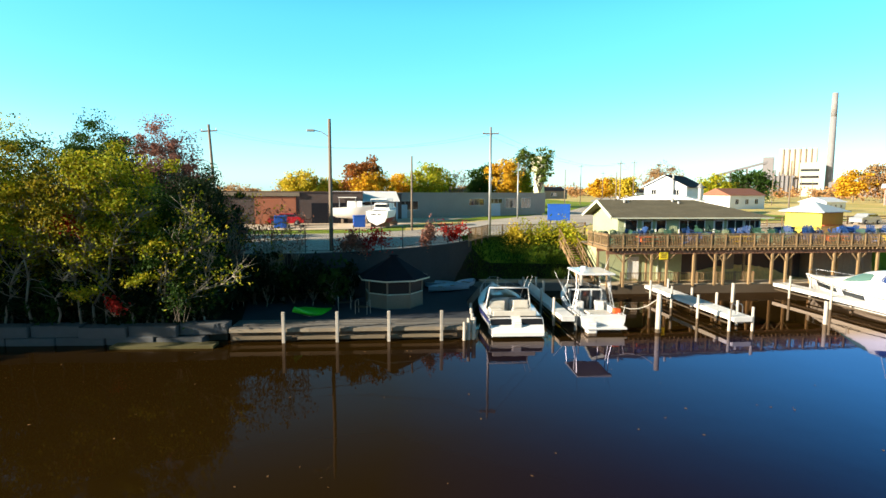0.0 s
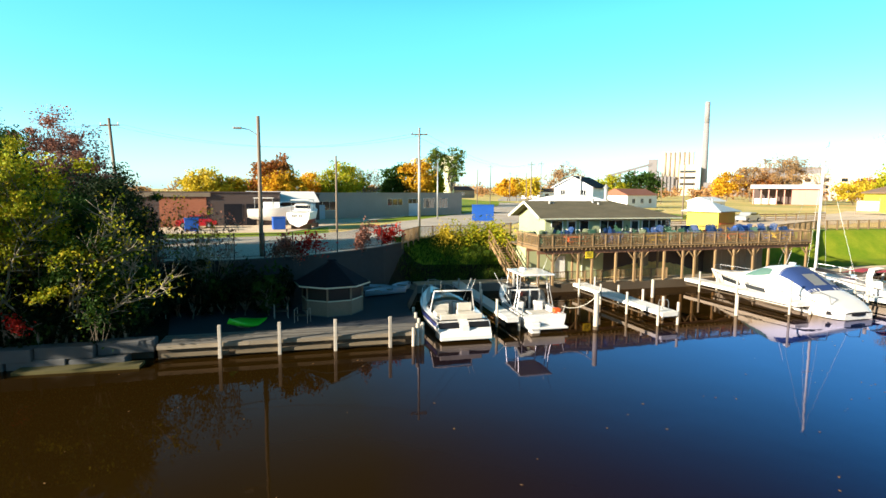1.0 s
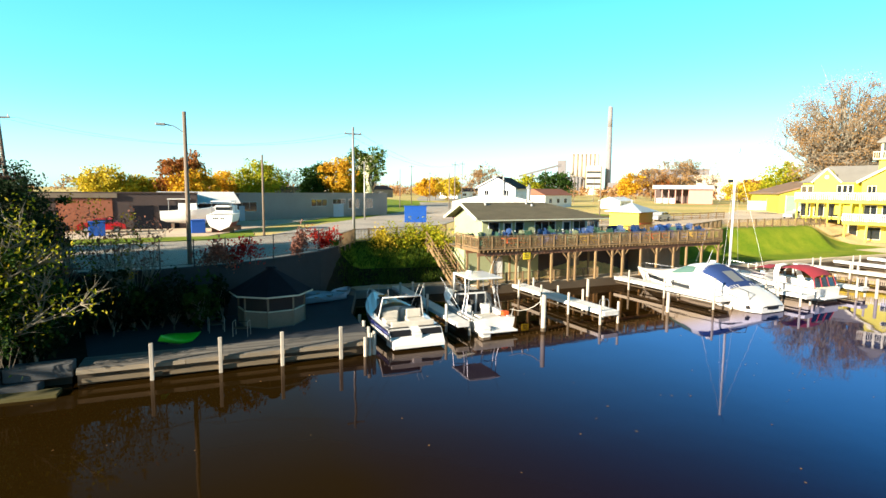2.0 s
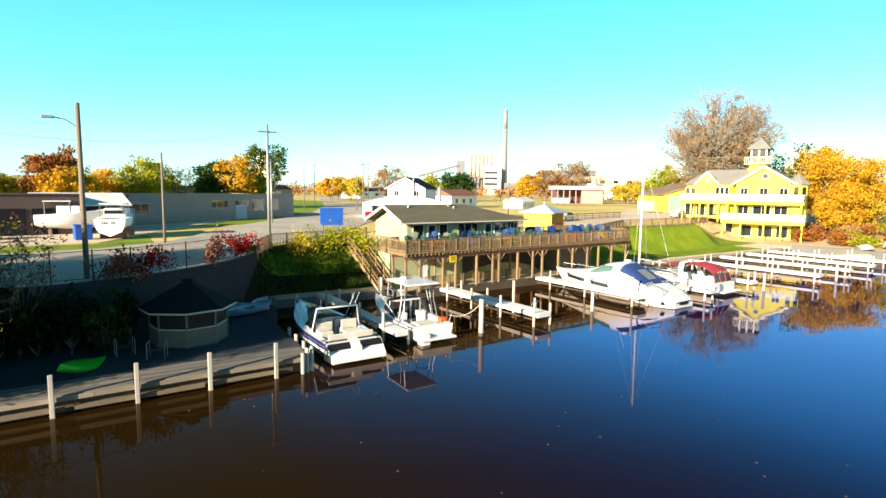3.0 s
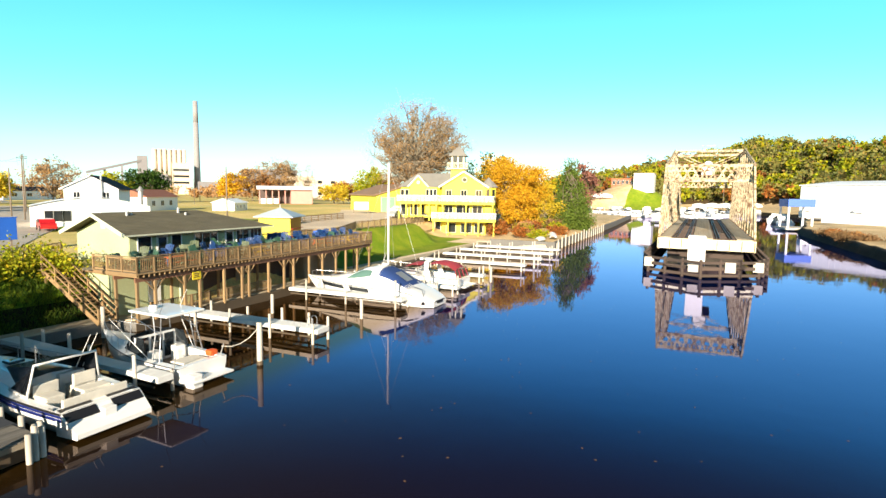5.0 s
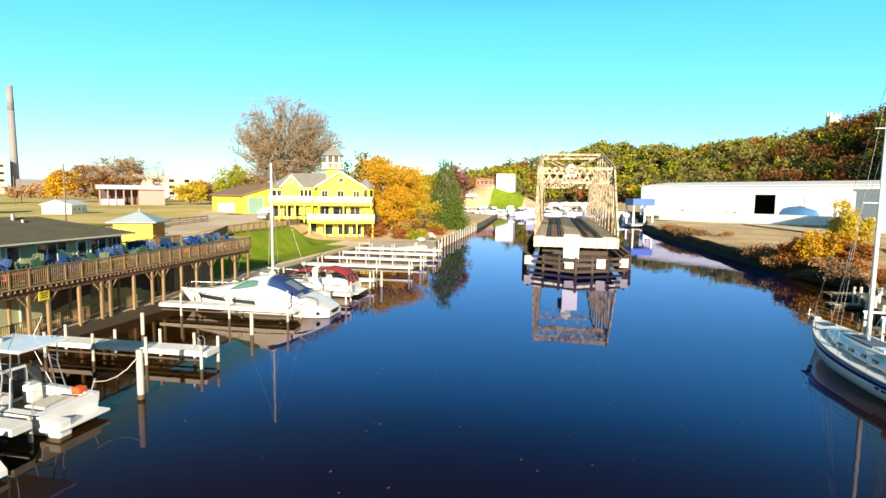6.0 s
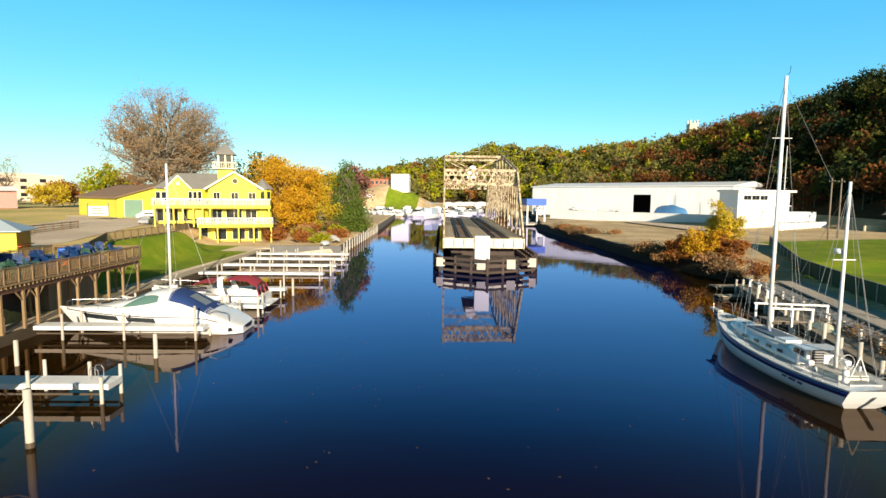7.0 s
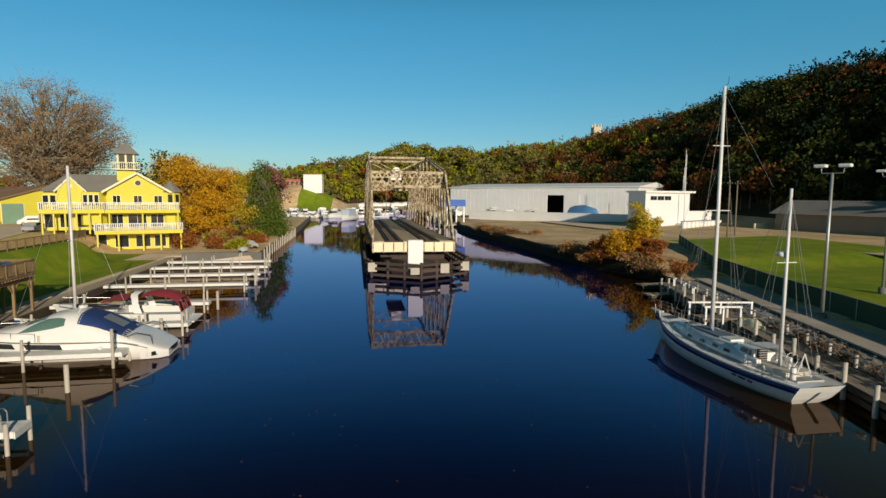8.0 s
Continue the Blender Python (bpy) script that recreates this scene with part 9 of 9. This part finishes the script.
wood += [(-19.9, 40.4, 13.4, 3.2, L_GREEN, 0.15, BARK), (-23.4, 41.0, 14.2, 3.2, L_GREEN, 0.15, BARK), (-35, 27.5, 12.4, 3.6, L_OLIVE, 0.2, BARK), (-37, 31, 11, 3.8, L_GREEN, 0.2, BARK), (-41, 25.4, 12.6, 4.2, L_OLIVE, 0.2, BARK), (-44, 31, 12, 4.0, L_GREEN, 0.2, BARK), (-48, 23.8, 13.4, 4.4, L_OLIVE, 0.2, BARK),
         (-52, 29, 13, 4.4, L_GREEN, 0.2, BARK), (-56, 23.5, 13, 4.4, L_OLIVE, 0.2, BARK), (-60, 29, 13, 4.4, L_GREEN, 0.2, BARK), (-66, 25, 14, 5, L_OLIVE, 0.2, BARK), (-31.5, 30.6, 9.5, 3.0, L_GREEN, 0.15, BARK), (-44.5, 24.4, 12.8, 4.2, L_GREEN, 0.1, BARK)]
for i, (x, y, h, r_, leaf, st, bk) in enumerate(wood):
    h, y = (h - 3.3 if y > 36 and h > 11 else h - 0.9 - (0.9 if y < 32 and x < -30 else 0)), y - (0.7 if y < 35 and x > -30 else 0)
    near = x > -34
    tree("bank_tree", x, y, h, r_, leaf, "slender autumn tree with thinning leaves on the river bank", 12500 if near else 1300, 0.082 if near else 0.46, 56, st, "vase" if i % 3 else "round", 40 + i, bk, 0.42, 46, fill=0.3, tightness=0.13, r=0.085 if near else None, group="bank trees", lean=1.6 if y < 35 and x > -30 else 0)
# most shrubs and saplings get near-black leaves in place of the wood's shade
rng_ = random.Random(4)
for i in range(26):
    x, y = -12.2 - 0.85 * i + rng_.uniform(-0.4, 0.4), 31.7 + rng_.uniform(0, 2.2)
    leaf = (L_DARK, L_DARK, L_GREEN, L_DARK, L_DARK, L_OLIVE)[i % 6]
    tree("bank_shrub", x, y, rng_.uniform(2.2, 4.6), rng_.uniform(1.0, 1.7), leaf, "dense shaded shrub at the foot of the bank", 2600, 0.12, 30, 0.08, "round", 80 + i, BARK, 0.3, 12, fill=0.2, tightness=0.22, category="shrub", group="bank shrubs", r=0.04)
for i in range(16):
    x, y = -11.6 - rng_.uniform(0, 12), 34.6 + rng_.uniform(0, 2.8)
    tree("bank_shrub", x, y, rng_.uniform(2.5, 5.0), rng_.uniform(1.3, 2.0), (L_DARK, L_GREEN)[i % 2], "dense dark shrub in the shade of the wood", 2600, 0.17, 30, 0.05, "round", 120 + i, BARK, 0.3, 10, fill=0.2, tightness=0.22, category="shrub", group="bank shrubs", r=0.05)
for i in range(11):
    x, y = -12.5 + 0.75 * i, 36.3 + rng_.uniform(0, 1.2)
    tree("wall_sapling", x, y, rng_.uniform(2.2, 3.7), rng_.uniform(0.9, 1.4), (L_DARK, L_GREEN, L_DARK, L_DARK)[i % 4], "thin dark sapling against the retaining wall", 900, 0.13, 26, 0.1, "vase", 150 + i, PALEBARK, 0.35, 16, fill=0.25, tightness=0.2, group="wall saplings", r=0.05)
for i in range(6):
    tree("bare_sapling", -13.2 + 0.95 * i, 37.2, 6.6 + 0.6 * (i % 3), 1.2, (L_OLIVE, L_PURPLE)[i % 2], "thin half-bare sapling before the retaining wall", 260, 0.09, 30, 0.35, "vase", 170 + i, PALEBARK, 0.5, 30, fill=0.3, tightness=0.2, group="bare saplings", r=0.05)
for i in range(15):
    # extra near-black row added to darken the trees' feet like deep shade
    tree("bank_shrub", -12.4 - 1.0 * i + rng_.uniform(-0.3, 0.3), 31.5 + rng_.uniform(-0.2, 0.3), rng_.uniform(2.6, 4.2), rng_.uniform(1.1, 1.5), L_DARK if i % 4 else L_GREEN, "dense shrub at the foot of the bank trees, near-black for shade", 2400, 0.11, 34, 0.04, "round", 190 + i, BARK, 0.3, 8, fill=0.15, tightness=0.22, category="shrub", group="bank shrubs", r=0.03)
# bare, twisting limbs that lean over the water
for i, (x, y, dx, h) in enumerate(((-15.6, 31.2, 4.6, 5.4), (-16.2, 31.1, -3.4, 5.0), (-20.4, 31.0, 3.0, 4.8), (-15.2, 31.3, 5.6, 3.2), (-23.2, 31.0, 3.6, 5.6), (-13.0, 31.3, 1.0, 7.2), (-17.6, 31.0, -0.8, 8.2), (-19.0, 31.0, 1.4, 7.6), (-21.6, 31.0, 0.8, 8.4), (-14.6, 31.1, 2.2, 6.2), (-24.6, 31.0, 0.6, 8.0), (-18.2, 30.9, 3.4, 6.8), (-12.4, 31.5, 0.5, 5.6))):
    t = thing("leaning_bough", at(x, y, 0.7), "pale bare bough leaning out from the bank", "tree", "leaning boughs")
    rng = np.random.default_rng(200 + i)
    b = B()
    pts = [Vector((0, 0, -0.2))]
    for k in range(1, 9):
        f = k / 8
        pts.append(Vector((dx * f ** 1.3 + rng.normal() * 0.16, -1.5 * f + rng.normal() * 0.16, h * f ** 0.75 + rng.normal() * 0.1)))
    for k in range(8):
        tube(b, pts[k], pts[k + 1], 0.075 * (1 - 0.11 * k), 0.075 * (1 - 0.11 * (k + 1)), 7)
        if k > 1:
            for _ in range(6):
                e = pts[k] + Vector((dx * 0.14 + rng.normal() * 0.5, rng.normal() * 0.5, 0.5 + rng.normal() * 0.4))
                m_ = pts[k].lerp(e, 0.5) + Vector((rng.normal(), rng.normal(), rng.normal())) * 0.08
                tube(b, pts[k], m_, 0.03, 0.02, 5), tube(b, m_, e, 0.02, 0.006, 4)
                e2 = m_ + Vector((rng.normal() * 0.4, rng.normal() * 0.4, 0.4 + rng.normal() * 0.3))
                tube(b, m_, e2, 0.014, 0.005, 4)
    part("bough", b, PALEBARK, t, "", True)
    cs = np.array([tuple(pts[int(rng.integers(3, 9))] + Vector((rng.normal() * 0.5, rng.normal() * 0.4, rng.normal() * 0.35 + 0.2))) for _ in range(240)])
    v, q = leaf_quads(cs, 0.085, rng)
    ob = new("leaves", np_mesh("leaves", v, q, L_YELLOWG))
    ob.parent = t


def creeper(x, y, z, w, h, leaf, label, seed, n=900, size=0.1, depth=0.3):
    """A cushion of leaves on a fence or wall, with its stems."""
    rng = np.random.default_rng(seed)
    t = thing("creeper", at(x, y, z), label, "climbing plant", "creepers")
    c = rng.normal(size=(n, 3)) * np.array([w / 3, depth / 2, h / 3.4]) + np.array([0, 0, h / 2])
    c[:, 2] += 0.25 * h * np.sin(c[:, 0] * 3 + seed)
    v, q = leaf_quads(c, size, rng)
    ob = new("leaves", np_mesh("leaves", v, q, leaf))
    ob.parent = t
    b = B()
    for k in range(7):
        p = Vector((rng.uniform(-w / 2, w / 2), 0, -0.3))
        pipe(b, [p, p + Vector((rng.normal() * 0.2, 0.05, h * 0.5)), p + Vector((rng.normal() * 0.4, 0.0, h))], 0.015, 4)
    part("stems", b, BARK, t)


for i, (x, y, w, h) in enumerate(((2.7, 45.5, 1.7, 1.1), (-3.7, 39.75, 2.3, 1.25), (0.6, 43.2, 0.9, 1.4), (-4.9, 39.1, 1.6, 1.1))):
    creeper(x, y - 0.05, (4.6, 4.2, 4.2, 4.05)[i], w, h, L_RED if i in (0, 1) else L_PURPLE, "red autumn creeper on the chain-link fence", 300 + i)
creeper(-18.7, 29.9, 6.1, 1.1, 0.8, L_RED, "patch of red creeper in the bank trees", 310, 520, 0.085)
creeper(-16.6, 29.9, 1.9, 0.6, 0.7, L_RED, "patch of red creeper at the bank", 311, 220, 0.08)
# brighter leaf sprays added where sun would pick out patches of the bank
for i, (x, z, w, h) in enumerate(((-18.2, 4.5, 1.6, 0.9), (-18.1, 2.7, 1.5, 0.6), (-15.2, 3.4, 1.2, 0.5), (-14.2, 5.0, 1.4, 0.8), (-13.2, 1.6, 0.9, 1.6), (-21.2, 5.6, 1.6, 0.8))):
    creeper(x, 29.9, z, w, h, L_GREEN if i == 4 else L_YELLOWG, "sunlit yellow-green spray of leaves on a low bough", 312 + i, 420, 0.085, 0.7)
for i, (x, y, w, h) in enumerate(((11.2, 51.4, 3.0, 2.0), (13.4, 51.8, 2.2, 1.9), (9.0, 51.6, 2.0, 1.5), (14.2, 50.2, 1.8, 1.6))):
    creeper(x, y, 3.3, w, h, (L_YELLOWG, L_YELLOWG, L_GOLD, L_YELLOWG)[i], "yellow-green autumn shrub at the top of the grass slope", 320 + i, 1600, 0.11, 1.6)
for i in range(3):
    tree("cedar", -18.4 + 1.7 * i, 45.2, 3.4 + 0.3 * (i % 2), 1.15, L_DARK, "dense dark evergreen cedar by the road", 3600, 0.12, 60, 0.02, "cone", 340 + i, BARK, 0.8, 8, fill=0.3, tightness=0.2, group="cedars")

# long grass and weeds on the slope
rng = np.random.default_rng(17)
n = 15000
px, py = rng.uniform(3.8, 15.2, n), rng.uniform(46.9, 52.6, n)
pz = ground_height(px, py)
keep = pz > 0.7
base = np.stack([px, py, pz - 0.03], 1)[keep]
h = rng.uniform(0.12, 0.42, (len(base), 1)) * (0.6 + 0.6 * np.sin(base[:, :1] * 0.9) ** 2)
lean_ = rng.normal(size=(len(base), 3)) * np.array([0.5, 0.5, 0]) * h
side_ = rng.normal(size=(len(base), 3)) * np.array([0.02, 0.02, 0])
v = np.stack([base - side_, base + side_, base + lean_ + side_ * 0.3 + np.array([0, 0, 1]) * h, base + lean_ - side_ * 0.3 + np.array([0, 0, 1]) * h], 1).reshape(-1, 3)
L_GRASS = leaf_mat("slope_grass", (0.028, 0.062, 0.006), (0.05, 0.10, 0.009), (0.10, 0.14, 0.014), (0.03, 0.075, 0.007))
tagged(new("slope_grass", np_mesh("slope_grass", v, np.arange(len(v), dtype=np.int32).reshape(-1, 4), L_GRASS)), "long uneven grass on the slope", "grass", "", "stuff")

# trees along the road and beyond
for i, (x, y, hh, rr, leaf, n_, sz, shp) in enumerate((
        (-13, 129.5, 12.2, 5.2, L_RUST, 5200, 0.42, "round"), (-10.5, 127, 8.6, 4.6, L_ORANGE, 4200, 0.40, "round"), (-26, 127.6, 8.3, 5.0, L_GOLD, 4200, 0.42, "round"), (-21, 131, 7.0, 4.0, L_GOLD, 3000, 0.42, "round"),
        (2.6, 140, 10.6, 5.6, L_YELLOWG, 4800, 0.44, "round"), (-3.6, 142, 8.4, 4.2, L_ORANGE, 3200, 0.44, "round"), (9.5, 144, 10.4, 3.6, L_TWIG, 900, 0.34, "vase"), (17.5, 150, 11, 4.4, L_GREEN, 3800, 0.44, "round"), (23.5, 148, 13, 5.0, L_ORANGE, 4600, 0.44, "round"),
        (28.5, 152, 9.5, 4.0, L_YELLOWG, 3000, 0.44, "round"), (32.6, 166.9, 17.4, 3.8, L_CONIFER, 1900, 0.50, "vase"), (38.4, 165.8, 18.4, 4.0, L_CONIFER, 1900, 0.50, "vase"), (81.9, 215, 10.6, 6.0, L_GOLD, 3200, 0.6, "round"), (74, 218, 9.5, 5.2, L_ORANGE, 2600, 0.6, "round"),
        (82.5, 182.2, 14, 6.2, L_TWIG, 3800, 0.5, "round"), (137.6, 220.5, 13.6, 8.2, L_GREEN, 4200, 0.7, "round"), (126, 226, 11, 6.5, L_YELLOWG, 3000, 0.7, "round"),
        (208, 215, 22.5, 9.5, L_TWIG, 4800, 0.75, "round"), (198, 224, 18, 8, L_TWIG, 3600, 0.75, "round"), (190, 230, 14, 7.5, L_ORANGE, 3000, 0.75, "round"), (218, 206, 22, 7.5, L_TWIG, 700, 0.5, "vase"), (206, 224, 13, 9, L_RUST, 3000, 0.75, "round"),
        (161, 125, 14.7, 6.5, L_YELLOWG, 3400, 0.55, "round"), (166, 120, 12, 5, L_RUST, 2400, 0.55, "round"), (205, 172, 10, 6, L_RUST, 2400, 0.6, "round"), (193, 168, 9, 6.5, L_GOLD, 2400, 0.6, "round"))):
    tree("autumn_tree", x, y, hh, rr, leaf, "autumn tree with a full coloured crown beyond the road", int(n_ * (1.7 if sz < 0.5 else 1.2)) if leaf is not L_CONIFER else int(n_ * 0.8), sz * (0.5 if leaf is L_TWIG else 0.66 if sz < 0.5 else 0.7), 60, 0.16 if leaf not in (L_CONIFER,) else 0.35, shp, 400 + i, BARK, 0.45, 24, fill=0.35, tightness=0.16, group="far trees")
tree("great_tree", 142.0, 95.0, 34.6, 17.3, L_TWIG, "huge spreading tree with sparse brown leaves behind the house", 40000, 0.17, 560, 0.12, "round", 501, PALEBARK, 0.34, 460, fill=0.3, tightness=0.07, r=0.75, uneven=0.08)
tree("orange_tree", 115.5, 53.4, 16.8, 9.0, L_ORANGE, "broad tree in bright orange leaf on the point", 38000, 0.19, 110, 0.14, "round", 502, BARK, 0.4, 60, fill=0.3, tightness=0.12)
tree("orange_tree", 117.5, 61.4, 16.4, 5.6, L_GREEN, "dark green tree behind the orange one", 4500, 0.33, 60, 0.2, "round", 503, BARK, 0.4, 20, fill=0.4)
tree("orange_tree", 109.0, 50.0, 8.6, 5.8, L_ORANGE, "low spreading orange bough of the point's trees", 8000, 0.2, 40, 0.08, "round", 504, BARK, 0.3, 26, fill=0.3, tightness=0.14)
tree("orange_tree", 117.0, 48.0, 11.6, 5.2, L_GOLD, "golden lower tree in front of the spruce", 9000, 0.19, 44, 0.08, "round", 507, BARK, 0.3, 26, fill=0.3, tightness=0.14)
tree("spruce", 121.0, 41.9, 16.0, 5.8, L_SPRUCE, "dense green spruce with an uneven conical crown on the point", 26000, 0.19, 150, 0.02, "cone", 505, BARK, 0.85, 40, fill=0.45, tightness=0.15)
tree("red_tree", 142, 43.4, 16.0, 4.8, L_PURPLE, "faded red tree behind the spruce", 2600, 0.36, 50, 0.3, "vase", 506, BARK, 0.5, 20)
for i in range(26):
    rg = random.Random(600 + i)
    x = 92 + rg.uniform(0, 60)
    y = 37.5 + 0.045 * (x - 84) + rg.uniform(1, 14)
    tree("point_shrub", x, y, rg.uniform(1.4, 3.0), rg.uniform(1.4, 2.6), (L_RUST, L_BROWN, L_DRY, L_YELLOWG)[i % 4], "low brown autumn scrub on the point", 900, 0.22, 24, 0.05, "round", 600 + i, BARK, 0.3, 8, fill=0.2, tightness=0.22, category="shrub", group="point shrubs", r=0.05)
tree("orange_bush", 71.4, -21.6, 7.2, 2.7, L_GOLD, "tall golden bush on the south bank", 9000, 0.15, 60, 0.05, "vase", 701, BARK, 0.3, 60, fill=0.25, tightness=0.15, category="shrub")
tree("orange_bush", 69.6, -18.6, 4.4, 3.0, L_ORANGE, "orange bush hanging over the south bank", 7000, 0.15, 50, 0.03, "round", 702, BARK, 0.3, 40, fill=0.25, category="shrub")
tree("orange_bush", 72.6, -16.4, 2.8, 2.3, L_RUST, "rust-brown bush on the south bank", 6000, 0.15, 46, 0.03, "round", 703, BARK, 0.3, 40, fill=0.25, category="shrub")
tree("orange_bush", 74.0, -14.4, 1.5, 1.5, L_BROWN, "brown bush on the south bank", 4600, 0.14, 40, 0.03, "round", 705, BARK, 0.3, 30, fill=0.25, category="shrub")
tree("orange_bush", 67.4, -20.6, 3.6, 2.0, L_RUST, "low rust-coloured bush on the south bank", 4000, 0.14, 36, 0.03, "round", 704, BARK, 0.3, 30, fill=0.25, category="shrub")
tree("orange_bush", 55.5, -18.2, 2.6, 1.6, L_RUST, "low rust-coloured bush by the landing", 2200, 0.10, 36, 0.03, "vase", 706, BARK, 0.3, 40, fill=0.25, category="shrub")
for i in range(34):
    rg = random.Random(720 + i)
    x = 60 + rg.uniform(0, 1) * 26 if i < 20 else 112 + rg.uniform(0, 1) * 34
    y = float(on_line(SHORE_S, x)) - 1.6 - rg.uniform(0, 1) ** 2 * 7
    tree("bank_weeds", x, y, rg.uniform(0.4, 1.1), rg.uniform(0.8, 2.2), (L_BROWN, L_DRY, L_DRY, L_RUST)[i % 4], "dry brown weeds along the south bank", 800, 0.15, 24, 0.02, "round", 720 + i, BARK, 0.3, 8, fill=0.2, tightness=0.24, category="weeds", group="bank weeds", r=0.03)
for i in range(9):
    p = south(-1 + 2.6 * i, 2.15, 0.95)
    tree("dock_weeds", p.x, p.y, 0.75, 0.8, (L_DRY, L_WEED)[i % 2], "dry weeds growing along the dock's edge", 360, 0.085, 16, 0.02, "round", 780 + i, BARK, 0.3, 6, z=0.95, fill=0.2, tightness=0.25, category="weeds", group="dock weeds", r=0.02)


def woods(name, label, leaf, seed, count, region, hmin, hmax, per, size):
    """Many trees as one mass: crowns of leaf clumps on thin trunks."""
    rng = np.random.default_rng(seed)
    vs, got = [], 0
    trunks = []
    while got < count:
        x, y = rng.uniform(region[0], region[1]), rng.uniform(region[2], region[3])
        hh = float(hill_height(np.array([x]), np.array([y]))[0])
        if hh < 2.5:
            continue
        z = float(ground_height(np.array([x]), np.array([y]))[0])
        ht = rng.uniform(hmin, hmax)
        pts, _ = crown_points(rng, per, 16, ht, ht * 0.46, ht * 0.1, "round", 0.4, 0.24)
        v, _q = leaf_quads(pts + np.array([x, y, z]), size, rng)
        vs.append(v)
        trunks.append((x, y, z, ht))
        got += 1
    v = np.concatenate(vs)
    tagged(new(name, np_mesh(name, v, np.arange(len(v), dtype=np.int32).reshape(-1, 4), leaf)), label, "woods", "", "stuff")
    b = B()
    for x, y, z, ht in trunks:
        tube(b, (x, y, z - 0.5), (x, y, z + ht * 0.75), 0.18, 0.06, 4)
    tagged(part(name + "_trunks", b, BARK), "thin trunks of the hillside woods", "woods", "", "stuff")


woods("hill_woods", "olive and green woods on the hill", L_HOLIVE, 801, 190, (70, 300, -165, -70), 10, 15, 520, 0.56)
woods("rust_woods", "rust-red autumn woods on the hill", L_HRUST, 802, 210, (130, 350, -165, -70), 9, 14, 520, 0.56)
# near-black leaves put the near hillside's shade into the colour
woods("green_woods", "green woods on the hill, leaves darkened for its shaded side", L_DARK, 803, 150, (70, 240, -165, -70), 11, 16, 420, 0.62)
woods("pale_woods", "olive woods on the far hill, paled for haze", L_HILL, 811, 200, (280, 470, -150, -50), 9, 14, 300, 0.72)
woods("golden_woods", "yellowing woods at the hill's foot", L_YELLOWG, 804, 130, (230, 450, -150, -60), 8, 12, 300, 0.7)
woods("brown_woods", "brown half-bare woods on the hill", L_BROWN, 809, 60, (220, 430, -150, -60), 8, 12, 200, 0.7)
FARTHER = (400, 700, -170, 190)
woods("far_woods", "olive woods beyond the river's bend, paled for haze", L_HILL, 805, 380, FARTHER, 11, 17, 180, 1.3)
woods("far_golden_woods", "yellow woods beyond the river's bend", L_YELLOWG, 806, 330, FARTHER, 11, 16, 180, 1.3)
woods("far_rust_woods", "rust woods beyond the river's bend", L_RUST, 807, 60, FARTHER, 10, 15, 180, 1.3)
woods("west_woods", "woods on the hill behind", L_OLIVE, 808, 200, (-380, 70, -200, -95), 11, 16, 60, 2.0)

# thin line of trees along the horizon
rng = np.random.default_rng(900)
vs = []
for k in range(230):
    a = rng.uniform(-0.75, 1.35)
    d = rng.uniform(380, 620)
    x, y = d * math.sin(a), d * math.cos(a)
    if math.hypot(x - 408, y - 568) < 70:
        continue
    ht = rng.uniform(5, 10)
    pts, _ = crown_points(rng, 150, 12, ht, ht * 0.8, 0.05 * ht, "round", 0.3, 0.3)
    vs.append(leaf_quads(pts + np.array([x, y, 3.9]), 0.95, rng)[0])
v = np.concatenate(vs)
tagged(new("horizon_trees", np_mesh("horizon_trees", v, np.arange(len(v), dtype=np.int32).reshape(-1, 4), L_BROWN)), "low brown line of distant trees", "woods", "", "stuff")

# fallen leaves afloat
rng = np.random.default_rng(950)
n = 260
c = np.stack([rng.uniform(-30, 60, n), rng.uniform(2, 29, n), np.full(n, 0.012)], 1)
s = rng.uniform(0.02, 0.07, (n, 1))
a = rng.uniform(0, 2 * np.pi, n)
u1 = np.stack([np.cos(a), np.sin(a), 0 * a], 1) * s
u2 = np.stack([-np.sin(a), np.cos(a), 0 * a], 1) * s * 0.6
v = np.stack([c - u1, c + u2, c + u1, c - u2], 1).reshape(-1, 3)
tagged(new("floating_leaves", np_mesh("floating_leaves", v, np.arange(4 * n, dtype=np.int32).reshape(-1, 4), L_BROWN)), "scattered fallen leaves afloat on the river", "leaves", "", "stuff")
